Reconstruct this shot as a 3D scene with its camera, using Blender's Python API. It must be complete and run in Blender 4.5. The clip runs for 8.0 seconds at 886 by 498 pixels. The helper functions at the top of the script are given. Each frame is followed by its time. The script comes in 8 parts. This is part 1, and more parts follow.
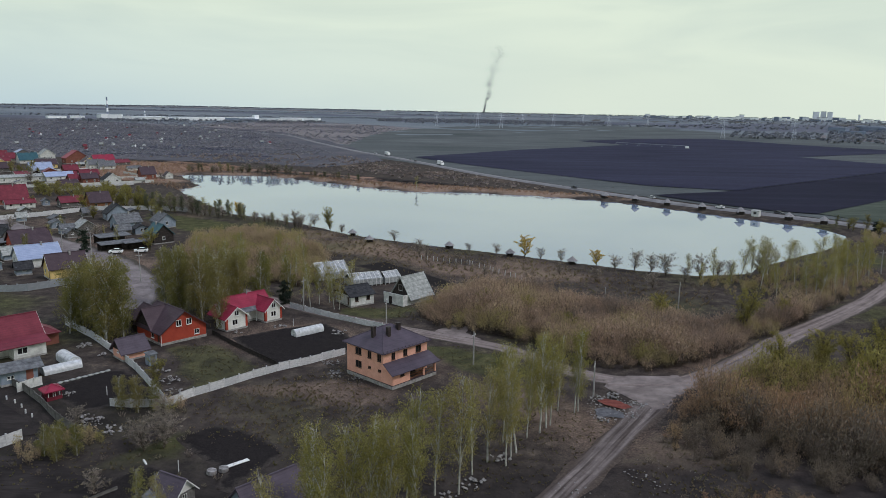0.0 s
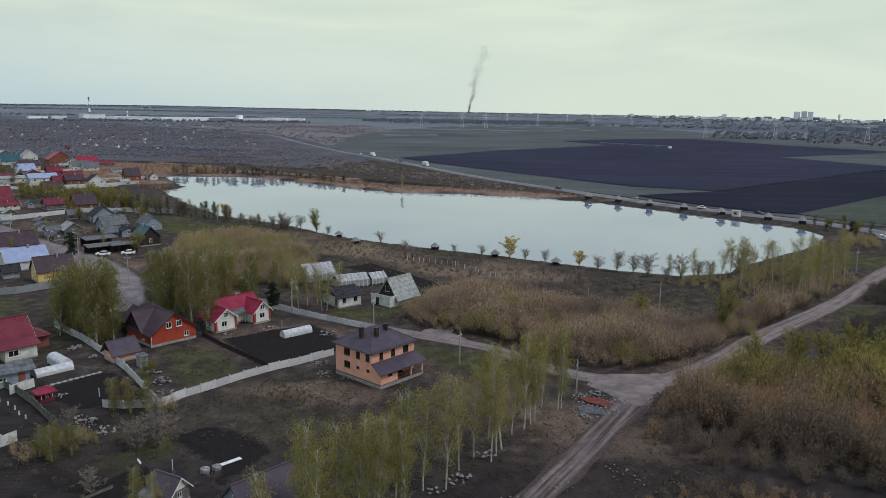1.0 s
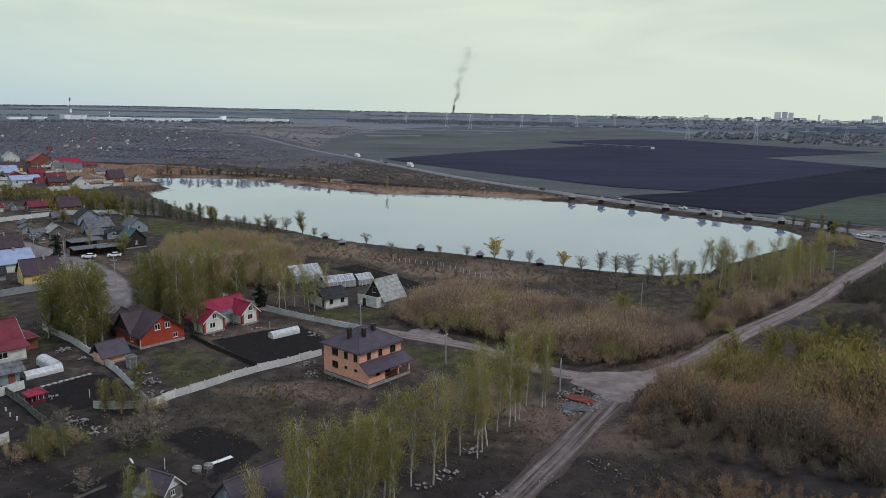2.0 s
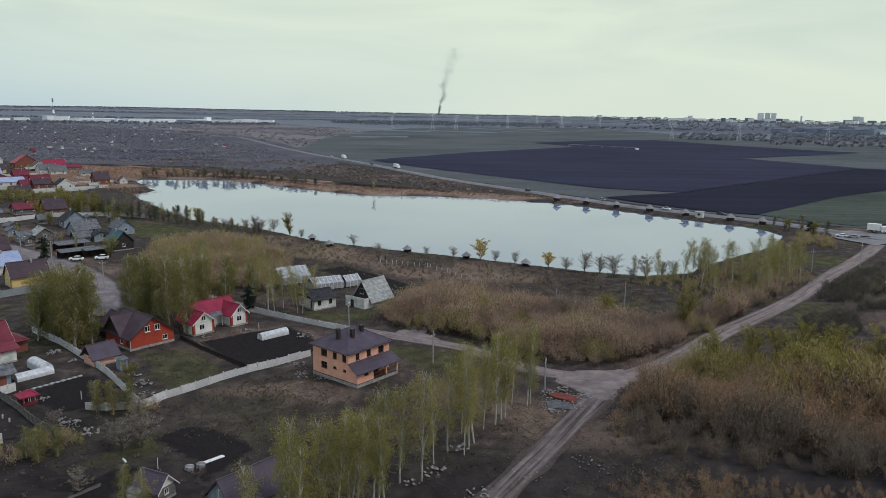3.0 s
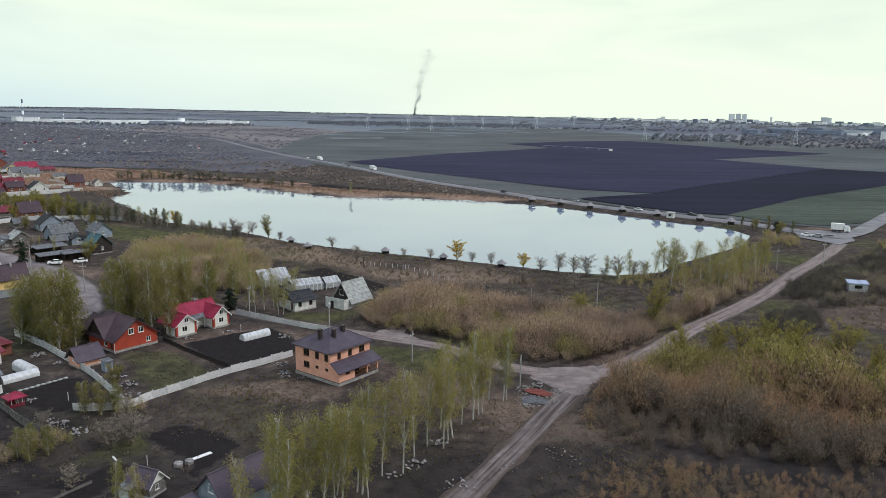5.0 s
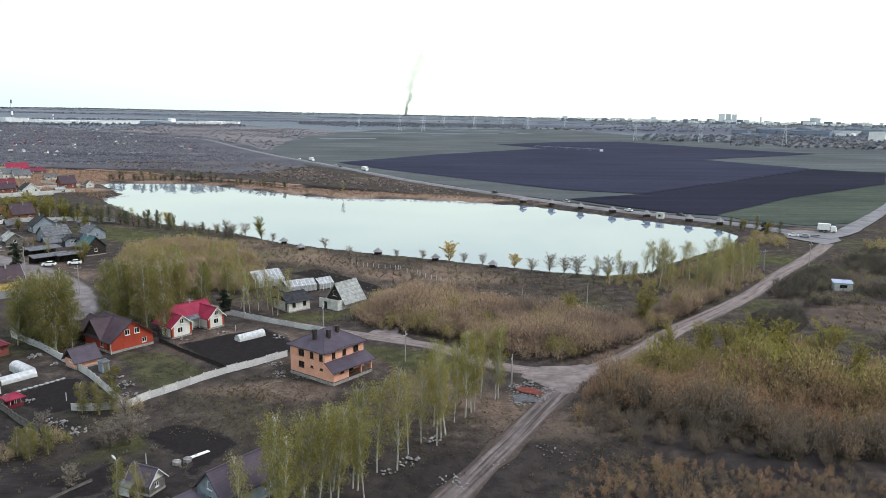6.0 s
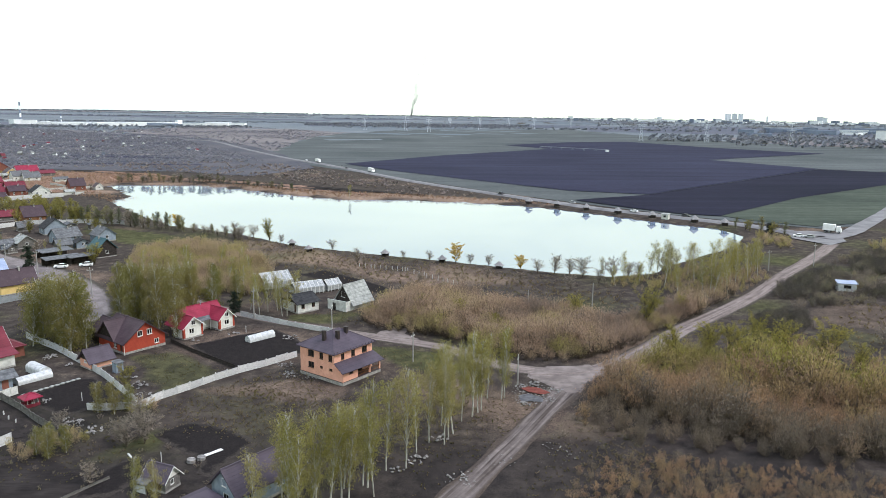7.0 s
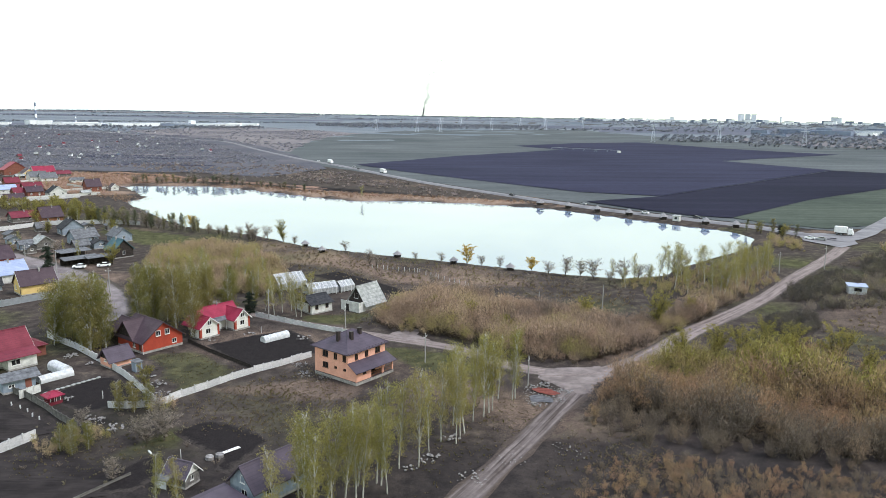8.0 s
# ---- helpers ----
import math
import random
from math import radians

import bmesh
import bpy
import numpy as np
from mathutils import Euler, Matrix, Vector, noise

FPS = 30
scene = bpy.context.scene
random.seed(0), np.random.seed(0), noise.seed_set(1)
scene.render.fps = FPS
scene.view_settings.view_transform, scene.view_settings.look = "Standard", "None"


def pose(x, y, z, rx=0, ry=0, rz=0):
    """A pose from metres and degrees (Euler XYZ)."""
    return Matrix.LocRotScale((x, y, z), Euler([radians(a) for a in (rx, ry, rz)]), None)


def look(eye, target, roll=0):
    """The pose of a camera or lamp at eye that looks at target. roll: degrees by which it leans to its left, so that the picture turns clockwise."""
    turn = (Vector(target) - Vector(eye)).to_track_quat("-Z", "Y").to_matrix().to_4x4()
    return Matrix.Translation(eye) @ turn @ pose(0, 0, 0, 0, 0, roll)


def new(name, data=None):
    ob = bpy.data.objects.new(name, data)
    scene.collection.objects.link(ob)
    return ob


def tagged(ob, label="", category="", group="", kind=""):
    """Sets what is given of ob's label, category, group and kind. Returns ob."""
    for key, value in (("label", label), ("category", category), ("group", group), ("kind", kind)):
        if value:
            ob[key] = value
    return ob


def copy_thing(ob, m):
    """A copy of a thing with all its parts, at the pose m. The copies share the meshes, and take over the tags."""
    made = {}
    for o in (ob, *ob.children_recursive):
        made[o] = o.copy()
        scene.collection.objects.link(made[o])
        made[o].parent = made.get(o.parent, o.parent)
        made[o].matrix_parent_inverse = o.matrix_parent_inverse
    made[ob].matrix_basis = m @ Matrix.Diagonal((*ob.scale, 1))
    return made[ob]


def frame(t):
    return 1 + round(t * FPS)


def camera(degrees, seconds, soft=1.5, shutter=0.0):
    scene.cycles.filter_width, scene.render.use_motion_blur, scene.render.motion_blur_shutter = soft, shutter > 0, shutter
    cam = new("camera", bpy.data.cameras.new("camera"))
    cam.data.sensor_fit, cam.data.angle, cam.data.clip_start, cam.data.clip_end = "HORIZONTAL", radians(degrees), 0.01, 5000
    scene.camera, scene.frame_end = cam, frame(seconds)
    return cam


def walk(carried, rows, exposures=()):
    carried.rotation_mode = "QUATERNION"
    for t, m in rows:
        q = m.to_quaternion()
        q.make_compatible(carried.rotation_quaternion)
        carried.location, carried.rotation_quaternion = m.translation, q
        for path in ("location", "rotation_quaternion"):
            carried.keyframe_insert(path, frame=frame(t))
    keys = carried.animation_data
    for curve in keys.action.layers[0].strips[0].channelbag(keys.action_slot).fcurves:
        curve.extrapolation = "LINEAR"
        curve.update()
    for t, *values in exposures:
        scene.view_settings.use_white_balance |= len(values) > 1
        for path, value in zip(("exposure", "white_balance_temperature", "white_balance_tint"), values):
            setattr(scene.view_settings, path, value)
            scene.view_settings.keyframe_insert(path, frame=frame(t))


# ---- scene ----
cam = camera(61.9, 8.0, soft=0.8)
PATH = [
    (0, (0.725, 10.293, 46.296), (0.624, 12.257, 45.928), 0.7),
    (0.5, (0.665, 8.927, 46.695), (0.582, 10.891, 46.327), 0.7),
    (1, (0.655, 7.377, 47.293), (0.594, 9.342, 46.925), 0.7),
    (1.5, (0.559, 6.12, 47.616), (0.519, 8.085, 47.249), 0.7),
    (3, (0.406, 2.363, 48.654), (0.423, 4.329, 48.29), 0.7),
    (3.5, (0.278, 1.208, 48.959), (0.311, 3.174, 48.596), 0.7),
    (4, (0.15, -0.066, 49.34), (0.199, 1.9, 48.977), 0.7),
    (4.5, (0.044, -1.15, 49.533), (0.108, 0.815, 49.171), 0.7),
    (6, (-0.327, -4.685, 50.474), (-0.223, -2.72, 50.113), 0.7),
    (6.5, (-0.52, -5.917, 50.842), (-0.419, -3.952, 50.482), 0.6),
    (7, (-0.659, -7.008, 51.268), (-0.571, -5.043, 50.908), 0.5),
    (7.5, (-0.815, -8.047, 51.688), (-0.741, -6.081, 51.328), 0.5),
    (8, (-0.963, -9.36, 52.214), (-0.905, -7.393, 51.854), 0.5),
]
EXPOSURES = [(t, stops, warm, tint) for t, stops, warm, tint in ((0, -0.45, 6100, 17.5), (1.5, -0.53, 6100, 17.5), (3.5, -0.42, 6150, 17.5), (4.5, -0.23, 6220, 17.0), (5.8, 0.17, 6260, 16.0), (6.5, 0.37, 6280, 15.5), (8.0, 0.55, 6280, 15.5))]
walk(cam, [(t, look(eye, target, roll)) for t, eye, target, roll in PATH], EXPOSURES)

# ---- world and sun: a bright, thinly overcast spring sky ----
SUN_UP, SUN_TURN = 50.0, 110.0
world = bpy.data.worlds.new("overcast_sky")
scene.world = world
world.use_nodes = True
wn, wl = world.node_tree.nodes, world.node_tree.links
wn.clear()
w_out = wn.new("ShaderNodeOutputWorld")
w_bg = wn.new("ShaderNodeBackground")
w_bg.inputs["Strength"].default_value = 0.1
w_sky = wn.new("ShaderNodeTexSky")
w_sky.sky_type, w_sky.sun_disc = "NISHITA", False
w_sky.sun_elevation, w_sky.sun_rotation = radians(SUN_UP), radians(SUN_TURN)
w_sky.air_density, w_sky.dust_density = 1.0, 2.0
w_co = wn.new("ShaderNodeTexCoord")
w_map = wn.new("ShaderNodeMapping")
w_map.inputs["Scale"].default_value = (1.6, 1.6, 9.0)
w_noise = wn.new("ShaderNodeTexNoise")
w_noise.inputs["Scale"].default_value, w_noise.inputs["Detail"].default_value = 1.6, 7
w_noise.inputs["Distortion"].default_value = 0.6
w_ramp = wn.new("ShaderNodeValToRGB")
w_ramp.color_ramp.elements[0].position, w_ramp.color_ramp.elements[0].color = 0.28, (8.7, 10.2, 8.1, 1)
w_ramp.color_ramp.elements[1].position, w_ramp.color_ramp.elements[1].color = 0.60, (11.0, 12.4, 9.2, 1)
w_sep = wn.new("ShaderNodeSeparateXYZ")
w_low = wn.new("ShaderNodeMapRange")
w_low.inputs[1].default_value, w_low.inputs[2].default_value = -0.02, 0.13
w_hor = wn.new("ShaderNodeMix")
w_hor.data_type = "RGBA"
w_side = wn.new("ShaderNodeMapRange")
w_side.inputs[1].default_value, w_side.inputs[2].default_value = -0.50, 0.12
w_rim = wn.new("ShaderNodeMix")
w_rim.data_type = "RGBA"
w_rim.inputs["A"].default_value, w_rim.inputs["B"].default_value = (7.4, 9.5, 9.5, 1), (10.8, 12.2, 9.6, 1)
w_high = wn.new("ShaderNodeMapRange")
w_high.inputs[1].default_value, w_high.inputs[2].default_value = 0.35, 0.8
w_top = wn.new("ShaderNodeMix")
w_top.data_type = "RGBA"
w_top.inputs["B"].default_value = (9.0, 10.8, 14.0, 1)
w_mix = wn.new("ShaderNodeMix")
w_mix.data_type = "RGBA"
w_mix.inputs["Factor"].default_value = 0.88
wl.new(w_co.outputs["Generated"], w_map.inputs["Vector"])
wl.new(w_map.outputs["Vector"], w_noise.inputs["Vector"])
wl.new(w_noise.outputs["Fac"], w_ramp.inputs["Fac"])
wl.new(w_co.outputs["Generated"], w_sep.inputs["Vector"])
wl.new(w_sep.outputs["Z"], w_low.inputs["Value"])
wl.new(w_low.outputs["Result"], w_hor.inputs["Factor"])
wl.new(w_ramp.outputs["Color"], w_top.inputs["A"])
wl.new(w_sep.outputs["Z"], w_high.inputs["Value"])
wl.new(w_high.outputs["Result"], w_top.inputs["Factor"])
wl.new(w_top.outputs["Result"], w_hor.inputs["B"])
wl.new(w_sep.outputs["X"], w_side.inputs["Value"])
wl.new(w_side.outputs["Result"], w_rim.inputs["Factor"])
wl.new(w_rim.outputs["Result"], w_hor.inputs["A"])
wl.new(w_sky.outputs["Color"], w_mix.inputs["A"])
wl.new(w_hor.outputs["Result"], w_mix.inputs["B"])
wl.new(w_mix.outputs["Result"], w_bg.inputs["Color"])
wl.new(w_bg.outputs["Background"], w_out.inputs["Surface"])

sun = new("sun", bpy.data.lights.new("sun", "SUN"))
sun.data.energy, sun.data.angle, sun.data.color = 2.0, radians(16), (1.0, 0.95, 0.87)
az, el = radians(SUN_TURN), radians(SUN_UP)
to_sun = Vector((math.sin(az) * math.cos(el), math.cos(az) * math.cos(el), math.sin(el)))
sun.matrix_world = look(to_sun * 400, (0, 0, 0))


# ---- materials ----
def nodes_of(name):
    m = bpy.data.materials.new(name)
    m.use_nodes = True
    nt = m.node_tree
    return m, nt.nodes, nt.links, nt.nodes["Principled BSDF"]


def noise_fac(n, l, scale, detail=4.0, stretch=(1, 1, 1), where="Object", rough=0.55):
    co = n.new("ShaderNodeTexCoord")
    mp = n.new("ShaderNodeMapping")
    mp.inputs["Scale"].default_value = stretch
    tx = n.new("ShaderNodeTexNoise")
    tx.inputs["Scale"].default_value, tx.inputs["Detail"].default_value = scale, detail
    tx.inputs["Roughness"].default_value = rough
    l.new(co.outputs[where], mp.inputs["Vector"])
    l.new(mp.outputs["Vector"], tx.inputs["Vector"])
    return tx.outputs["Fac"]


def ramp(n, l, fac, stops):
    r = n.new("ShaderNodeValToRGB")
    e = r.color_ramp.elements
    while len(e) < len(stops):
        e.new(0.5)
    for el_, (p, c) in zip(e, stops):
        el_.position, el_.color = p, (*c, 1)
    l.new(fac, r.inputs["Fac"])
    return r.outputs["Color"]


def mixc(n, l, fac, a, b, blend="MIX"):
    m = n.new("ShaderNodeMix")
    m.data_type, m.blend_type = "RGBA", blend
    for sock, v in ((m.inputs["Factor"], fac), (m.inputs["A"], a), (m.inputs["B"], b)):
        if isinstance(v, bpy.types.NodeSocket):
            l.new(v, sock)
        elif isinstance(v, tuple):
            sock.default_value = (*v, 1)
        else:
            sock.default_value = v
    return m.outputs["Result"]


def bump(n, l, b, height, strength, dist):
    bp = n.new("ShaderNodeBump")
    bp.inputs["Strength"].default_value, bp.inputs["Distance"].default_value = strength, dist
    l.new(height, bp.inputs["Height"])
    l.new(bp.outputs["Normal"], b.inputs["Normal"])


def surface(name, dark, light, scale=3.0, rough=0.8, metal=0.0, fine=22.0, relief=0.02, rows=0.0, row_axis="Z", stain=0.35, tone=0.0, gloss=0.3):
    """A worn surface: two tones at a broad scale, a fine grain, stains, and courses every `rows` metres."""
    m, n, l, b = nodes_of(name)
    broad = noise_fac(n, l, scale)
    small = noise_fac(n, l, fine, 3)
    col = ramp(n, l, broad, ((0.32, dark), (0.68, light)))
    col = mixc(n, l, stain, col, ramp(n, l, small, ((0.3, (0.55, 0.55, 0.55)), (0.65, (1.1, 1.1, 1.1)))), "MULTIPLY")
    if tone:
        oi = n.new("ShaderNodeObjectInfo")
        col = mixc(n, l, tone, col, ramp(n, l, oi.outputs["Random"], ((0.0, (0.55, 0.55, 0.56)), (1.0, (1.25, 1.22, 1.18)))), "MULTIPLY")
    h = small
    if rows:
        co = n.new("ShaderNodeTexCoord")
        wv = n.new("ShaderNodeTexWave")
        wv.bands_direction, wv.wave_profile = row_axis, "SAW"
        wv.inputs["Scale"].default_value = 0.314 / rows
        wv.inputs["Distortion"].default_value = 0.15
        l.new(co.outputs["Object"], wv.inputs["Vector"])
        col = mixc(n, l, 0.45, col, ramp(n, l, wv.outputs["Fac"], ((0.0, (0.5, 0.5, 0.52)), (0.25, (1, 1, 1)), (1.0, (1.1, 1.1, 1.1)))), "MULTIPLY")
        h = wv.outputs["Fac"]
    l.new(col, b.inputs["Base Color"])
    b.inputs["Roughness"].default_value, b.inputs["Metallic"].default_value = rough, metal
    b.inputs["Specular IOR Level"].default_value = gloss if rough < 0.7 else 0.06
    bump(n, l, b, h, 0.6, max(relief, 0.01))
    return m


def foliage(name, stops, through_light=0.35, mottle=0.75, alike=False):
    """Leaves: the tone varies from plant to plant and from leaf to leaf; some light passes through."""
    m, n, l, b = nodes_of(name)
    at = n.new("ShaderNodeAttribute")
    at.attribute_name = "tint"
    oi = n.new("ShaderNodeObjectInfo")
    add = n.new("ShaderNodeMath")
    add.operation = "ADD"
    l.new(at.outputs["Fac"], add.inputs[0])
    if alike:
        add.inputs[1].default_value = 0.0
    else:
        l.new(oi.outputs["Random"], add.inputs[1])
    fr = n.new("ShaderNodeMath")
    fr.operation = "FRACT"
    l.new(add.outputs[0], fr.inputs[0])
    col = ramp(n, l, fr.outputs[0], stops)
    geo = n.new("ShaderNodeNewGeometry")
    col = mixc(n, l, mottle, col, ramp(n, l, geo.outputs["Random Per Island"], ((0.0, (0.55, 0.55, 0.5)), (1.0, (1.35, 1.3, 1.2)))), "MULTIPLY")
    l.new(col, b.inputs["Base Color"])
    b.inputs["Roughness"].default_value = 0.7
    b.inputs["Specular IOR Level"].default_value = 0.2
    tr = n.new("ShaderNodeBsdfTranslucent")
    l.new(col, tr.inputs["Color"])
    mx = n.new("ShaderNodeMixShader")
    mx.inputs[0].default_value = through_light
    out = n["Material Output"]
    l.new(b.outputs[0], mx.inputs[1])
    l.new(tr.outputs[0], mx.inputs[2])
    l.new(mx.outputs[0], out.inputs["Surface"])
    return m


M = {}
M["roof_violet"] = surface("violet_brown_metal_tiles", (0.060, 0.048, 0.062), (0.086, 0.069, 0.088), 0.5, 0.45, 0.0, 14, 0.03, 0.35, gloss=0.12)
M["roof_brown"] = surface("dark_brown_metal_tiles", (0.050, 0.033, 0.040), (0.072, 0.049, 0.057), 0.5, 0.5, 0.0, 14, 0.03, 0.35, gloss=0.12)
M["roof_red"] = surface("crimson_metal_tiles", (0.20, 0.020, 0.042), (0.28, 0.032, 0.062), 0.5, 0.42, 0.0, 14, 0.02, 0.35, gloss=0.12)
M["roof_dark_red"] = surface("dull_red_metal_tiles", (0.12, 0.020, 0.030), (0.175, 0.032, 0.046), 0.5, 0.45, 0.0, 14, 0.02, 0.35, gloss=0.12)
M["roof_grey"] = surface("weathered_grey_slate_sheets", (0.075, 0.077, 0.082), (0.165, 0.17, 0.178), 1.2, 0.8, 0.0, 9, 0.03, 1.0)
M["roof_pale"] = surface("lichened_pale_slate_sheets", (0.20, 0.21, 0.20), (0.38, 0.39, 0.37), 1.2, 0.8, 0.0, 9, 0.03, 1.0)
M["roof_dark"] = surface("old_tarred_roof", (0.020, 0.021, 0.024), (0.055, 0.055, 0.058), 1.4, 0.75, 0.0, 9, 0.03, 1.0)
M["roof_blue"] = surface("light_blue_ribbed_steel", (0.24, 0.29, 0.42), (0.31, 0.36, 0.50), 0.5, 0.4, 0.0, 14, 0.02, 0.4)
M["roof_teal"] = surface("teal_ribbed_steel", (0.025, 0.075, 0.095), (0.045, 0.105, 0.125), 0.5, 0.45, 0.0, 14, 0.02, 0.4, gloss=0.12)
M["orange_brick"] = surface("peach_orange_facing_brick", (0.62, 0.32, 0.235), (0.72, 0.39, 0.29), 0.8, 0.8, 0.0, 26, 0.01, 0.15, "Z", 0.25)
M["red_siding"] = surface("orange_red_siding", (0.29, 0.042, 0.024), (0.36, 0.058, 0.032), 0.5, 0.6, 0.0, 20, 0.01, 0.25)
M["white_siding"] = surface("off_white_siding", (0.58, 0.57, 0.53), (0.72, 0.71, 0.67), 0.6, 0.6, 0.0, 20, 0.01, 0.25)
M["white_plaster"] = surface("dirty_whitewashed_plaster", (0.42, 0.42, 0.40), (0.66, 0.66, 0.63), 0.9, 0.85, 0.0, 8, 0.01)
M["grey_board"] = surface("weathered_grey_boards", (0.085, 0.080, 0.075), (0.19, 0.18, 0.17), 2.0, 0.85, 0.0, 12, 0.02)
M["dark_board"] = surface("dark_stained_boards", (0.022, 0.020, 0.020), (0.060, 0.050, 0.045), 2.0, 0.8, 0.0, 12, 0.02)
M["yellow_wall"] = surface("yellow_painted_wall", (0.58, 0.41, 0.16), (0.68, 0.50, 0.22), 0.7, 0.75, 0.0, 12, 0.01)
M["red_brick"] = surface("red_clay_brick", (0.16, 0.066, 0.050), (0.24, 0.098, 0.072), 0.7, 0.85, 0.0, 20, 0.01)
M["brown_wood"] = surface("brown_log_wall", (0.14, 0.065, 0.035), (0.24, 0.12, 0.065), 1.0, 0.75, 0.0, 14, 0.03, 0.22)
M["blue_board"] = surface("grey_blue_painted_boards", (0.17, 0.21, 0.26), (0.27, 0.31, 0.36), 1.0, 0.75, 0.0, 14, 0.02)
M["concrete"] = surface("pale_concrete", (0.44, 0.44, 0.45), (0.64, 0.64, 0.64), 0.9, 0.85, 0.0, 7, 0.02, 0, "Z", 0.5, 0.35)
M["plinth"] = surface("rough_grey_plinth_blocks", (0.22, 0.21, 0.20), (0.40, 0.385, 0.37), 2.0, 0.9, 0.0, 6, 0.03, 0.2)
M["steel_grey"] = surface("galvanised_steel", (0.22, 0.24, 0.26), (0.34, 0.36, 0.38), 1.0, 0.5, 0.3, 16, 0.01)
M["chimney_dark"] = surface("dark_brown_chimney_cladding", (0.024, 0.018, 0.018), (0.045, 0.034, 0.033), 1.5, 0.6)
M["frame_white"] = surface("white_plastic_frame", (0.62, 0.62, 0.60), (0.75, 0.75, 0.73), 1.0, 0.4)
M["frame_brown"] = surface("brown_plastic_frame", (0.045, 0.022, 0.013), (0.085, 0.042, 0.024), 1.0, 0.45)
M["white_paint"] = surface("white_vehicle_paint", (0.66, 0.66, 0.66), (0.78, 0.78, 0.78), 0.8, 0.3, 0, 20, 0.002, 0, "Z", 0.15)
M["grey_paint"] = surface("silver_vehicle_paint", (0.22, 0.23, 0.24), (0.32, 0.33, 0.34), 0.8, 0.3, 0, 20, 0.002, 0, "Z", 0.15)
M["dark_paint"] = surface("dark_vehicle_paint", (0.02, 0.022, 0.03), (0.05, 0.05, 0.06), 0.8, 0.3, 0, 20, 0.002, 0, "Z", 0.15)
M["rubber"] = surface("black_rubber", (0.012, 0.012, 0.012), (0.025, 0.025, 0.025), 4, 0.85)
M["rubble"] = surface("broken_concrete_rubble", (0.12, 0.115, 0.11), (0.36, 0.345, 0.335), 1.5, 0.9, 0, 8, 0.03, 0, "Z", 0.5, 0.5)
M["clay"] = surface("red_brick_chips", (0.12, 0.036, 0.028), (0.20, 0.068, 0.054), 1.2, 0.9, 0, 9, 0.05, 0, "Z", 0.6)
M["gravel"] = surface("grey_gravel", (0.07, 0.07, 0.076), (0.14, 0.14, 0.148), 1.2, 0.9, 0, 9, 0.05, 0, "Z", 0.6)
M["asphalt"] = surface("worn_asphalt", (0.14, 0.135, 0.138), (0.23, 0.223, 0.225), 0.15, 0.85, 0, 2.0, 0.02)
M["film"] = surface("milky_polycarbonate", (0.36, 0.37, 0.38), (0.60, 0.615, 0.62), 1.5, 0.35, 0, 9, 0.01)
M["film_old"] = surface("old_clouded_glazing", (0.17, 0.18, 0.185), (0.42, 0.43, 0.43), 1.5, 0.4, 0, 9, 0.01)
M["birch_bark"] = surface("white_birch_bark", (0.27, 0.26, 0.235), (0.54, 0.53, 0.48), 1.3, 0.8, 0, 5, 0.01, 0, "Z", 0.6)
M["shoot_bark"] = surface("brown_willow_stems", (0.085, 0.068, 0.055), (0.155, 0.125, 0.10), 2, 0.9, 0, 8, 0.02)
M["bark"] = surface("grey_brown_bark", (0.055, 0.045, 0.036), (0.12, 0.10, 0.08), 2, 0.9, 0, 8, 0.02)
M["pole_wood"] = surface("grey_concrete_pole", (0.24, 0.23, 0.22), (0.36, 0.35, 0.34), 1.5, 0.85, 0, 9, 0.01)
M["thatch"] = surface("weathered_grey_brown_shingle", (0.17, 0.165, 0.17), (0.29, 0.28, 0.28), 2, 0.95, 0, 12, 0.03, 0.3)
M["leaf_birch"] = foliage("young_birch_leaves", ((0.0, (0.245, 0.235, 0.075)), (0.5, (0.30, 0.275, 0.09)), (1.0, (0.315, 0.275, 0.11))), 0.6)
M["leaf_birch_full"] = foliage("full_birch_leaves", ((0.0, (0.175, 0.17, 0.055)), (0.5, (0.21, 0.195, 0.065)), (1.0, (0.235, 0.20, 0.08))), 0.5)
M["leaf_fresh"] = foliage("fresh_green_leaves", ((0.0, (0.205, 0.19, 0.05)), (1.0, (0.28, 0.245, 0.065))), 0.5)
M["leaf_yellow"] = foliage("yellow_blossom", ((0.0, (0.46, 0.31, 0.045)), (1.0, (0.52, 0.37, 0.07))), 0.45)
M["leaf_grey"] = foliage("bare_grey_twigs", ((0.0, (0.20, 0.175, 0.155)), (1.0, (0.27, 0.23, 0.20))), 0.3)
M["leaf_dark"] = foliage("dark_needles", ((0.0, (0.016, 0.026, 0.020)), (1.0, (0.026, 0.038, 0.026))), 0.05)
M["willow"] = foliage("willow_shoots", ((0.0, (0.145, 0.12, 0.10)), (0.2, (0.20, 0.16, 0.12)), (0.32, (0.28, 0.195, 0.13)), (0.45, (0.355, 0.22, 0.14)), (0.6, (0.35, 0.25, 0.14)), (0.78, (0.30, 0.255, 0.09)), (1.0, (0.29, 0.27, 0.07))), 0.35, 0.5, alike=True)
M["willow_grey"] = foliage("pale_willow_shoots", ((0.0, (0.22, 0.17, 0.145)), (0.3, (0.37, 0.26, 0.195)), (0.6, (0.41, 0.31, 0.21)), (0.8, (0.35, 0.295, 0.13)), (1.0, (0.32, 0.29, 0.09))), 0.35, 0.5, alike=True)
M["leaf_shore"] = foliage("thin_grey_green_leaves", ((0.0, (0.10, 0.115, 0.075)), (0.6, (0.15, 0.155, 0.085)), (1.0, (0.21, 0.19, 0.10))), 0.35)
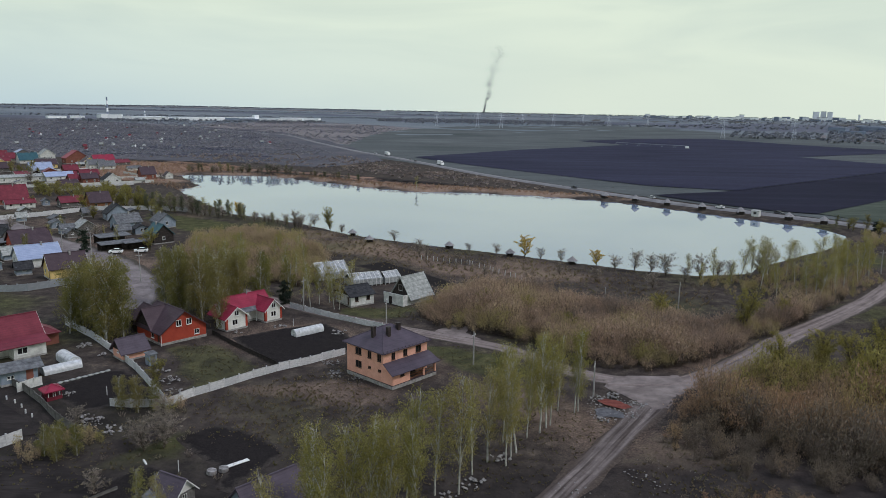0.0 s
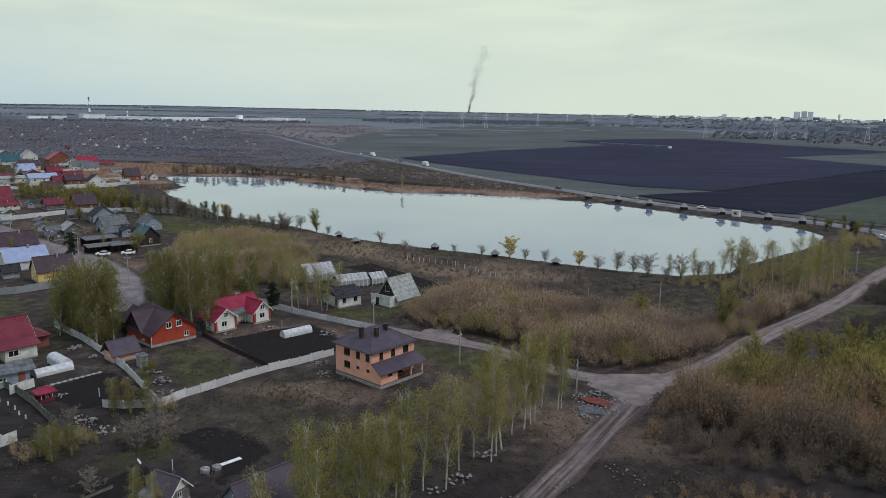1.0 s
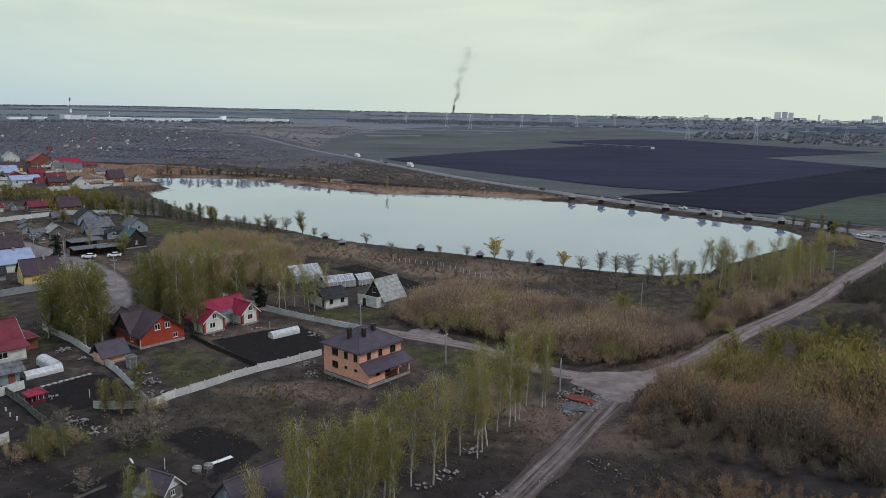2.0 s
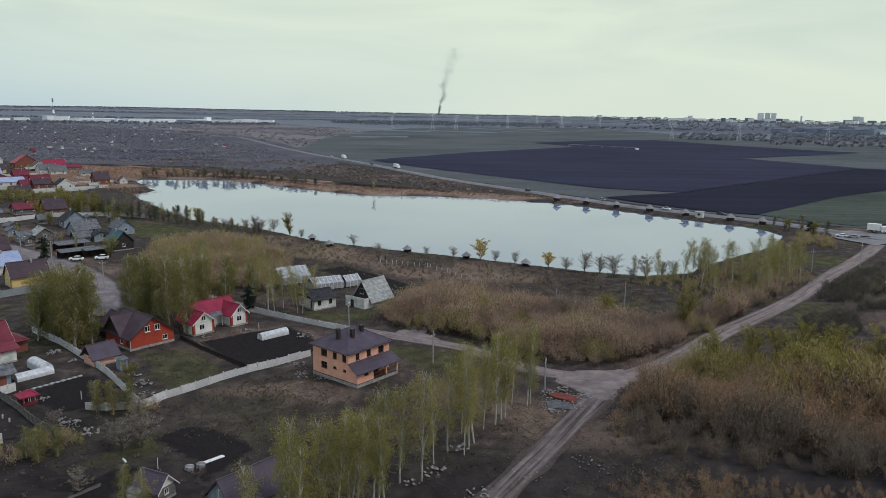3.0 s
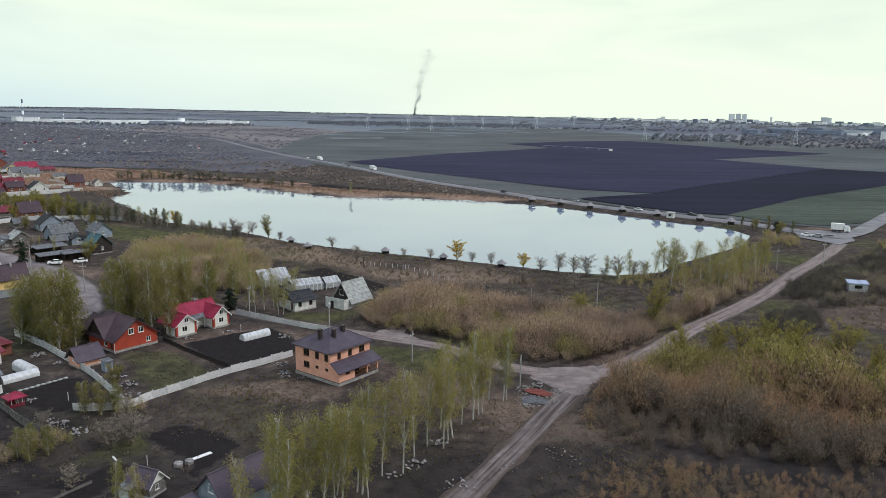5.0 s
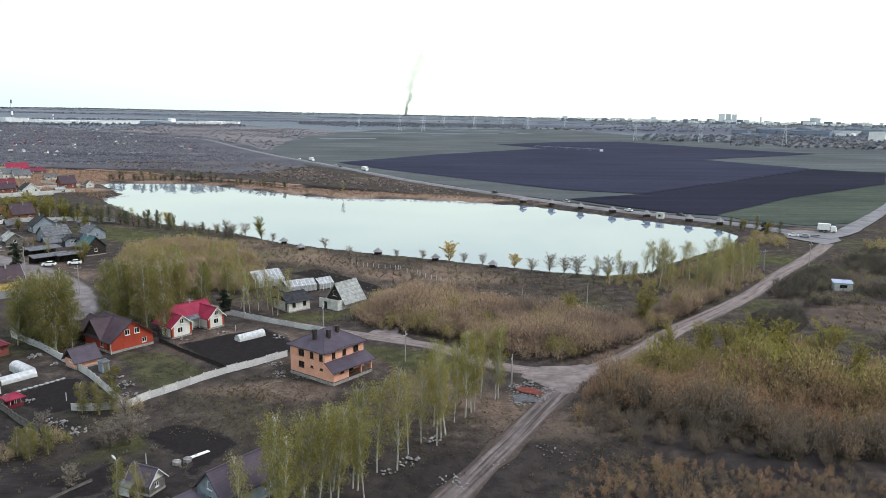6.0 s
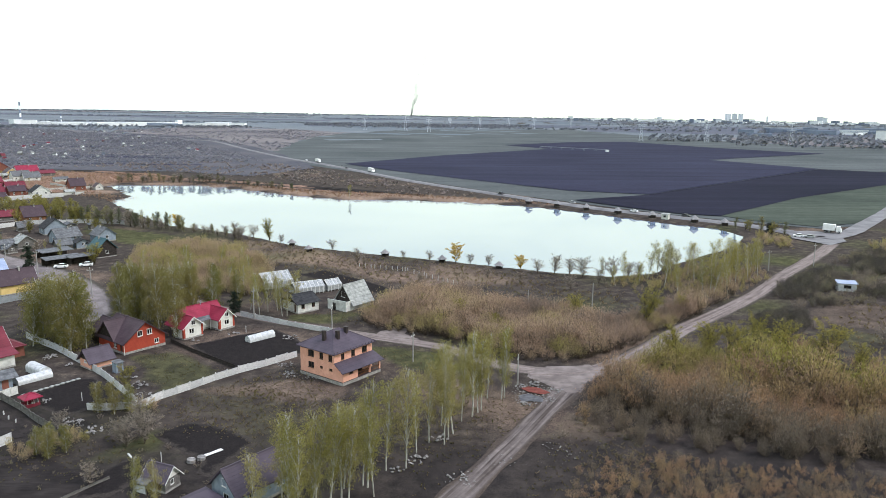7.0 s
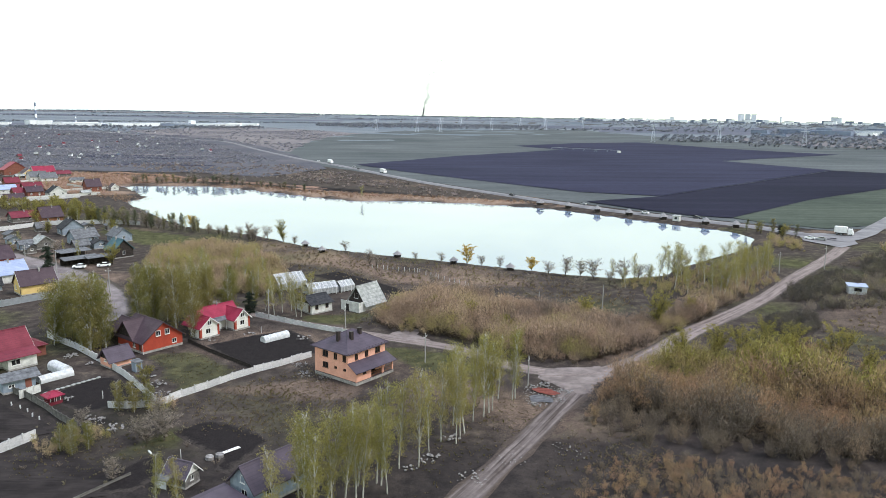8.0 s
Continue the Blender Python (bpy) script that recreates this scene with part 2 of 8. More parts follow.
M["scrub_dark"] = foliage("dark_leafless_bushes", ((0.0, (0.065, 0.058, 0.055)), (0.6, (0.10, 0.088, 0.075)), (1.0, (0.125, 0.12, 0.075))), 0.2, 0.5, alike=True)
# aerial haze is put into the base colour: paler and bluer than near trees
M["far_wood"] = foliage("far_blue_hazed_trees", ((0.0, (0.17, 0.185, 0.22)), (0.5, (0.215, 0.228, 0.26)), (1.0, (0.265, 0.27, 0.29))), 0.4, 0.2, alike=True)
M["scrub"] = foliage("leafless_scrub", ((0.0, (0.15, 0.125, 0.115)), (0.5, (0.22, 0.18, 0.155)), (0.8, (0.20, 0.18, 0.12)), (1.0, (0.25, 0.215, 0.135))), 0.3, alike=True)
M["scrub_far"] = foliage("bare_bushes_by_the_highway", ((0.0, (0.21, 0.18, 0.18)), (0.6, (0.29, 0.24, 0.225)), (1.0, (0.35, 0.29, 0.24))), 0.45, 0.2, alike=True)
# distance haze painted into the scrub: low contrast, greyed towards blue
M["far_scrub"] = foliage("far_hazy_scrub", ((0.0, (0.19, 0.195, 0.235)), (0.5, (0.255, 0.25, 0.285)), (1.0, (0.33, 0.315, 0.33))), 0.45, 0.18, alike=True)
M["dry_grass"] = foliage("dry_grass_blades", ((0.0, (0.20, 0.158, 0.105)), (0.6, (0.26, 0.205, 0.135)), (1.0, (0.20, 0.185, 0.085))), 0.5, alike=True)

M["reed_blades"] = foliage("rusty_reed_blades", ((0.0, (0.27, 0.17, 0.12)), (0.6, (0.36, 0.24, 0.165)), (1.0, (0.40, 0.29, 0.20))), 0.5, 0.4, alike=True)
M["meadow"] = foliage("mixed_meadow_blades", ((0.0, (0.13, 0.12, 0.062)), (0.4, (0.19, 0.152, 0.10)), (0.7, (0.12, 0.122, 0.048)), (1.0, (0.27, 0.215, 0.145))), 0.5, alike=True)


def glass(name, tint, rough):
    m, n, l, b = nodes_of(name)
    b.inputs["Base Color"].default_value = (*tint, 1)
    b.inputs["Roughness"].default_value, b.inputs["Specular IOR Level"].default_value = rough, 0.6
    f = noise_fac(n, l, 2.0)
    bump(n, l, b, f, 0.1, 0.02)
    return m


M["pane"] = glass("dark_window_glass", (0.015, 0.016, 0.018), 0.08)


def water_material():
    m, n, l, b = nodes_of("still_lake_water")
    b.inputs["Base Color"].default_value = (0.165, 0.21, 0.28, 1)
    b.inputs["Roughness"].default_value, b.inputs["IOR"].default_value = 0.02, 2.9
    b.inputs["Specular IOR Level"].default_value = 0.5
    f = noise_fac(n, l, 0.25, 4, (1, 2.0, 1))
    bump(n, l, b, f, 0.06, 0.05)
    return m


M["water"] = water_material()


def ground_material():
    """Old grass, bare earth, fresh green and dark litter, mixed by the cover weights of the terrain. Litter also paints
    the near-edge darkening.
    """
    m, n, l, b = nodes_of("meadow_ground")
    at = n.new("ShaderNodeAttribute")
    at.attribute_name = "cover"
    sp = n.new("ShaderNodeSeparateColor")
    l.new(at.outputs["Color"], sp.inputs["Color"])
    broad = noise_fac(n, l, 0.06, 7, rough=0.65)
    mid = noise_fac(n, l, 0.30, 6, rough=0.7)
    fine = noise_fac(n, l, 3.2, 5, rough=0.8)
    old = ramp(n, l, mid, ((0.30, (0.027, 0.0225, 0.022)), (0.46, (0.044, 0.0365, 0.033)), (0.58, (0.067, 0.056, 0.048)), (0.74, (0.135, 0.108, 0.088))))
    tan = ramp(n, l, mid, ((0.32, (0.14, 0.10, 0.075)), (0.7, (0.30, 0.215, 0.165))))
    green = ramp(n, l, mid, ((0.3, (0.032, 0.036, 0.018)), (0.5, (0.058, 0.060, 0.029)), (0.72, (0.105, 0.098, 0.05))))
    litter = ramp(n, l, mid, ((0.35, (0.020, 0.018, 0.018)), (0.7, (0.045, 0.038, 0.036))))

    def weight(sock, f, lo=0.32, hi=0.62):
        a = n.new("ShaderNodeMath")
        a.operation = "MULTIPLY_ADD"
        l.new(f, a.inputs[0])
        a.inputs[1].default_value = 0.5
        l.new(sock, a.inputs[2])
        r = n.new("ShaderNodeMapRange")
        r.inputs[1].default_value, r.inputs[2].default_value = lo + 0.25, hi + 0.25
        l.new(a.outputs[0], r.inputs[0])
        return r.outputs[0]

    col = mixc(n, l, weight(sp.outputs[1], fine), old, tan)
    col = mixc(n, l, weight(sp.outputs[0], mid), col, green)
    col = mixc(n, l, weight(sp.outputs[2], fine), col, litter)
    col = mixc(n, l, 0.7, col, ramp(n, l, fine, ((0.34, (0.5, 0.5, 0.5)), (0.66, (1.5, 1.47, 1.42)))), "MULTIPLY")
    col = mixc(n, l, 0.5, col, ramp(n, l, broad, ((0.35, (0.72, 0.72, 0.74)), (0.65, (1.2, 1.18, 1.14)))), "MULTIPLY")
    l.new(col, b.inputs["Base Color"])
    b.inputs["Roughness"].default_value = 0.95
    b.inputs["Specular IOR Level"].default_value = 0.03
    bump(n, l, b, fine, 0.5, 0.12)
    return m


M["ground"] = ground_material()


def field_material(name, dark, light, scale, lines):
    m, n, l, b = nodes_of(name)
    f1 = noise_fac(n, l, scale, 5)
    f2 = noise_fac(n, l, 0.9, 4, lines)
    col = ramp(n, l, f1, ((0.3, dark), (0.7, light)))
    col = mixc(n, l, 0.6, col, ramp(n, l, f2, ((0.32, (0.68, 0.68, 0.68)), (0.68, (1.3, 1.3, 1.3)))), "MULTIPLY")
    f3 = noise_fac(n, l, 0.9, 5, (0.25, 0.5, 1), rough=0.7)
    col = mixc(n, l, 0.5, col, ramp(n, l, f3, ((0.32, (0.65, 0.65, 0.65)), (0.68, (1.35, 1.35, 1.35)))), "MULTIPLY")
    l.new(col, b.inputs["Base Color"])
    b.inputs["Roughness"].default_value = 0.95
    b.inputs["Specular IOR Level"].default_value = 0.03
    bump(n, l, b, f2, 0.5, 0.3)
    return m


# black earth tinted blue-violet: the haze over the fields is in the colour
M["ploughed"] = field_material("hazed_ploughed_black_earth", (0.0225, 0.023, 0.041), (0.034, 0.0345, 0.058), 0.008, (0.006, 0.09, 1))
M["ploughed_fresh"] = field_material("hazed_freshly_ploughed_black_earth", (0.0135, 0.0135, 0.024), (0.0205, 0.0205, 0.035), 0.008, (0.006, 0.09, 1))
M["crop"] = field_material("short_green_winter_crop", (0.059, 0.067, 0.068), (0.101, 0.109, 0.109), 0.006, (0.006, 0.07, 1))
# far land: the blue-grey of aerial haze is mixed into these field colours
M["steppe"] = field_material("hazed_grey_green_fields", (0.10, 0.12, 0.14), (0.17, 0.185, 0.195), 0.0025, (0.01, 0.16, 1))
M["steppe_dark"] = field_material("hazed_dark_fallow", (0.075, 0.082, 0.105), (0.115, 0.118, 0.14), 0.004, (0.01, 0.16, 1))
M["steppe_brown"] = field_material("hazed_brown_fallow", (0.125, 0.115, 0.12), (0.19, 0.17, 0.165), 0.004, (0.02, 0.16, 1))
M["crop_dark"] = field_material("dark_green_winter_crop", (0.040, 0.050, 0.041), (0.072, 0.084, 0.066), 0.012, (0.02, 0.2, 1))
M["bare_dirt"] = field_material("bare_trodden_dirt", (0.13, 0.108, 0.10), (0.215, 0.182, 0.168), 0.2, (0.6, 0.6, 1))
M["reed"] = field_material("dry_reed_bed", (0.15, 0.092, 0.068), (0.27, 0.17, 0.125), 0.03, (0.5, 0.6, 1))
# allotment soil with a blue distance haze put into both tones
M["allot"] = field_material("hazed_scrubby_allotments", (0.056, 0.059, 0.074), (0.108, 0.102, 0.108), 0.012, (0.15, 0.5, 1))


def track_material(name, dark, light, grassy, edge, streak=(1.25, 0.05, 1)):
    """Packed dirt with wheel streaks along the way; grass creeps in from the verges. UV: metres across and along."""
    m, n, l, b = nodes_of(name)
    uv = n.new("ShaderNodeUVMap")
    uv.uv_map = "way"
    mp = n.new("ShaderNodeMapping")
    mp.inputs["Scale"].default_value = streak
    l.new(uv.outputs["UV"], mp.inputs["Vector"])
    st = n.new("ShaderNodeTexNoise")
    st.inputs["Scale"].default_value, st.inputs["Detail"].default_value = 1.0, 5
    l.new(mp.outputs["Vector"], st.inputs["Vector"])
    mid = noise_fac(n, l, 0.35, 5)
    fine = noise_fac(n, l, 2.2, 4, rough=0.7)
    col = ramp(n, l, st.outputs["Fac"], ((0.34, dark), (0.5, tuple((p + q) / 2 for p, q in zip(dark, light))), (0.66, light)))
    col = mixc(n, l, 0.6, col, ramp(n, l, mid, ((0.35, (0.72, 0.71, 0.72)), (0.65, (1.2, 1.2, 1.2)))), "MULTIPLY")
    col = mixc(n, l, 0.6, col, ramp(n, l, fine, ((0.32, (0.7, 0.7, 0.7)), (0.68, (1.25, 1.25, 1.25)))), "MULTIPLY")
    # verge: distance from the middle as a share, kept in a second map
    uv2 = n.new("ShaderNodeUVMap")
    uv2.uv_map = "verge"
    sp2 = n.new("ShaderNodeSeparateXYZ")
    l.new(uv2.outputs["UV"], sp2.inputs["Vector"])
    ad = n.new("ShaderNodeMath")
    ad.operation = "MULTIPLY_ADD"
    l.new(fine, ad.inputs[0])
    ad.inputs[1].default_value = 0.55
    l.new(sp2.outputs["X"], ad.inputs[2])
    ad2 = n.new("ShaderNodeMath")
    ad2.operation = "MULTIPLY_ADD"
    l.new(mid, ad2.inputs[0])
    ad2.inputs[1].default_value = 0.35
    l.new(ad.outputs[0], ad2.inputs[2])
    rg = n.new("ShaderNodeMapRange")
    rg.inputs[1].default_value, rg.inputs[2].default_value = edge + 0.45, edge + 0.62
    l.new(ad2.outputs[0], rg.inputs[0])
    col = mixc(n, l, rg.outputs[0], col, ramp(n, l, fine, ((0.35, tuple(c * 0.6 for c in grassy)), (0.7, tuple(c * 1.4 for c in grassy)))))
    l.new(col, b.inputs["Base Color"])
    b.inputs["Roughness"].default_value = 0.95
    b.inputs["Specular IOR Level"].default_value = 0.05
    bump(n, l, b, st.outputs["Fac"], 0.7, 0.12)
    return m


M["track"] = track_material("packed_dirt_track", (0.130, 0.105, 0.096), (0.245, 0.203, 0.185), (0.060, 0.052, 0.042), 0.72)
M["street"] = track_material("grey_village_street", (0.14, 0.12, 0.118), (0.21, 0.185, 0.18), (0.060, 0.052, 0.042), 0.72, (0.35, 0.12, 1))
M["mud"] = track_material("muddy_rutted_track", (0.055, 0.043, 0.038), (0.185, 0.157, 0.147), (0.070, 0.055, 0.046), 0.66)
M["lawn"] = field_material("patchy_lawn", (0.034, 0.036, 0.018), (0.085, 0.080, 0.050), 0.35, (0.6, 0.6, 1))
M["tilled"] = field_material("tilled_brown_rows", (0.018, 0.0155, 0.0155), (0.040, 0.034, 0.032), 0.2, (0.25, 3.0, 1))


def soil_material():
    """Dark dug soil; old grass and clods break up its border (weight "inner": metres from the edge)."""
    m, n, l, b = nodes_of("dark_dug_soil")
    at = n.new("ShaderNodeAttribute")
    at.attribute_name = "inner"
    mid, fine = noise_fac(n, l, 0.7, 5, rough=0.7), noise_fac(n, l, 4.0, 4, rough=0.75)
    soil = ramp(n, l, fine, ((0.3, (0.010, 0.009, 0.0095)), (0.7, (0.026, 0.0225, 0.022))))
    soil = mixc(n, l, 0.6, soil, ramp(n, l, mid, ((0.3, (0.7, 0.7, 0.7)), (0.7, (1.5, 1.45, 1.4)))), "MULTIPLY")
    old = ramp(n, l, fine, ((0.34, (0.026, 0.022, 0.0205)), (0.66, (0.062, 0.053, 0.046))))
    a = n.new("ShaderNodeMath")
    a.operation = "MULTIPLY_ADD"
    l.new(mid, a.inputs[0])
    a.inputs[1].default_value = -3.0
    l.new(at.outputs["Fac"], a.inputs[2])
    r = n.new("ShaderNodeMapRange")
    r.inputs[1].default_value, r.inputs[2].default_value = -1.2, -0.5
    l.new(a.outputs[0], r.inputs[0])
    l.new(mixc(n, l, r.outputs[0], old, soil), b.inputs["Base Color"])
    b.inputs["Roughness"].default_value = 0.97
    b.inputs["Specular IOR Level"].default_value = 0.03
    bump(n, l, b, fine, 0.7, 0.1)
    return m


M["soil"] = soil_material()


# ---- geometry helpers ----
rng = np.random.default_rng(7)
UP = Vector((0, 0, 1))


def finish(bm, name, material, smooth=False):
    bmesh.ops.recalc_face_normals(bm, faces=bm.faces)
    me = bpy.data.meshes.new(name)
    bm.to_mesh(me)
    bm.free()
    me.materials.append(M[material])
    if smooth:
        me.shade_smooth()
    return me


def part(name, bm, material, parent, label="", at=None, smooth=False):
    ob = new(name, finish(bm, name, material, smooth))
    ob.parent = parent
    if at is not None:
        ob.matrix_basis = at
    return tagged(ob, label)


def thing(name, m, label, category, group="", kind=""):
    ob = new(name)
    ob.empty_display_size = 0.3
    ob.matrix_basis = m
    return tagged(ob, label, category, group, kind)


def box(bm, x0, x1, y0, y1, z0, z1):
    v = [bm.verts.new(p) for p in ((x0, y0, z0), (x1, y0, z0), (x1, y1, z0), (x0, y1, z0), (x0, y0, z1), (x1, y0, z1), (x1, y1, z1), (x0, y1, z1))]
    for f in ((0, 3, 2, 1), (4, 5, 6, 7), (0, 1, 5, 4), (1, 2, 6, 5), (2, 3, 7, 6), (3, 0, 4, 7)):
        bm.faces.new([v[i] for i in f])
    return bm


def boxes(*dims):
    bm = bmesh.new()
    for d in dims:
        box(bm, *d)
    return bm


def slab(bm, pts, thick):
    """A flat polygon given a thickness downwards."""
    top = [bm.verts.new(p) for p in pts]
    low = [bm.verts.new((p[0], p[1], p[2] - thick)) for p in pts]
    bm.faces.new(top)
    bm.faces.new(low[::-1])
    for i in range(len(pts)):
        j = (i + 1) % len(pts)
        bm.faces.new((top[j], top[i], low[i], low[j]))
    return bm


def tube(bm, a, b, ra, rb, sides=6):
    a, b = Vector(a), Vector(b)
    ax = (b - a).normalized()
    s = ax.orthogonal().normalized()
    t = ax.cross(s)
    r0 = [bm.verts.new(a + ra * (s * math.cos(k * 2 * math.pi / sides) + t * math.sin(k * 2 * math.pi / sides))) for k in range(sides)]
    r1 = [bm.verts.new(b + rb * (s * math.cos(k * 2 * math.pi / sides) + t * math.sin(k * 2 * math.pi / sides))) for k in range(sides)]
    for k in range(sides):
        j = (k + 1) % sides
        bm.faces.new((r0[k], r0[j], r1[j], r1[k]))
    bm.faces.new(r0[::-1])
    bm.faces.new(r1)
    return bm


def smoothstep(v):
    v = np.clip(v, 0, 1)
    return v * v * (3 - 2 * v)


LAKE = [(-216, 527), (-192, 486), (-173, 456), (-178, 434), (-152, 392), (-132, 362), (-111, 335), (-90, 322), (-68, 305), (-48, 284.5), (-25, 271),
        (-10, 263), (15, 249.5), (30, 241), (50, 231), (65, 225.5), (79, 230), (93, 246), (108, 261), (134, 286), (147, 309),
        (144, 331), (125, 349), (100, 381), (71, 412), (29, 436), (-1, 443), (-38, 443), (-72, 465), (-97, 487), (-121, 507), (-155, 533), (-183, 527)]


def inside_distance(x, y, poly):
    """Signed distance to a polygon, positive inside (numpy)."""
    x, y = np.asarray(x, float), np.asarray(y, float)
    d = np.full(x.shape, 1e9)
    inn = np.zeros(x.shape, bool)
    for (ax, ay), (bx, by) in zip(poly, poly[1:] + poly[:1]):
        ex, ey = bx - ax, by - ay
        k = np.clip(((x - ax) * ex + (y - ay) * ey) / (ex * ex + ey * ey), 0, 1)
        d = np.minimum(d, np.hypot(x - ax - k * ex, y - ay - k * ey))
        c = ((ay > y) != (by > y)) & (x < ex * (y - ay) / (ey if ey else 1e-9) + ax)
        inn ^= c
    return np.where(inn, d, -d)


def ripple(x, y, s, seed=0.0):
    """Cheap smooth relief between -1 and 1."""
    return (np.sin(x / s + 1.7 * np.sin(y / (1.3 * s) + seed)) + np.sin(y / (0.8 * s) + 1.3 * np.sin(x / (1.1 * s) + 2 * seed)) + np.sin((x + y) / (1.9 * s) + seed)) / 3


def far_rise(x, y):
    d = np.hypot(x, y)
    return smoothstep((d - 900) / 3800) * np.minimum(35.5 - 0.0093 * x, 52.5)


def ground_z(x, y):
    x, y = np.asarray(x, float), np.asarray(y, float)
    z = far_rise(x, y)
    z = z + 0.05 * ripple(x, y, 2.1) + 0.10 * ripple(x, y, 9.0, 1.0)
    w = inside_distance(x, y, LAKE)
    z = z - 1.9 * smoothstep((w + 2.5 + 0.8 * ripple(x, y, 3.0, 2.0)) / 6.0)
    far = smoothstep((y - 3000) / 1200)
    return z + far * 2.0 * ripple(x, y, 260.0, 3.0)


def gz(x, y):
    return float(ground_z(x, y))


def spread(lo, d0, d1, hi, fine, grow):
    c = list(np.arange(d0, d1, fine)) + [d1]
    s = fine
    while c[-1] < hi:
        s = min(s * grow, 160)
        c.append(c[-1] + s)
    s = fine
    while c[0] > lo:
        s = min(s * grow, 160)
        c.insert(0, c[0] - s)
    return np.array(c)


# ---- the ground: one sheet out to the horizon ----
DEEP_YARD = [(-30, 138), (-24, 143), (-18, 150), (-6, 143), (-4, 133), (-10, 122), (-24, 124), (-34, 126)]
YARD_TAN = [(-40, 126), (-31, 133), (-22, 136), (-13, 126), (-10, 118), (-22, 119), (-34, 121)]
TRACK_SIDE = [(0, 84), (20, 108), (34, 124), (44, 128), (34, 100), (24, 80)]
CLEARING = [(26, 92), (33, 101), (44, 95), (52, 87), (38, 82)]
MEADOW_R = [(96, 170), (120, 195), (175, 190), (170, 150), (120, 140)]
SHORE = [(-70, 300), (-20, 262), (50, 225), (45, 195), (0, 205), (-50, 240), (-80, 270)]
MARSH = [(-330, 640), (-215, 620), (-165, 560), (-215, 535), (-225, 500), (-195, 470), (-235, 470), (-290, 520)]
LAWN = [(-60.3, 144.9), (-51.9, 151.4), (-36.6, 137.5), (-46.5, 122.9)]
NEAR_GREEN = [(-48, 97), (-46, 104), (-42, 109), (-39, 106), (-37, 102), (-34, 99), (-35, 96), (-41, 98)]
GREEN_SIDE = [(-12, 150), (-2, 152), (8, 145), (14, 137), (4, 134), (-4, 138)]
GARDEN_GREEN = [(-148, 336), (-122, 318), (-95, 300), (-92, 286), (-112, 285), (-140, 310)]
COTTAGE_GREEN = [(-33, 178), (-22, 182), (-12, 181), (-16, 170), (-30, 172)]
FARSHORE = [(-215, 545), (-120, 530), (-70, 490), (0, 465), (60, 440), (85, 412), (60, 425), (0, 445), (-38, 445), (-72, 467), (-121, 509)]


def build_ground():
    xs = spread(-5200, -100, 110, 5200, 1.25, 1.045)
    ys = spread(-160, 66, 215, 5000, 1.25, 1.035)
    X, Y = np.meshgrid(xs, ys)
    Z = ground_z(X, Y)
    nx, ny = len(xs), len(ys)
    co = np.stack([X, Y, Z], -1).reshape(-1, 3)
    i = np.arange(nx * ny).reshape(ny, nx)
    quads = np.stack([i[:-1, :-1], i[:-1, 1:], i[1:, 1:], i[1:, :-1]], -1).reshape(-1, 4)
    me = bpy.data.meshes.new("ground")
    me.from_pydata(co.tolist(), [], quads.tolist())
    me.shade_smooth()

    def mask(poly, soft):
        return smoothstep((inside_distance(X, Y, poly) + soft * ripple(X, Y, soft * 1.3, 4.0)) / soft * 0.5 + 0.5)

    blotch = 0.5 + 0.5 * ripple(X, Y, 7.0, 5.0)
    blotch2 = 0.5 + 0.5 * ripple(X, Y, 16.0, 6.5)
    near = 1 - smoothstep((Y - 300) / 200)
    green = 0.16 + 0.62 * blotch2 * near * blotch
    tan = 0.14 + 0.45 * blotch * (1 - blotch2)
    litter = 0.12 + 0.40 * (1 - blotch2) * (1 - blotch) * near
    tan = np.maximum(tan, 0.42 * mask(YARD_TAN, 3))
    tan = np.maximum(tan, 0.36 * mask(CLEARING, 3))
    tan = np.maximum(tan, 0.38 * mask(MEADOW_R, 8))
    green = green * (1 - 0.7 * mask(MEADOW_R, 8))
    tan = np.maximum(tan, 0.9 * mask(MARSH, 12))
    tan = np.maximum(tan, 0.75 * mask(FARSHORE, 8))
    tan = np.maximum(tan, 0.55 * mask(SHORE, 12) * (0.45 + 0.8 * blotch))
    for area, amount in ((LAWN, 0.54), (NEAR_GREEN, 0.62), (GREEN_SIDE, 0.6), (GARDEN_GREEN, 0.8), (COTTAGE_GREEN, 0.6)):
        green = np.maximum(green, amount * mask(area, 2))
    litter = np.maximum(litter, 0.36 * mask(TRACK_SIDE, 4))
    tan = np.maximum(tan, 0.40 * mask(TRACK_SIDE, 4) * (0.5 + 0.7 * blotch))
    litter = np.maximum(litter, 0.5 * mask(DEEP_YARD, 5) * blotch)
    # darkening towards the near edge, like a lens vignette, put into the litter weight
    litter = np.maximum(litter, 0.60 * (1 - smoothstep((Y - 96) / 22)) * (0.7 + 0.5 * blotch))
    # darker cover over the near left ground
    litter = np.maximum(litter, 0.55 * smoothstep((-44 - X) / 8) * (1 - smoothstep((Y - 128) / 16)) * (0.7 + 0.5 * blotch))
    far = smoothstep((Y - 650) / 500)
    green = green * (1 - far) + far * 0.35
    tan = tan * (1 - 0.5 * far)
    cover = np.stack([green, tan, litter, np.ones_like(X)], -1).reshape(-1, 4)
    at = me.color_attributes.new("cover", "FLOAT_COLOR", "POINT")
    at.data.foreach_set("color", cover.astype(np.float32).ravel())
    me.materials.append(M["ground"])
    tagged(new("ground", me), "brown spring meadow ground with old grass and bare earth", "ground", kind="structure")


build_ground()


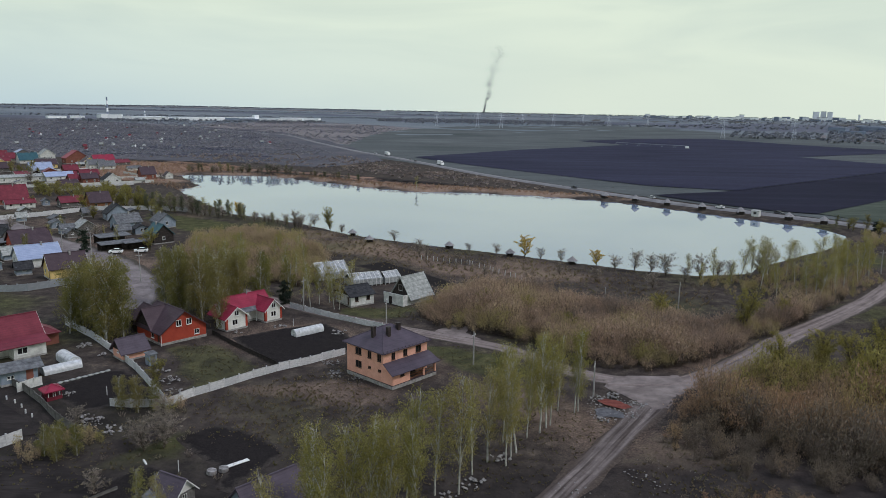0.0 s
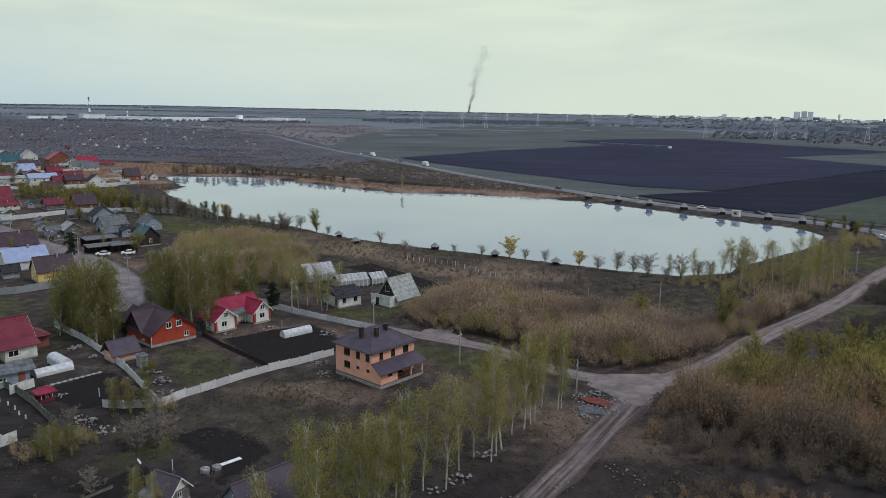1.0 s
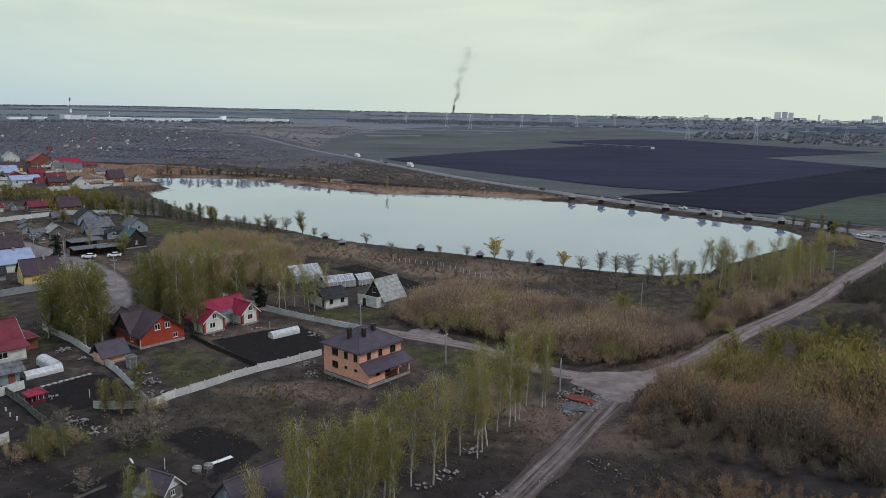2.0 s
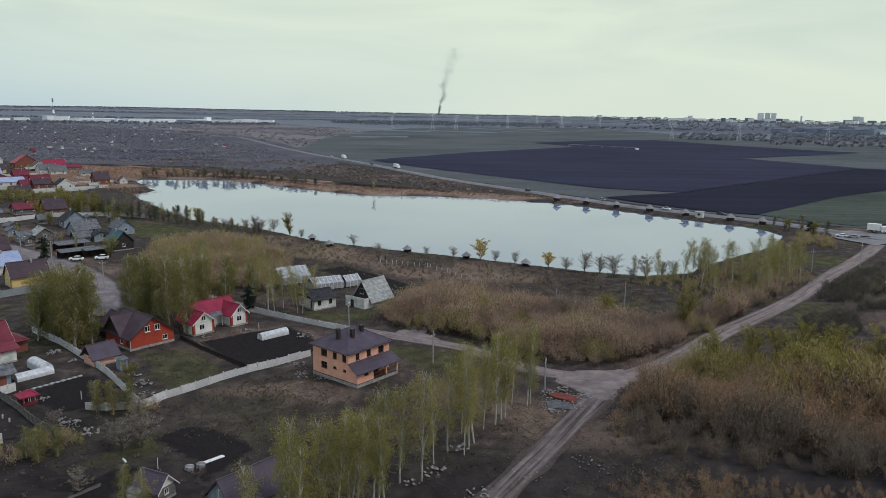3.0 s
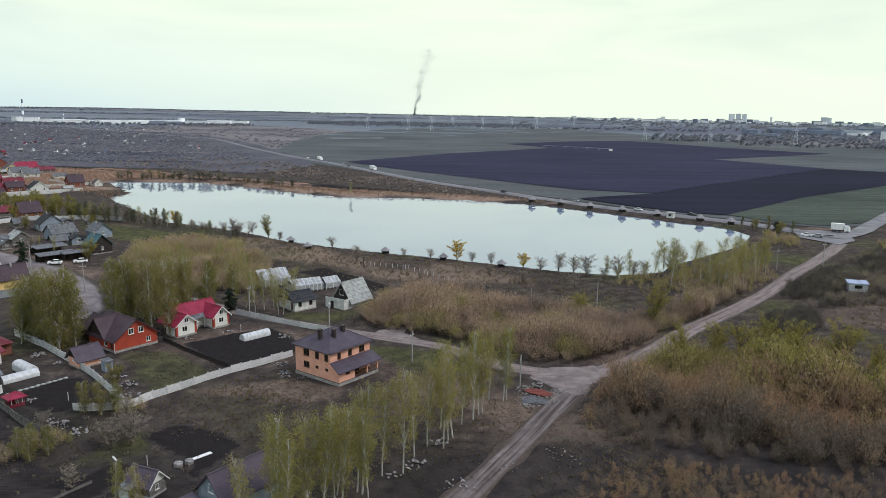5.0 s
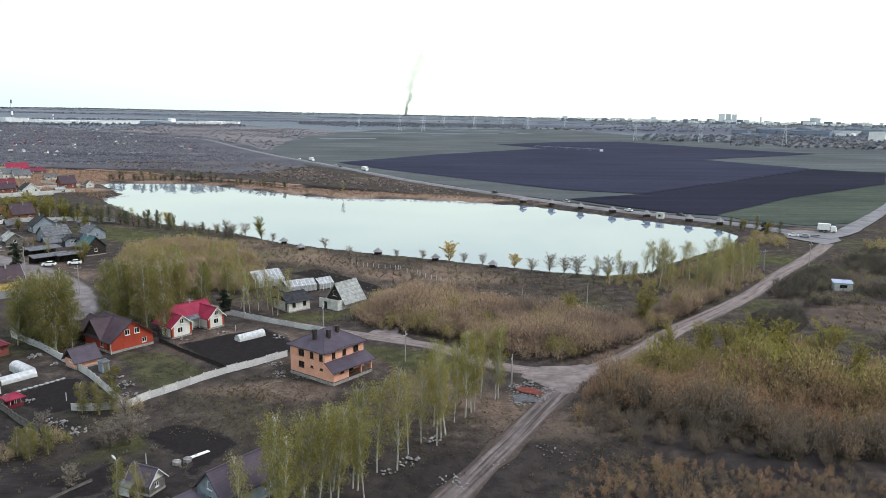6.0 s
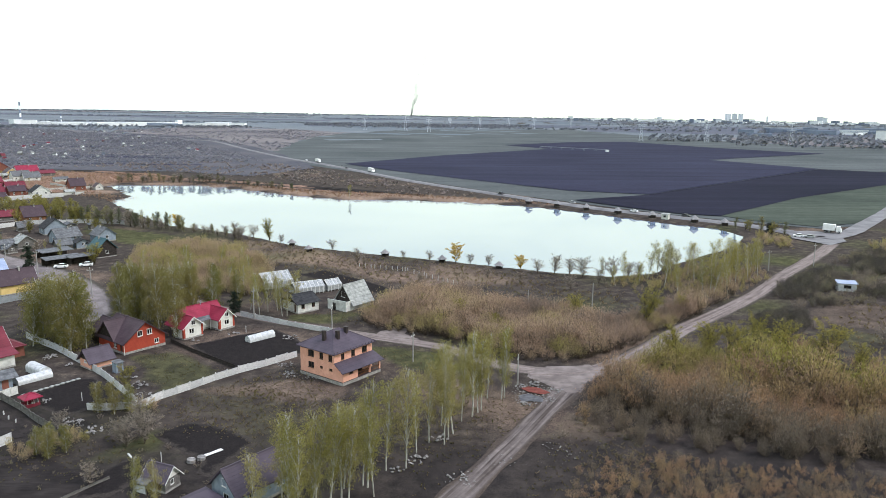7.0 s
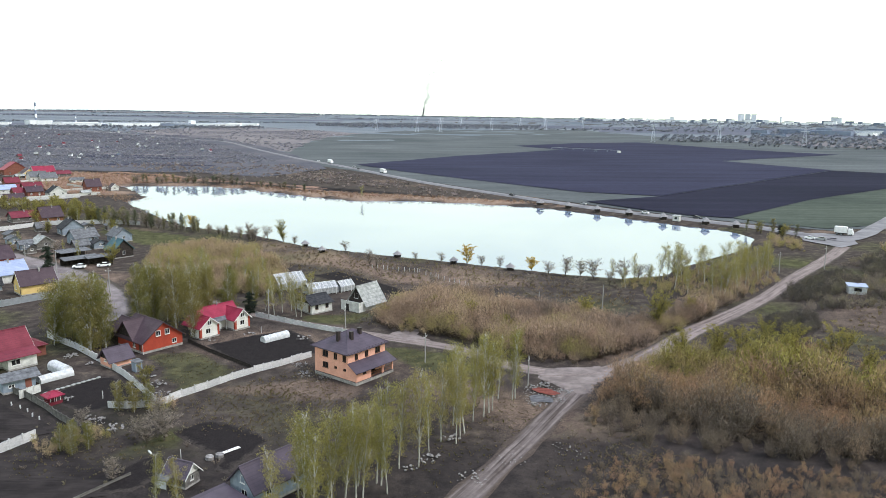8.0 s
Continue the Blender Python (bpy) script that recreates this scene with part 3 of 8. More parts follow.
def drape(name, poly, material, lift, step, label, category, kind="structure", ragged=0.0, edge=6.0, thick=0.0, parent=None):
    """A sheet with the outline poly, laid over the ground."""
    pts = []
    for k, (a, b) in enumerate(zip(poly, poly[1:] + poly[:1])):
        a, b = Vector((*a, 0)), Vector((*b, 0))
        cnt = max(1, int((b - a).length / edge))
        nrm = Vector((b.y - a.y, a.x - b.x, 0)).normalized()
        for q in range(cnt):
            p = a.lerp(b, q / cnt)
            if ragged and q:
                p += nrm * ragged * float(ripple(p.x, p.y, edge * 0.9, k))
            pts.append(p)
    bm = bmesh.new()
    bm.faces.new([bm.verts.new(p) for p in pts])
    x0, x1 = min(p.x for p in pts), max(p.x for p in pts)
    y0, y1 = min(p.y for p in pts), max(p.y for p in pts)
    for n_, lo, hi in ((Vector((1, 0, 0)), x0, x1), (Vector((0, 1, 0)), y0, y1)):
        c = lo + step
        while c < hi:
            bmesh.ops.bisect_plane(bm, geom=list(bm.verts) + list(bm.edges) + list(bm.faces), plane_co=n_ * c, plane_no=n_)
            c += step
    bmesh.ops.triangulate(bm, faces=list(bm.faces))
    v = list(bm.verts)
    z = ground_z([p.co.x for p in v], [p.co.y for p in v])
    for p, h in zip(v, z):
        p.co.z = h + lift - (thick if p.is_boundary else 0)
    for f in bm.faces:
        if f.normal.z < 0:
            f.normal_flip()
    me = bpy.data.meshes.new(name)
    inner = inside_distance([p.co.x for p in v], [p.co.y for p in v], [(p.x, p.y) for p in pts])
    bm.to_mesh(me)
    bm.free()
    at = me.attributes.new("inner", "FLOAT", "POINT")
    at.data.foreach_set("value", np.asarray(inner, np.float32))
    me.materials.append(M[material])
    me.shade_smooth()
    return tagged(new(name, me), label, category, kind=kind)


def curve_points(pts, step):
    """A smooth line through the points, at even steps."""
    p = [Vector((*q, 0)) for q in pts]
    p = [2 * p[0] - p[1]] + p + [2 * p[-1] - p[-2]]
    out = []
    for a, b, c, d in zip(p, p[1:], p[2:], p[3:]):
        cnt = max(1, int((c - b).length / step))
        for q in range(cnt):
            t = q / cnt
            out.append(0.5 * ((2 * b) + (c - a) * t + (2 * a - 5 * b + 4 * c - d) * t * t + (3 * b - a - 3 * c + d) * t ** 3))
    return out + [p[-2]]


def road(name, line, widths, material, lift, step, label, profile, kerb=0.12, ragged=0.25):
    """A strip along a line; profile: height offsets across it, from edge to edge."""
    pts = curve_points(line, step)
    bm = bmesh.new()
    rows = []
    cum = 0
    for i, p in enumerate(pts):
        d = (pts[min(i + 1, len(pts) - 1)] - pts[max(i - 1, 0)]).normalized()
        s = Vector((d.y, -d.x, 0))
        k = i / max(1, len(pts) - 1) * (len(widths) - 1)
        w = widths[int(k)] + (widths[min(int(k) + 1, len(widths) - 1)] - widths[int(k)]) * (k - int(k))
        row = []
        for j, h in enumerate(profile):
            f = j / (len(profile) - 1) - 0.5
            q = p + s * (w * f)
            if j in (0, len(profile) - 1):
                q += s * ragged * float(ripple(q.x, q.y, 2.3, 3.0 + j))
            row.append(bm.verts.new((q.x, q.y, gz(q.x, q.y) + lift + h)))
        rows.append(row)
    way, verge = bm.loops.layers.uv.new("way"), bm.loops.layers.uv.new("verge")
    last = len(profile) - 1
    for i, (a, b) in enumerate(zip(rows, rows[1:])):
        for j in range(last):
            f = bm.faces.new((a[j], a[j + 1], b[j + 1], b[j]))
            for lp, (di, dj) in zip(f.loops, ((0, 0), (0, 1), (1, 1), (1, 0))):
                lp[way].uv = ((j + dj) / last * widths[0], (i + di) * step)
                end = min(1.0, (i + di) / 3, (len(rows) - 1 - i - di) / 3)
                lp[verge].uv = (max(abs((j + dj) / last * 2 - 1), 0.8 - 0.8 * end), 0)
    for f in bm.faces:
        f.normal_update()
        if f.normal.z < 0:
            f.normal_flip()
    me = bpy.data.meshes.new(name)
    bm.to_mesh(me)
    bm.free()
    me.materials.append(M[material])
    me.shade_smooth()
    return tagged(new(name, me), label, "road", kind="structure")


# lake
def build_lake():
    cx, cy = sum(p[0] for p in LAKE) / len(LAKE), sum(p[1] for p in LAKE) / len(LAKE)
    bm = bmesh.new()
    bm.faces.new([bm.verts.new((p[0] + 7 * (p[0] - cx) / math.hypot(p[0] - cx, p[1] - cy), p[1] + 7 * (p[1] - cy) / math.hypot(p[0] - cx, p[1] - cy), -0.95)) for p in LAKE])
    bmesh.ops.triangulate(bm, faces=list(bm.faces))
    me = finish(bm, "lake", "water")
    for p in me.polygons:
        if p.normal.z < 0:
            p.flip()
    tagged(new("lake", me), "still pond mirroring the pale overcast sky", "water", kind="structure")


build_lake()

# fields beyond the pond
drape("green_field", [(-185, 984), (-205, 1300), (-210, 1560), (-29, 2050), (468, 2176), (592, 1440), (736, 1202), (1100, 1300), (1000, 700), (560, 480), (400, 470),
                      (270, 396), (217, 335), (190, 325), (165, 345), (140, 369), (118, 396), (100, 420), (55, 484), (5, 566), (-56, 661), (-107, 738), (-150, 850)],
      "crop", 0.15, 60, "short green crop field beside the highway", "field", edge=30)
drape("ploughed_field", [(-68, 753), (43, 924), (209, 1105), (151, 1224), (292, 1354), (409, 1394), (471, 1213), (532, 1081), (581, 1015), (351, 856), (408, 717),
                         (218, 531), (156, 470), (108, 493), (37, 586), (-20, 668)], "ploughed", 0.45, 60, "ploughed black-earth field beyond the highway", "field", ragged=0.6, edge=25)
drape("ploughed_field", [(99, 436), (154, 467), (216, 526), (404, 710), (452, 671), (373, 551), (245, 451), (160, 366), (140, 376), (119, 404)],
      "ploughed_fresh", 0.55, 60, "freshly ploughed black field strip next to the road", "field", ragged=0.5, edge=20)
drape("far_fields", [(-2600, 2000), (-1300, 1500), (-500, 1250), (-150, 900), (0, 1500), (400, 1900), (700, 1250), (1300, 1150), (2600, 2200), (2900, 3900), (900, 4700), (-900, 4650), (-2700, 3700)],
      "steppe", 0.08, 110, "hazy grey-green farmland stretching to the horizon", "field", edge=90)
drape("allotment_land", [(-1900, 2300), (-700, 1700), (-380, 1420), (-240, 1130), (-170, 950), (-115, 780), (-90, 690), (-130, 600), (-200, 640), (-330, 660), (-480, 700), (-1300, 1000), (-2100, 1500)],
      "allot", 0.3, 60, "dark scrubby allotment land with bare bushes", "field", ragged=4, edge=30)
drape("reed_bed", [(-330, 640), (-215, 620), (-168, 566), (-215, 537), (-226, 505), (-200, 472), (-235, 470), (-268, 510), (-300, 545)],
      "reed", 0.25, 12, "rusty dry reed bed at the head of the pond", "reeds", ragged=3, edge=10)

drape("green_field", [(158, 372), (236, 458), (362, 562), (440, 682), (560, 720), (640, 560), (400, 474), (272, 402), (217, 341), (191, 331), (172, 347)], "crop_dark", 0.4, 40, "dark green crop field beside the side road", "field", ragged=0.4, edge=20)

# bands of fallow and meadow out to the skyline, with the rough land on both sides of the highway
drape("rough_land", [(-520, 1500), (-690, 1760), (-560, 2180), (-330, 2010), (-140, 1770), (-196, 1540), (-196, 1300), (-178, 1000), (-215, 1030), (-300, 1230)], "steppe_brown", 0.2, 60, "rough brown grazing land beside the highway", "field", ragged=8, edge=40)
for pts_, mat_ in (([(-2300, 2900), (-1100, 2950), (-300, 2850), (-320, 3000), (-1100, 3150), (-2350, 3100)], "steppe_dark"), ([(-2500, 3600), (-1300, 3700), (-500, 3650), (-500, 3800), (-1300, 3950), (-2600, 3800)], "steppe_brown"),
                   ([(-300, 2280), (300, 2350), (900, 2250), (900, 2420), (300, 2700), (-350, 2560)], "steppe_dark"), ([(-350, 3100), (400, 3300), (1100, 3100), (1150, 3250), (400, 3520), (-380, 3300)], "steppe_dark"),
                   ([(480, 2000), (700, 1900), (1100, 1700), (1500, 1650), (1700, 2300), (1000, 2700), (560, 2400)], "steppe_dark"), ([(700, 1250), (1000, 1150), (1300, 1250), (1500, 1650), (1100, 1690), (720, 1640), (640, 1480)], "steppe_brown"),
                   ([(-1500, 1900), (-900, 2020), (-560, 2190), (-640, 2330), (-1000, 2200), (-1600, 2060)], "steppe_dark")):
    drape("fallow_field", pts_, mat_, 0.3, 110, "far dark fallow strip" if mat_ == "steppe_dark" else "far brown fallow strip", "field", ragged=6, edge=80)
drape("road_fork", [(22.5, 132), (25.5, 127.5), (28.6, 122.6), (31.2, 123), (34, 128.4), (38, 134), (37, 138.6), (31, 138.2), (25, 137.4)], "bare_dirt", 0.235, 1.0, "packed bare earth where the tracks meet", "ground", ragged=0.4, edge=1.2, thick=0.16)
drape("bare_patch", [(-9, 158.6), (-8, 163), (-5, 166.5), (-1, 166), (-2, 161), (1.5, 156.6), (-3, 155.8)], "bare_dirt", 0.12, 1.2, "bare trodden dirt turning off the lane", "ground", ragged=0.5, edge=1.5)

plots = random.Random(9)
for k in range(34):
    a_, d_ = radians(plots.uniform(-36, -11)), plots.uniform(760, 1850)
    cx_, cy_ = math.sin(a_) * d_, math.cos(a_) * d_
    if cx_ > -0.30 * cy_ + 40 or cx_ > -260:
        continue
    ln, w, tl = plots.uniform(60, 190), plots.uniform(7, 20), plots.uniform(-0.25, 0.15)
    dark = plots.random() < 0.6
    drape("allotment_strip", [(cx_ - ln / 2, cy_ - tl * ln / 2), (cx_ + ln / 2, cy_ + tl * ln / 2), (cx_ + ln / 2 + 4, cy_ + tl * ln / 2 + w), (cx_ - ln / 2 + 4, cy_ - tl * ln / 2 + w)], "ploughed" if dark else "steppe_brown", 0.5, 30,
          "narrow dark dug strip among allotments" if dark else "narrow pale fallow strip among allotments", "field", ragged=1.5, edge=14)

# roads
FLAT = (-0.10, 0.0, 0.03, 0.0, -0.10)
RUTS = (-0.12, 0.02, -0.07, -0.05, 0.05, 0.06, -0.07, -0.05, 0.03, -0.12)
HIGHWAY = [(-800, 1750), (-600, 1558), (-401, 1347), (-333, 1274), (-222, 1021), (-140, 841), (-77, 722), (-1, 563), (50, 478), (79, 433), (104, 396),
           (126, 372), (146, 350), (163, 329), (176, 300)]
road("highway", HIGHWAY, (9, 9, 8.5, 8, 8, 8), "asphalt", 0.85, 9, "grey two-lane asphalt highway on a low bank", (-1.0, -0.1, 0, 0.04, 0, -0.1, -1.0), ragged=0)
road("dirt_road", [(-3.5, 71), (2, 79.6), (7.9, 89), (12.6, 96.9), (16.1, 102.6), (20.9, 110.9), (25.3, 118.5), (29.2, 125.6), (32.5, 132.5)], (5.6, 5.2, 5.0, 5.0, 7.5), "mud", 0.13, 1.0, "rutted muddy track with pale wheel marks", RUTS, ragged=0.5)
road("dirt_road", [(23, 132.5), (35.1, 134.2), (44, 140.3), (54, 150.4), (64.6, 162.6), (80.5, 178.3), (100.4, 199), (121.6, 224.7), (151, 258), (172, 284)],
     (6.6, 6.4, 5.8, 5.6, 6.0, 6.4), "track", 0.19, 1.4, "pale packed dirt road leading to the highway", RUTS, ragged=0.4)
road("dirt_road", [(36, 133.5), (24, 135.6), (16, 140.5), (7.3, 149.8), (0.2, 154.3), (-7.3, 158), (-15.2, 162.2), (-26.3, 168.1), (-38.2, 174.9), (-50, 184), (-66, 196), (-84, 208)],
     (5.8, 5.0, 4.8, 4.8, 4.8), "track", 0.16, 1.4, "grey gravel village lane past the gardens", RUTS, ragged=0.4)
road("village_street", [(-230, 332), (-196, 300), (-163, 269), (-140, 246), (-119, 227), (-103, 212), (-92, 199), (-84, 184), (-80, 172)], (8, 8, 8, 9, 17, 20, 13, 9), "street", 0.16, 2, "grey unpaved village street", FLAT, ragged=0.7)
drape("parking_area", [(162, 297), (168, 314), (180, 318), (190, 311), (181, 289), (169, 280)], "asphalt", 0.35, 6, "grey asphalt lay-by beside the highway", "pavement", edge=5)
road("side_road", [(176, 296), (196, 312), (217, 335), (270, 396), (330, 470)], (8, 8, 7, 7), "asphalt", 0.5, 6, "pale side road climbing past the fields", FLAT)

# narrow strips of tilled and fallow land between the pond and the highway
strips = random.Random(4)
for k in range(9):
    x0, y0 = -290 + 26 * k + strips.uniform(-8, 8), 655 - 19 * k + strips.uniform(-12, 12)
    ln, w = strips.uniform(50, 110), strips.uniform(5, 11)
    drape("allotment_strip", [(x0, y0), (x0 + ln, y0 - ln * 0.66), (x0 + ln + w * 0.6, y0 - ln * 0.66 + w), (x0 + w * 0.6, y0 + w)], "reed" if k % 2 else "tilled", 0.35, 14,
          "narrow strip of pale fallow land" if k % 2 else "narrow strip of dark tilled land", "field", ragged=1.0, edge=8)


# ---- buildings ----
def wall_run(bm, p0, p1, z0, z1, thick, holes):
    """A wall from p0 to p1 (2D), its outer face on that line and its body to the left; holes: (a0, a1, h0, h1) go right through."""
    p0, p1 = Vector(p0), Vector(p1)
    d = (p1 - p0).normalized()
    n_ = Vector((-d.y, d.x))
    ln = (p1 - p0).length
    aa = sorted({0.0, ln, *[h[0] for h in holes], *[h[1] for h in holes]})
    zz = sorted({z0, z1, *[h[2] for h in holes], *[h[3] for h in holes]})
    for a0, a1 in zip(aa, aa[1:]):
        for h0, h1 in zip(zz, zz[1:]):
            ca, ch = (a0 + a1) / 2, (h0 + h1) / 2
            if any(h[0] < ca < h[1] and h[2] < ch < h[3] for h in holes):
                continue
            q = [p0 + d * a0, p0 + d * a1, p0 + d * a1 + n_ * thick, p0 + d * a0 + n_ * thick]
            v = [bm.verts.new((*c, h0)) for c in q] + [bm.verts.new((*c, h1)) for c in q]
            for f in ((0, 3, 2, 1), (4, 5, 6, 7), (0, 1, 5, 4), (1, 2, 6, 5), (2, 3, 7, 6), (3, 0, 4, 7)):
                bm.faces.new([v[i] for i in f])


def opening(house, p0, p1, hole, frame_mat, door=False, door_mat="frame_brown"):
    """A window or a door leaf set into a hole of the wall p0-p1."""
    p0, p1 = Vector(p0), Vector(p1)
    d = (p1 - p0).normalized()
    ang = math.degrees(math.atan2(d.y, d.x))
    at = pose(p0.x + d.x * hole[0], p0.y + d.y * hole[0], hole[2], 0, 0, ang)
    w, h, f = hole[1] - hole[0], hole[3] - hole[2], 0.08
    if door:
        leaf = part("door", boxes((0.03, w - 0.03, 0.06, 0.12, 0.0, h - 0.03)), door_mat, house, at=at)
        part("door_handle", boxes((w - 0.2, w - 0.1, 0.01, 0.055, h * 0.45, h * 0.45 + 0.05)), "steel_grey", leaf)
        return
    fr = part("window", boxes((0, f, 0.02, 0.12, 0, h), (w - f, w, 0.02, 0.12, 0, h), (f, w - f, 0.02, 0.12, 0, f), (f, w - f, 0.02, 0.12, h - f, h),
                              (w / 2 - f / 2, w / 2 + f / 2, 0.03, 0.11, f, h - f)), frame_mat, house, at=at)
    part("pane", boxes((f, w / 2 - f / 2, 0.07, 0.09, f, h - f), (w / 2 + f / 2, w - f, 0.07, 0.09, f, h - f)), "pane", fr)
    part("sill", boxes((-0.05, w + 0.05, -0.10, 0.018, -0.06, 0.0)), frame_mat, fr)


def auto_holes(ln, z0, z1, count, w=1.0, h=1.25, sill=0.9):
    if count <= 0 or ln < w * count + 0.4:
        return []
    gap = ln / count
    return [(gap * (k + 0.5) - w / 2, gap * (k + 0.5) + w / 2, z0 + sill, min(z0 + sill + h, z1 - 0.2)) for k in range(count)]


def gable_roof(house, wu, wv, eave, ridge, axis, material, over=0.5, thick=0.14, gable_mat=None, x0=0.0, y0=0.0, gables=(True, True), name="roof"):
    """Two roof slabs, the gable walls under them, ridge cap and fascia boards. axis: 'u' or 'v', along which the ridge runs."""
    la, lb = (wu, wv) if axis == "u" else (wv, wu)

    def m_(a, b, z):
        return (x0 + a, y0 + b, z) if axis == "u" else (x0 + b, y0 + a, z)

    slope = (ridge - eave) / (lb / 2)
    drop = over * slope
    bm = bmesh.new()
    for s in (0, 1):
        b_e = -over if s == 0 else lb + over
        slab(bm, [m_(-over, b_e, eave - drop + 0.12), m_(la + over, b_e, eave - drop + 0.12), m_(la + over, lb / 2, ridge + 0.12), m_(-over, lb / 2, ridge + 0.12)], thick)
    roof = part(name, bm, material, house)
    bm = bmesh.new()
    cap = 0.16
    slab(bm, [m_(-over, lb / 2 - cap, ridge + 0.15), m_(la + over, lb / 2 - cap, ridge + 0.15), m_(la + over, lb / 2, ridge + 0.2), m_(-over, lb / 2, ridge + 0.2)], 0.03)
    slab(bm, [m_(-over, lb / 2 + cap, ridge + 0.15), m_(la + over, lb / 2 + cap, ridge + 0.15), m_(la + over, lb / 2, ridge + 0.2), m_(-over, lb / 2, ridge + 0.2)], 0.03)
    part("ridge_cap", bm, material, roof)
    for k, on in enumerate(gables):
        if not on:
            continue
        a0, a1 = (0.0, 0.2) if k == 0 else (la - 0.2, la)
        bm = bmesh.new()
        t0 = [bm.verts.new(m_(a0, *q)) for q in ((0, eave), (lb, eave), (lb / 2, ridge))]
        t1 = [bm.verts.new(m_(a1, *q)) for q in ((0, eave), (lb, eave), (lb / 2, ridge))]
        bm.faces.new(t0)
        bm.faces.new(t1[::-1])
        for i in range(3):
            j = (i + 1) % 3
            bm.faces.new((t0[j], t0[i], t1[i], t1[j]))
        part("gable", bm, gable_mat or material, house)
        a_out = -over - 0.03 if k == 0 else la + over
        bm = bmesh.new()
        for b0, zb in ((-over, eave - drop), (lb + over, eave - drop)):
            q = [(b0, zb - 0.1), (lb / 2, ridge - 0.1), (lb / 2, ridge + 0.13), (b0, zb + 0.13)]
            f0 = [bm.verts.new(m_(a_out, *c)) for c in q]
            f1 = [bm.verts.new(m_(a_out + 0.03, *c)) for c in q]
            bm.faces.new(f0)
            bm.faces.new(f1[::-1])
            for i in range(4):
                j = (i + 1) % 4
                bm.faces.new((f0[j], f0[i], f1[i], f1[j]))
        part("barge_board", bm, "frame_white" if gable_mat in ("white_siding", "white_plaster", "yellow_wall") else material, roof)
    return roof


def hip_roof(house, x0, x1, y0, y1, eave, top, material, over=0.6, ridge_inset=None, name="roof"):
    cx0, cx1, cy0, cy1 = x0 - over, x1 + over, y0 - over, y1 + over
    lx, ly = cx1 - cx0, cy1 - cy0
    bm = bmesh.new()
    e = [(cx0, cy0), (cx1, cy0), (cx1, cy1), (cx0, cy1)]
    if lx >= ly:
        i = ridge_inset or ly / 2
        r = [(cx0 + i, (cy0 + cy1) / 2), (cx1 - i, (cy0 + cy1) / 2)]
        faces = (("e0", "e1", "r1", "r0"), ("e1", "e2", "r1"), ("e2", "e3", "r0", "r1"), ("e3", "e0", "r0"))
    else:
        i = ridge_inset or lx / 2
        r = [((cx0 + cx1) / 2, cy0 + i), ((cx0 + cx1) / 2, cy1 - i)]
        faces = (("e0", "e1", "r0"), ("e1", "e2", "r1", "r0"), ("e2", "e3", "r1"), ("e3", "e0", "r0", "r1"))
    P_ = {f"e{k}": bm.verts.new((*e[k], eave)) for k in range(4)}
    P_.update({f"r{k}": bm.verts.new((*r[k], top)) for k in range(2)})
    for f in faces:
        bm.faces.new([P_[k] for k in f])
    low = [bm.verts.new((*e[k], eave - 0.16)) for k in range(4)]
    for k in range(4):
        bm.faces.new((P_[f"e{(k + 1) % 4}"], P_[f"e{k}"], low[k], low[(k + 1) % 4]))
    bm.faces.new(low)
    roof = part(name, bm, material, house)
    bm = bmesh.new()
    for k in range(4):
        tgt = min(r, key=lambda q: (q[0] - e[k][0]) ** 2 + (q[1] - e[k][1]) ** 2)
        tube(bm, (*e[k], eave + 0.02), (*tgt, top + 0.02), 0.07, 0.07, 5)
    tube(bm, (*r[0], top + 0.02), (*r[1], top + 0.02), 0.08, 0.08, 5)
    part("ridge_cap", bm, material, roof)
    return roof


def chimney(house, x, y, z0, z1, w=0.7, material="chimney_dark"):
    c = part("chimney", boxes((x - w / 2, x + w / 2, y - w / 2, y + w / 2, z0, z1)), material, house)
    part("chimney_cap", boxes((x - w / 2 - 0.08, x + w / 2 + 0.08, y - w / 2 - 0.08, y + w / 2 + 0.08, z1 + 0.003, z1 + 0.09),), material, c)


def shell(house, x0, x1, y0, y1, z0, z1, material, counts=(1, 1, 1, 1), frame_mat="frame_white", door_side=None, name="wall", plinth=0.35, floor=0.0):
    """Four walls with real openings, plinth, windows and a door. Sides: front (y0), right (x1), back (y1), left (x0)."""
    t = 0.25
    cor = [((x0, y0), (x1, y0)), ((x1, y0 + t), (x1, y1 - t)), ((x1, y1), (x0, y1)), ((x0, y1 - t), (x0, y0 + t))]
    bm = bmesh.new()
    todo = []
    for k, (a, b) in enumerate(cor):
        ln = (Vector(b) - Vector(a)).length
        c = counts[k]
        holes = c if isinstance(c, list) else auto_holes(ln, z0 + plinth, z1, c)
        doors = []
        if door_side == k and ln > 3:
            doors = [(ln - 1.5, ln - 0.6, z0 + plinth, z0 + plinth + 2.0)]
            holes = [h for h in holes if h[1] < ln - 1.8]
        wall_run(bm, a, b, z0 + plinth, z1, t, holes + doors)
        todo += [(a, b, h, False) for h in holes] + [(a, b, h, True) for h in doors]
    bmesh.ops.remove_doubles(bm, verts=list(bm.verts), dist=0.001)
    part(name, bm, material, house)
    if plinth:
        part("plinth", boxes((x0 - 0.05, x1 + 0.05, y0 - 0.05, y1 + 0.05, z0 - 0.4, z0 + plinth)), "plinth", house)
    for a, b, h, is_door in todo:
        opening(house, a, b, h, frame_mat, is_door)


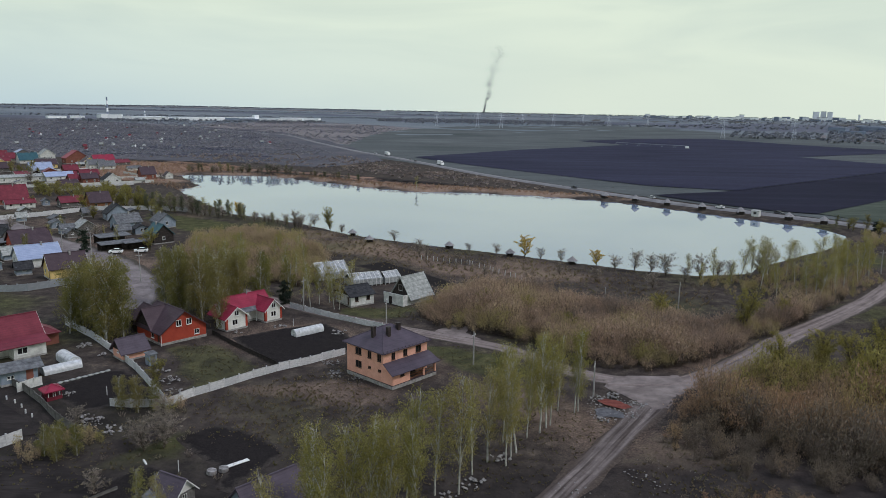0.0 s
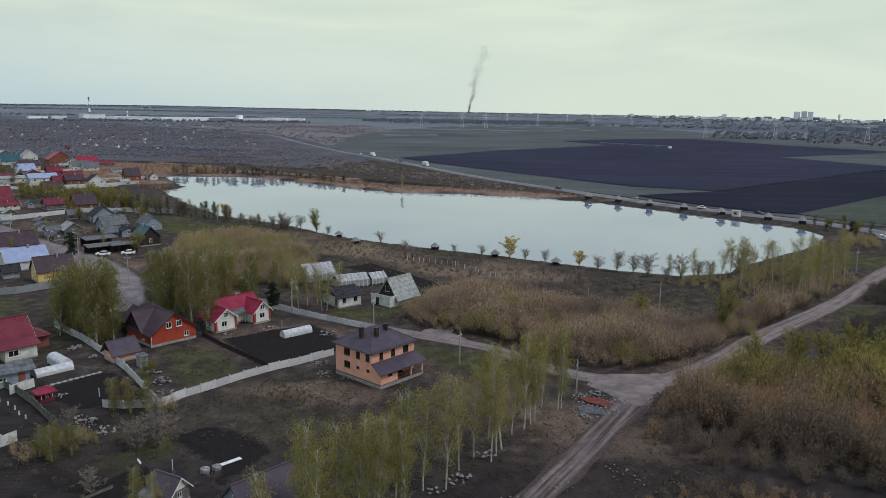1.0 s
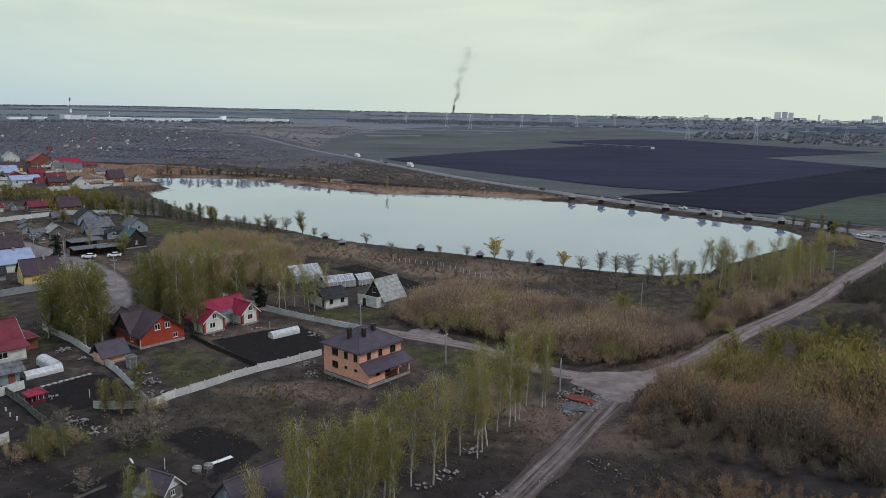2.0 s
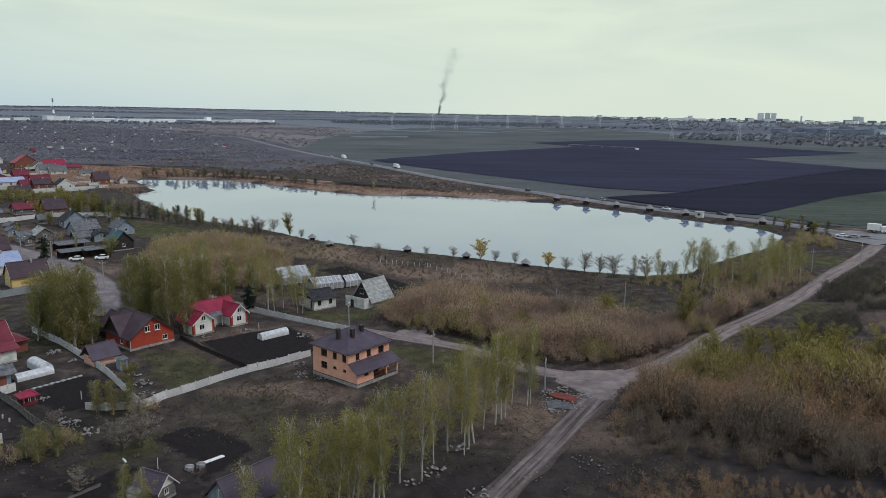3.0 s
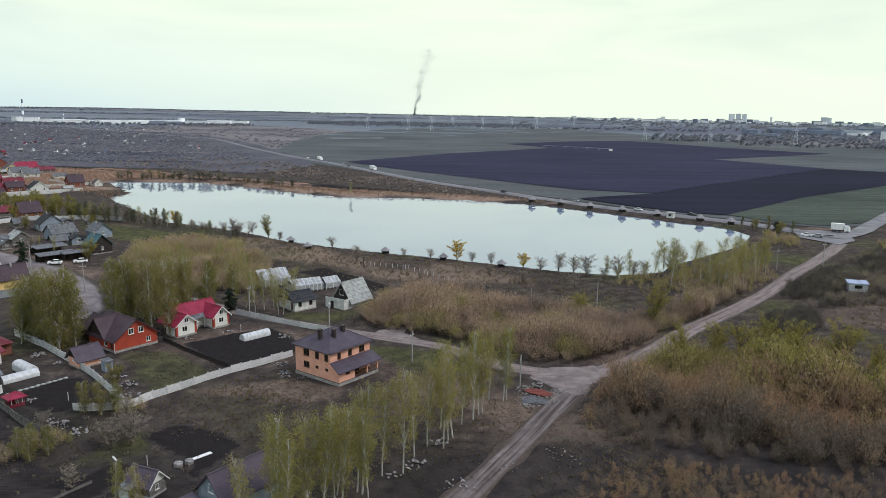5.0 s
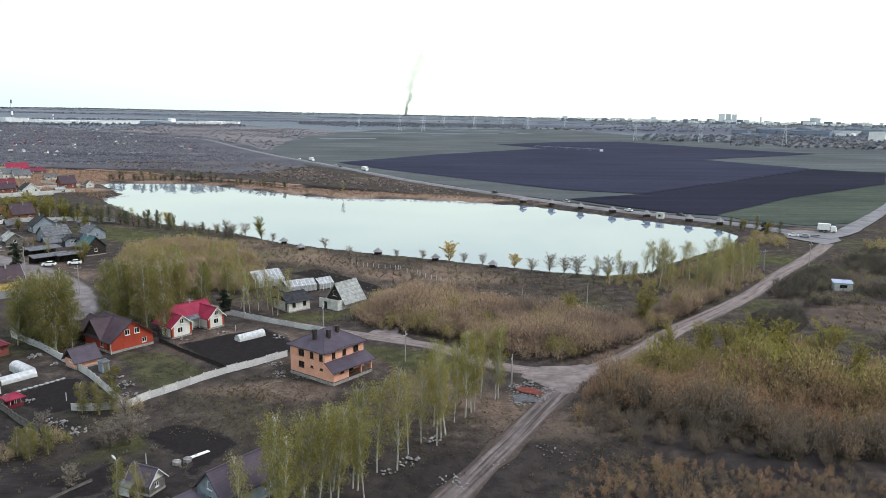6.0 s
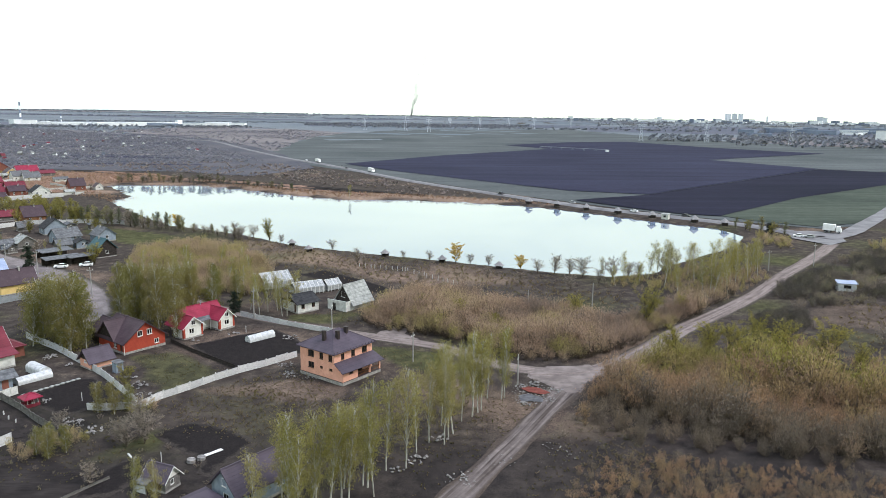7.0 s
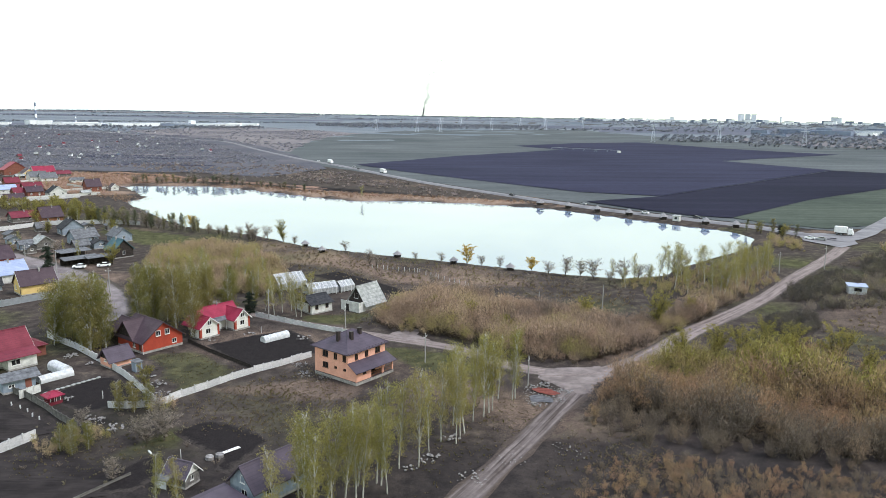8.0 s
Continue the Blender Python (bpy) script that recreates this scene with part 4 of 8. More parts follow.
def simple_house(x, y, rot, wu, wv, eave, ridge, axis, roof, wall, label, category="house", counts=(2, 1, 1, 1), flue=True, frame_mat="frame_white", gable=None, door_side=3, group="village houses", name="house"):
    h = thing(name, pose(x, y, gz(x, y), 0, 0, rot), label, category, group)
    shell(h, 0, wu, 0, wv, 0, eave, wall, counts, frame_mat, door_side)
    gable_roof(h, wu, wv, eave, ridge, axis, roof, gable_mat=gable or wall)
    if flue:
        fx, fy = (wu * 0.62, wv * 0.5 - 0.5) if axis == "u" else (wu * 0.5 - 0.5, wv * 0.62)
        chimney(h, fx, fy, eave + 0.3, ridge + 0.6, 0.45, "plinth")
    return h


GRID = 50.0


def orange_house():
    h = thing("house", pose(-13.5, 127.4, gz(-13.5, 127.4), 0, 0, GRID), "peach-orange brick two-storey house with violet-brown hip roof and open veranda", "house")
    wx, wy, lean, z1 = 10.6, 9.5, 2.3, 5.9
    p = 0.65
    t = 0.3
    y0, y1 = lean, lean + wy
    part("plinth", boxes((-0.06, wx + 0.06, 0.0, y1 + 0.06, -0.5, p)), "plinth", h)
    part("plinth_edge", boxes((-0.12, wx + 0.12, -0.08, y1 + 0.12, p, p + 0.07)), "roof_brown", h)
    # side that faces the garden: upper and lower rows of windows
    bm = bmesh.new()
    left = ((0, y1), (0, 0))
    ln = y1
    lo = [(2.3, 3.9, 1.9, 3.1), (5.6, 6.4, 2.35, 2.8), (8.2, 9.0, 2.35, 2.8)]
    hi = [(2.3, 3.9, 4.2, 5.5), (5.5, 6.5, 4.2, 5.5), (8.0, 9.0, 4.2, 5.5)]
    wall_run(bm, (0, y1), (0, y0), p + 0.07, z1, t, [(a, b, c, d) for a, b, c, d in lo + hi if b < y1 - y0])
    for a, b, c, d in lo + hi:
        opening(h, (0, y1), (0, y0), (a, b, c, d), "frame_brown")
    # long side above the veranda roof
    up = [(1.6, 2.5, 4.25, 5.5), (4.4, 5.4, 4.25, 5.5), (7.4, 8.8, 4.25, 5.5)]
    dn = [(6.0, 7.4, p + 0.1, 3.1)]
    wall_run(bm, (0.3, y0), (wx, y0), p + 0.07, z1, t, up + dn)
    for q in up:
        opening(h, (0.3, y0), (wx, y0), q, "frame_brown")
    opening(h, (0.3, y0), (wx, y0), dn[0], "frame_brown")
    wall_run(bm, (wx, y0 + t), (wx, y1), p + 0.07, z1, t, [(3, 4.4, 1.9, 3.1), (3, 4.4, 4.2, 5.5)])
    for q in ((3, 4.4, 1.9, 3.1), (3, 4.4, 4.2, 5.5)):
        opening(h, (wx, y0 + t), (wx, y1), q, "frame_brown")
    wall_run(bm, (wx - t, y1), (t, y1), p + 0.07, z1, t, [])
    bmesh.ops.remove_doubles(bm, verts=list(bm.verts), dist=0.001)
    part("wall", bm, "orange_brick", h)
    part("upper_floor", boxes((t, wx - t, y0 + t, y1 - t, 3.4, 3.6)), "grey_board", h)
    # enclosed porch room under the lean-to
    bm = bmesh.new()
    wall_run(bm, (0.0, y0), (0.0, 0.0), p + 0.07, 2.9, t, [])
    wall_run(bm, (t, 0), (3.8, 0), p + 0.07, 2.75, t, [(1.5, 2.5, 1.9, 2.6)])
    wall_run(bm, (3.8, t), (3.8, y0), p + 0.07, 2.8, t, [])
    slab(bm, [(0, 0.001, 2.9), (t, 0.001, 2.9), (t, y0, 3.9), (0, y0, 3.9)], 0.05)
    q = [(0.0, 0.0, 2.75), (0.0, y0, 2.75), (0.0, y0, 3.75)]
    v0 = [bm.verts.new(c) for c in q]
    v1 = [bm.verts.new((c[0] + t, c[1], c[2])) for c in q]
    bm.faces.new(v0)
    bm.faces.new(v1[::-1])
    for i in range(3):
        j = (i + 1) % 3
        bm.faces.new((v0[j], v0[i], v1[i], v1[j]))
    part("porch_wall", bm, "orange_brick", h)
    opening(h, (t, 0), (3.8, 0), (1.5, 2.5, 1.9, 2.6), "frame_brown")
    # veranda posts, beam, rail
    for x_ in (3.8, 7.4, wx - 0.35):
        part("post", boxes((x_, x_ + 0.35, 0.03, 0.38, p + 0.07, 2.7)), "orange_brick", h)
    part("beam", boxes((3.82, wx, 0.06, 0.34, 2.7, 2.9)), "roof_brown", h)
    rail = bmesh.new()
    for a, b in ((4.15, 7.4), (7.75, wx - 0.35)):
        box(rail, a, b, 0.12, 0.2, p + 0.85, p + 0.95)
        tube(rail, (a, 0.16, p + 0.1), (b, 0.16, p + 0.85), 0.04, 0.04, 4)
        box(rail, a, b, 0.12, 0.2, p + 0.3, p + 0.36)
    part("railing", rail, "brown_wood", h)
    bm = bmesh.new()
    slab(bm, [(-0.7, -0.7, 2.75), (wx + 0.35, -0.7, 2.75), (wx + 0.35, y0 + 0.02, 4.05), (-0.1, y0 + 0.02, 4.05)], 0.12)
    part("veranda_roof", bm, "roof_violet", h)
    r = hip_roof(h, 0, wx, y0, y1, z1 + 0.08, 8.9, "roof_violet", 0.6, 5.0)
    for k in range(14):
        x_ = -0.4 + k * 0.86
        part("snow_stop", boxes((x_, x_ + 0.12, y0 - 0.55, y0 - 0.42, z1 + 0.2, z1 + 0.38)), "chimney_dark", r)
    for x_, y_ in ((1.9, y0 + 4.6), (3.6, y0 + 2.6), (6.6, y0 + 3.3)):
        chimney(h, x_, y_, z1 + 0.6, 9.2, 0.65)


def brick_house():
    h = thing("house", pose(-61.5, 146.7, gz(-61.5, 146.7), 0, 0, GRID), "orange-red sided house with a broad dark brown metal roof", "house")
    wu, wv, e, r = 9.6, 10.5, 2.75, 6.3
    shell(h, 0, wu, 0, wv, 0, e, "red_siding", ([(7.0, 8.1, 0.95, 2.0)], 1, 1, [(6.0, 7.2, 0.9, 2.1)]), "frame_white", 3, plinth=0.5)
    gable_roof(h, wu, wv, e, r, "v", "roof_brown", 0.6, gable_mat="red_siding")
    for a in (3.1, 5.3):
        opening(h, (0, -0.16), (wu, -0.16), (a, a + 1.15, 3.35, 4.6), "frame_white")
    # cross gable and rear wing
    gable_roof(h, 4.8, 6.8, e, r - 0.03, "u", "roof_brown", 0.55, gable_mat="dark_board", y0=3.6, gables=(True, False), name="cross_roof")
    part("rear_wall", boxes((1.2, 7.5, wv + 0.02, wv + 5.5, -0.3, 2.6)), "dark_board", h)
    gable_roof(h, 6.3, 5.5, 2.6, 5.0, "v", "roof_brown", 0.5, gable_mat="dark_board", x0=1.2, y0=wv, gables=(False, True), name="rear_roof")
    part("drainpipe", tube(bmesh.new(), (-0.12, -0.1, 0.0), (-0.12, -0.1, 2.7), 0.06, 0.06), "frame_white", h)


def red_roof_house():
    x, y = -51.6, 157.6
    h = thing("house", pose(x, y, gz(x, y), 0, 0, GRID), "white sided bungalow with crimson metal roof and two gabled wings", "house")
    e, r = 2.9, 4.9
    for x0, w_ in ((-0.8, 5.0), (8.8, 4.2)):
        y0 = 0.0
        shell(h, x0, x0 + w_, y0, 4.0, 0, e, "white_siding", ([(1.45, 2.75, 1.1, 2.3)], 0, 0, 0), "frame_white", None, "wing_wall")
        gable_roof(h, w_, 6.5, e, r, "v", "roof_red", 0.5, gable_mat="white_siding", x0=x0, y0=y0, gables=(True, False), name="wing_roof")
        opening(h, (x0, -0.16), (x0 + w_, -0.16), (w_ / 2 - 0.5, w_ / 2 + 0.5, 3.1, 4.2), "frame_white")
        for c in (x0 - 0.06, x0 + w_ - 0.4):
            part("corner_board", boxes((c, c + 0.46, -0.06, 0.5, 0.35, e)), "red_siding", h)
    shell(h, 2.2, 12.7, 4.02, 9.6, 0, e + 0.1, "white_siding", ([(3.3, 4.3, 0.9, 2.2)], 1, 2, 1), "frame_white", None)
    gable_roof(h, 10.5, 5.58, e + 0.1, 5.5, "u", "roof_red", 0.5, gable_mat="roof_red", x0=2.2, y0=4.02)
    bm = bmesh.new()
    slab(bm, [(4.1, 2.6, 2.55), (8.9, 2.6, 2.55), (8.9, 4.6, 3.4), (4.1, 4.6, 3.4)], 0.1)
    part("porch_roof", bm, "roof_grey", h)
    for x_ in (4.6, 6.3, 8.2):
        part("post", boxes((x_, x_ + 0.12, 2.75, 2.87, 0, 2.5)), "frame_white", h)
    part("flue", tube(bmesh.new(), (8.4, 6.6, 4.5), (8.4, 6.6, 6.5), 0.1, 0.1), "steel_grey", h)


def tile_shed():
    x, y = -64.6, 137.2
    h = thing("shed", pose(x, y, gz(x, y), 0, 0, GRID), "beige garden bathhouse with dark brown tiled roof", "shed")
    shell(h, 0, 4.6, 0, 4.2, 0, 1.9, "orange_brick", (0, 0, 0, 1), "frame_white", None)
    gable_roof(h, 4.6, 4.2, 1.9, 3.9, "u", "roof_violet", 0.55, gable_mat="dark_board")


def white_bungalow():
    x, y = -29.7, 179.2
    h = thing("house", pose(x, y, gz(x, y), 0, 0, 41), "whitewashed brick cottage with a sagging dark roof", "house")
    shell(h, 0, 6.4, 0, 7.2, 0, 2.7, "white_plaster", (2, 1, 1, 2), "frame_brown", 3)
    gable_roof(h, 6.4, 7.2, 2.7, 4.4, "u", "roof_dark", 0.45, gable_mat="dark_board")


def a_frame_house():
    x, y = -15.4, 182.2
    h = thing("house", pose(x, y, gz(x, y), 0, 0, 52), "dacha with a steep pale slate roof and dark timber gable", "house")
    shell(h, 0.6, 7.6, 0.9, 6.6, 0, 2.3, "white_plaster", (2, 1, 1, 1), "frame_white", 3)
    gable_roof(h, 7.6, 6.6, 1.9, 6.5, "u", "roof_pale", 0.45, gable_mat="dark_board", y0=0.4)
    opening(h, (-0.02, 5.2), (-0.02, 2.6), (0.6, 2.0, 3.2, 4.6), "frame_white")
    part("terrace_deck", boxes((-2.2, 0.55, 0.9, 7.5, 0.0, 2.1)), "white_plaster", h)
    part("terrace_rail", boxes((-2.25, 0.5, 0.86, 0.94, 2.1, 2.75), (-2.25, -2.17, 0.94, 7.5, 2.1, 2.75)), "white_plaster", h)
    part("doorway", boxes((-2.3, -2.21, 4.6, 5.6, 0.1, 1.95)), "dark_board", h)


def greenhouse(x, y, rot, wx, wy, e, r, label, panels=True):
    g_ = thing("greenhouse", pose(x, y, gz(x, y), 0, 0, rot), label, "greenhouse")
    bm = bmesh.new()
    for k in range(int(wx / 1.2) + 1):
        a = min(k * 1.2, wx)
        for q0, q1 in (((a, 0, 0), (a, 0, e)), ((a, wy, 0), (a, wy, e)), ((a, 0, e), (a, wy / 2, r)), ((a, wy, e), (a, wy / 2, r))):
            tube(bm, q0, q1, 0.06, 0.06, 4)
    tube(bm, (0, wy / 2, r), (wx, wy / 2, r), 0.06, 0.06, 4)
    part("frame", bm, "frame_white", g_)
    bm = bmesh.new()
    slab(bm, [(0, 0, e), (wx, 0, e), (wx, wy / 2, r), (0, wy / 2, r)], 0.04)
    slab(bm, [(0, wy, e), (wx, wy, e), (wx, wy / 2, r), (0, wy / 2, r)], 0.04)
    part("roof_sheet", bm, "film_old", g_)
    part("side_sheet", boxes((0, wx, 0.02, 0.05, 0.3, e), (0, wx, wy - 0.05, wy - 0.02, 0.3, e), (0.02, 0.05, 0.06, wy - 0.06, 0.3, e), (wx - 0.05, wx - 0.02, 0.06, wy - 0.06, 0.3, e)), "film_old", g_)


def polytunnel(x, y, rot, ln, w, hgt, label, straight=0.5):
    g_ = thing("polytunnel", pose(x, y, gz(x, y), 0, 0, rot), label, "greenhouse")
    prof = [(-w / 2, 0.0)] + [(-w / 2 * math.cos(a), straight + (hgt - straight) * math.sin(a)) for a in np.linspace(0, math.pi, 11)] + [(w / 2, 0.0)]
    bm = bmesh.new()
    a = [bm.verts.new((0, p[0], p[1])) for p in prof]
    b = [bm.verts.new((ln, p[0], p[1])) for p in prof]
    for i in range(len(prof) - 1):
        bm.faces.new((a[i], a[i + 1], b[i + 1], b[i]))
    bm.faces.new(a)
    bm.faces.new(b[::-1])
    part("cover", bm, "film", g_)
    for k in range(int(ln / 1.0) + 1):
        bm = bmesh.new()
        ring = [[bm.verts.new((k + dx, p[0] * sc, p[1] * sc)) for dx, sc in ((-0.03, 1.001), (0.03, 1.001), (0.03, 1.02), (-0.03, 1.02))] for p in prof]
        for r0, r1 in zip(ring, ring[1:]):
            for i in range(4):
                bm.faces.new((r0[i], r0[(i + 1) % 4], r1[(i + 1) % 4], r1[i]))
        part("hoop", bm, "film", g_)
    for x_ in (-0.04, ln + 0.0):
        part("end_frame", boxes((x_, x_ + 0.04, -0.5, -0.42, 0, hgt * 0.85), (x_, x_ + 0.04, 0.42, 0.5, 0, hgt * 0.85), (x_, x_ + 0.04, -0.42, 0.42, hgt * 0.45, hgt * 0.5)), "frame_white", g_)


def fence(pts, hgt, seg, label, name="fence", post=True, panel_mat="concrete", group="garden fences", uneven=0.06):
    """A fence of separate panels and posts along a broken line."""
    f = thing(name, pose(pts[0][0], pts[0][1], 0), label, "fence", group)
    bm = boxes((0, 1, -0.04, 0.04, 0.0, 1.0), (0.0, 1, -0.06, 0.06, 0.93, 1.0), (0, 1, -0.06, 0.06, 0.0, 0.08))
    me = finish(bm, "panel", panel_mat)
    pm = finish(boxes((-0.09, 0.09, -0.09, 0.09, -0.3, 1.12)), "post", panel_mat)
    o = Vector(pts[0])
    for a, b in zip(pts, pts[1:]):
        a, b = Vector(a), Vector(b)
        d = b - a
        cnt = max(1, round(d.length / seg))
        ang = math.degrees(math.atan2(d.y, d.x))
        for k in range(cnt):
            p = a + d * (k / cnt)
            z = gz(p.x, p.y)
            hh = hgt * (1 + random.uniform(-uneven, uneven))
            ob = new("panel", me)
            ob.parent = f
            ob.matrix_basis = pose(p.x - o.x, p.y - o.y, z, random.uniform(-2, 2), 0, ang) @ Matrix.Diagonal((d.length / cnt - 0.03, 1, hh, 1))
            if post:
                ob = new("post", pm)
                ob.parent = f
                ob.matrix_basis = pose(p.x - o.x, p.y - o.y, z, 0, 0, ang) @ Matrix.Diagonal((1, 1, hgt, 1))
    return f


orange_house()
brick_house()
red_roof_house()
tile_shed()
white_bungalow()
a_frame_house()
greenhouse(-43.0, 204.5, 35, 9.2, 7.5, 2.2, 4.6, "big patched greenhouse with a white frame behind birches")
greenhouse(-33.2, 198.5, 29, 9.0, 5.0, 2.0, 3.4, "long greenhouse with milky roof sheets behind the cottage")
greenhouse(-24.6, 203.5, 40, 5.0, 4.0, 1.8, 3.2, "small greenhouse with bare white frame")
polytunnel(-37.4, 155.2, 46, 6.8, 2.0, 1.5, "low white polytunnel on dark garden soil")

# houses of the village, by the street and behind: x, y, turn, widths, eaves, ridge, ridge axis, roof, wall, label, windows
VILLAGE = [
    (-114.9, 198.9, 45, 9.5, 6.5, 3.2, 6.6, "u", "roof_brown", "yellow_wall", "yellow painted house with dark brown roof", (0, 1, 1, 2)),
    (-131, 211, 45, 11, 9, 3.0, 6.2, "u", "roof_blue", "white_plaster", "white house with a light blue steel roof", (2, 1, 1, 2)),
    (-147, 233, 45, 11, 10, 3.2, 6.8, "u", "roof_brown", "red_siding", "red sided house with brown hipped roof", (2, 1, 1, 1)),
    (-152, 269, 48, 4.5, 4, 2.4, 3.6, "u", "roof_grey", "blue_board", "small grey-blue shed with slate roof", (1, 0, 0, 0)),
    (-147, 271, 48, 6.5, 6, 2.5, 4.8, "v", "roof_pale", "grey_board", "grey barn with pale slate roof", (1, 0, 0, 0)),
    (-111, 254, 48, 7, 7, 3.2, 6.6, "v", "roof_teal", "dark_board", "dark board house with teal steel roof", (1, 1, 0, 1)),
    (-137, 281, 48, 9, 8, 2.9, 5.8, "u", "roof_grey", "blue_board", "grey-blue cottage with weathered slate roof", (2, 1, 0, 1)),
    (-124, 287, 48, 7, 7, 2.8, 5.6, "v", "roof_grey", "blue_board", "grey cottage with old slate roof", (1, 1, 0, 1)),
    (-153, 304, 40, 9, 8, 3.0, 6.6, "v", "roof_dark", "blue_board", "pale cottage with dark tarred roof", (1, 1, 0, 1)),
    (-177, 336, 45, 9, 9, 3.4, 7.6, "u", "roof_brown", "brown_wood", "brown log house with dark roof", (2, 2, 0, 2)),
    (-193, 340, 45, 10, 8, 2.5, 4.8, "u", "roof_dark_red", "grey_board", "low house with dull red roof", (2, 1, 0, 1)),
    (-226, 342, 45, 14, 11, 3.0, 9.0, "u", "roof_dark_red", "red_brick", "red brick house with large dull red roof", (2, 1, 0, 1)),
    (-213, 330, 45, 12, 5, 2.6, 4.0, "u", "roof_dark_red", "white_plaster", "long outbuilding with red roof and pale wall", (3, 1, 0, 1)),
    (-269, 455, 45, 16, 10, 3.2, 5.6, "u", "roof_blue", "white_plaster", "long white workshop with light blue roof", (3, 1, 0, 1)),
    (-290, 440, 45, 26, 9, 3.4, 4.6, "u", "roof_pale", "white_plaster", "long pale flat-roofed garage row", (4, 1, 0, 1)),
    (-241, 446, 42, 9, 8, 3.4, 6.2, "u", "roof_brown", "red_brick", "red brick house with dark roof", (2, 2, 0, 2)),
    (-258, 475, 42, 11, 8, 3.0, 5.8, "u", "roof_dark_red", "red_brick", "red brick house with dull red roof", (3, 1, 0, 1)),
    (-219, 478, 42, 9, 9, 3.6, 8.0, "u", "roof_brown", "red_brick", "lone orange-red house near the pond", (2, 2, 0, 2)),
    (-207, 486, 42, 5, 5, 2.4, 4.6, "v", "roof_brown", "white_plaster", "small white shed by the reed bed", (1, 0, 0, 0)),
    (-290, 545, 45, 12, 9, 4.0, 7.5, "u", "roof_grey", "white_plaster", "white two-storey house with grey roof", (3, 2, 0, 1)),
    (-310, 590, 45, 16, 10, 3.6, 8.0, "u", "roof_red", "white_plaster", "white house with red steel roof", (3, 1, 0, 1)),
    (-338, 598, 45, 18, 12, 4.6, 10.5, "v", "roof_red", "red_brick", "tall house with steep crimson roof", (2, 2, 0, 1)),
    (-372, 590, 45, 14, 12, 3.2, 8.5, "u", "roof_teal", "white_plaster", "white house with grey-green roof", (2, 1, 0, 1)),
    (-385, 640, 45, 12, 10, 4.2, 9.0, "v", "roof_pale", "white_plaster", "white gabled house with pale roof", (2, 2, 0, 1)),
    (-400, 600, 45, 16, 10, 3.2, 7.5, "u", "roof_dark_red", "grey_board", "house with dull red roof behind others", (2, 1, 0, 1)),
    (-330, 545, 45, 14, 9, 3.4, 7.0, "u", "roof_brown", "yellow_wall", "yellow house with brown roof", (3, 1, 0, 1)),
    (-310, 505, 45, 14, 10, 3.2, 7.6, "u", "roof_blue", "blue_board", "blue-grey house with blue roof", (2, 1, 0, 1)),
    (-360, 520, 45, 14, 10, 3.4, 7.6, "v", "roof_grey", "white_plaster", "white house with slate roof", (2, 1, 0, 1)),
    (-241, 452, 45, 8, 7, 3.0, 6.0, "v", "roof_brown", "red_brick", "orange-red brick house with brown gable roof", (2, 1, 0, 1)),
    (-228, 447, 45, 10, 8, 2.8, 6.4, "v", "roof_dark", "white_plaster", "white gabled house with dark tarred roof", (2, 1, 0, 1)),
    (-282, 545, 42, 11, 9, 3.0, 6.6, "u", "roof_grey", "white_plaster", "white cottage with grey hipped roof", (2, 1, 0, 1)),
    (-248, 445, 45, 9, 8, 2.8, 5.6, "u", "roof_dark_red", "red_brick", "brick house with low red roof", (2, 1, 0, 1)),
    (-291, 585, 45, 12, 8, 2.8, 5.0, "u", "roof_dark_red", "grey_board", "long barn with dull red roof", (2, 1, 0, 1)),
    (-287, 507, 45, 9, 8, 3.0, 6.2, "u", "roof_dark_red", "red_brick", "red brick house beside the workshop", (2, 1, 0, 1)),
    (-315, 582, 45, 10, 9, 3.0, 6.6, "v", "roof_brown", "yellow_wall", "yellow house with dark gabled roof", (2, 1, 0, 1)),
    (-257, 538, 42, 9, 5, 2.4, 3.8, "u", "roof_grey", "white_plaster", "low white garage with grey roof", (2, 1, 0, 1)),
    (-212, 455, 40, 5, 4, 2.2, 3.4, "u", "roof_pale", "grey_board", "pale boat shed near the pond", (2, 1, 0, 1)),
    (-232, 406, 45, 10, 8, 3.0, 6.0, "u", "roof_brown", "white_plaster", "white house with brown roof by the street", (2, 1, 0, 1)),
]
for x, y, rot, wu, wv, e, r, axis, roof, wall, label, counts in VILLAGE:
    simple_house(x, y, rot, wu, wv, e, r, axis, roof, wall, label, counts=counts, flue=wu > 6)


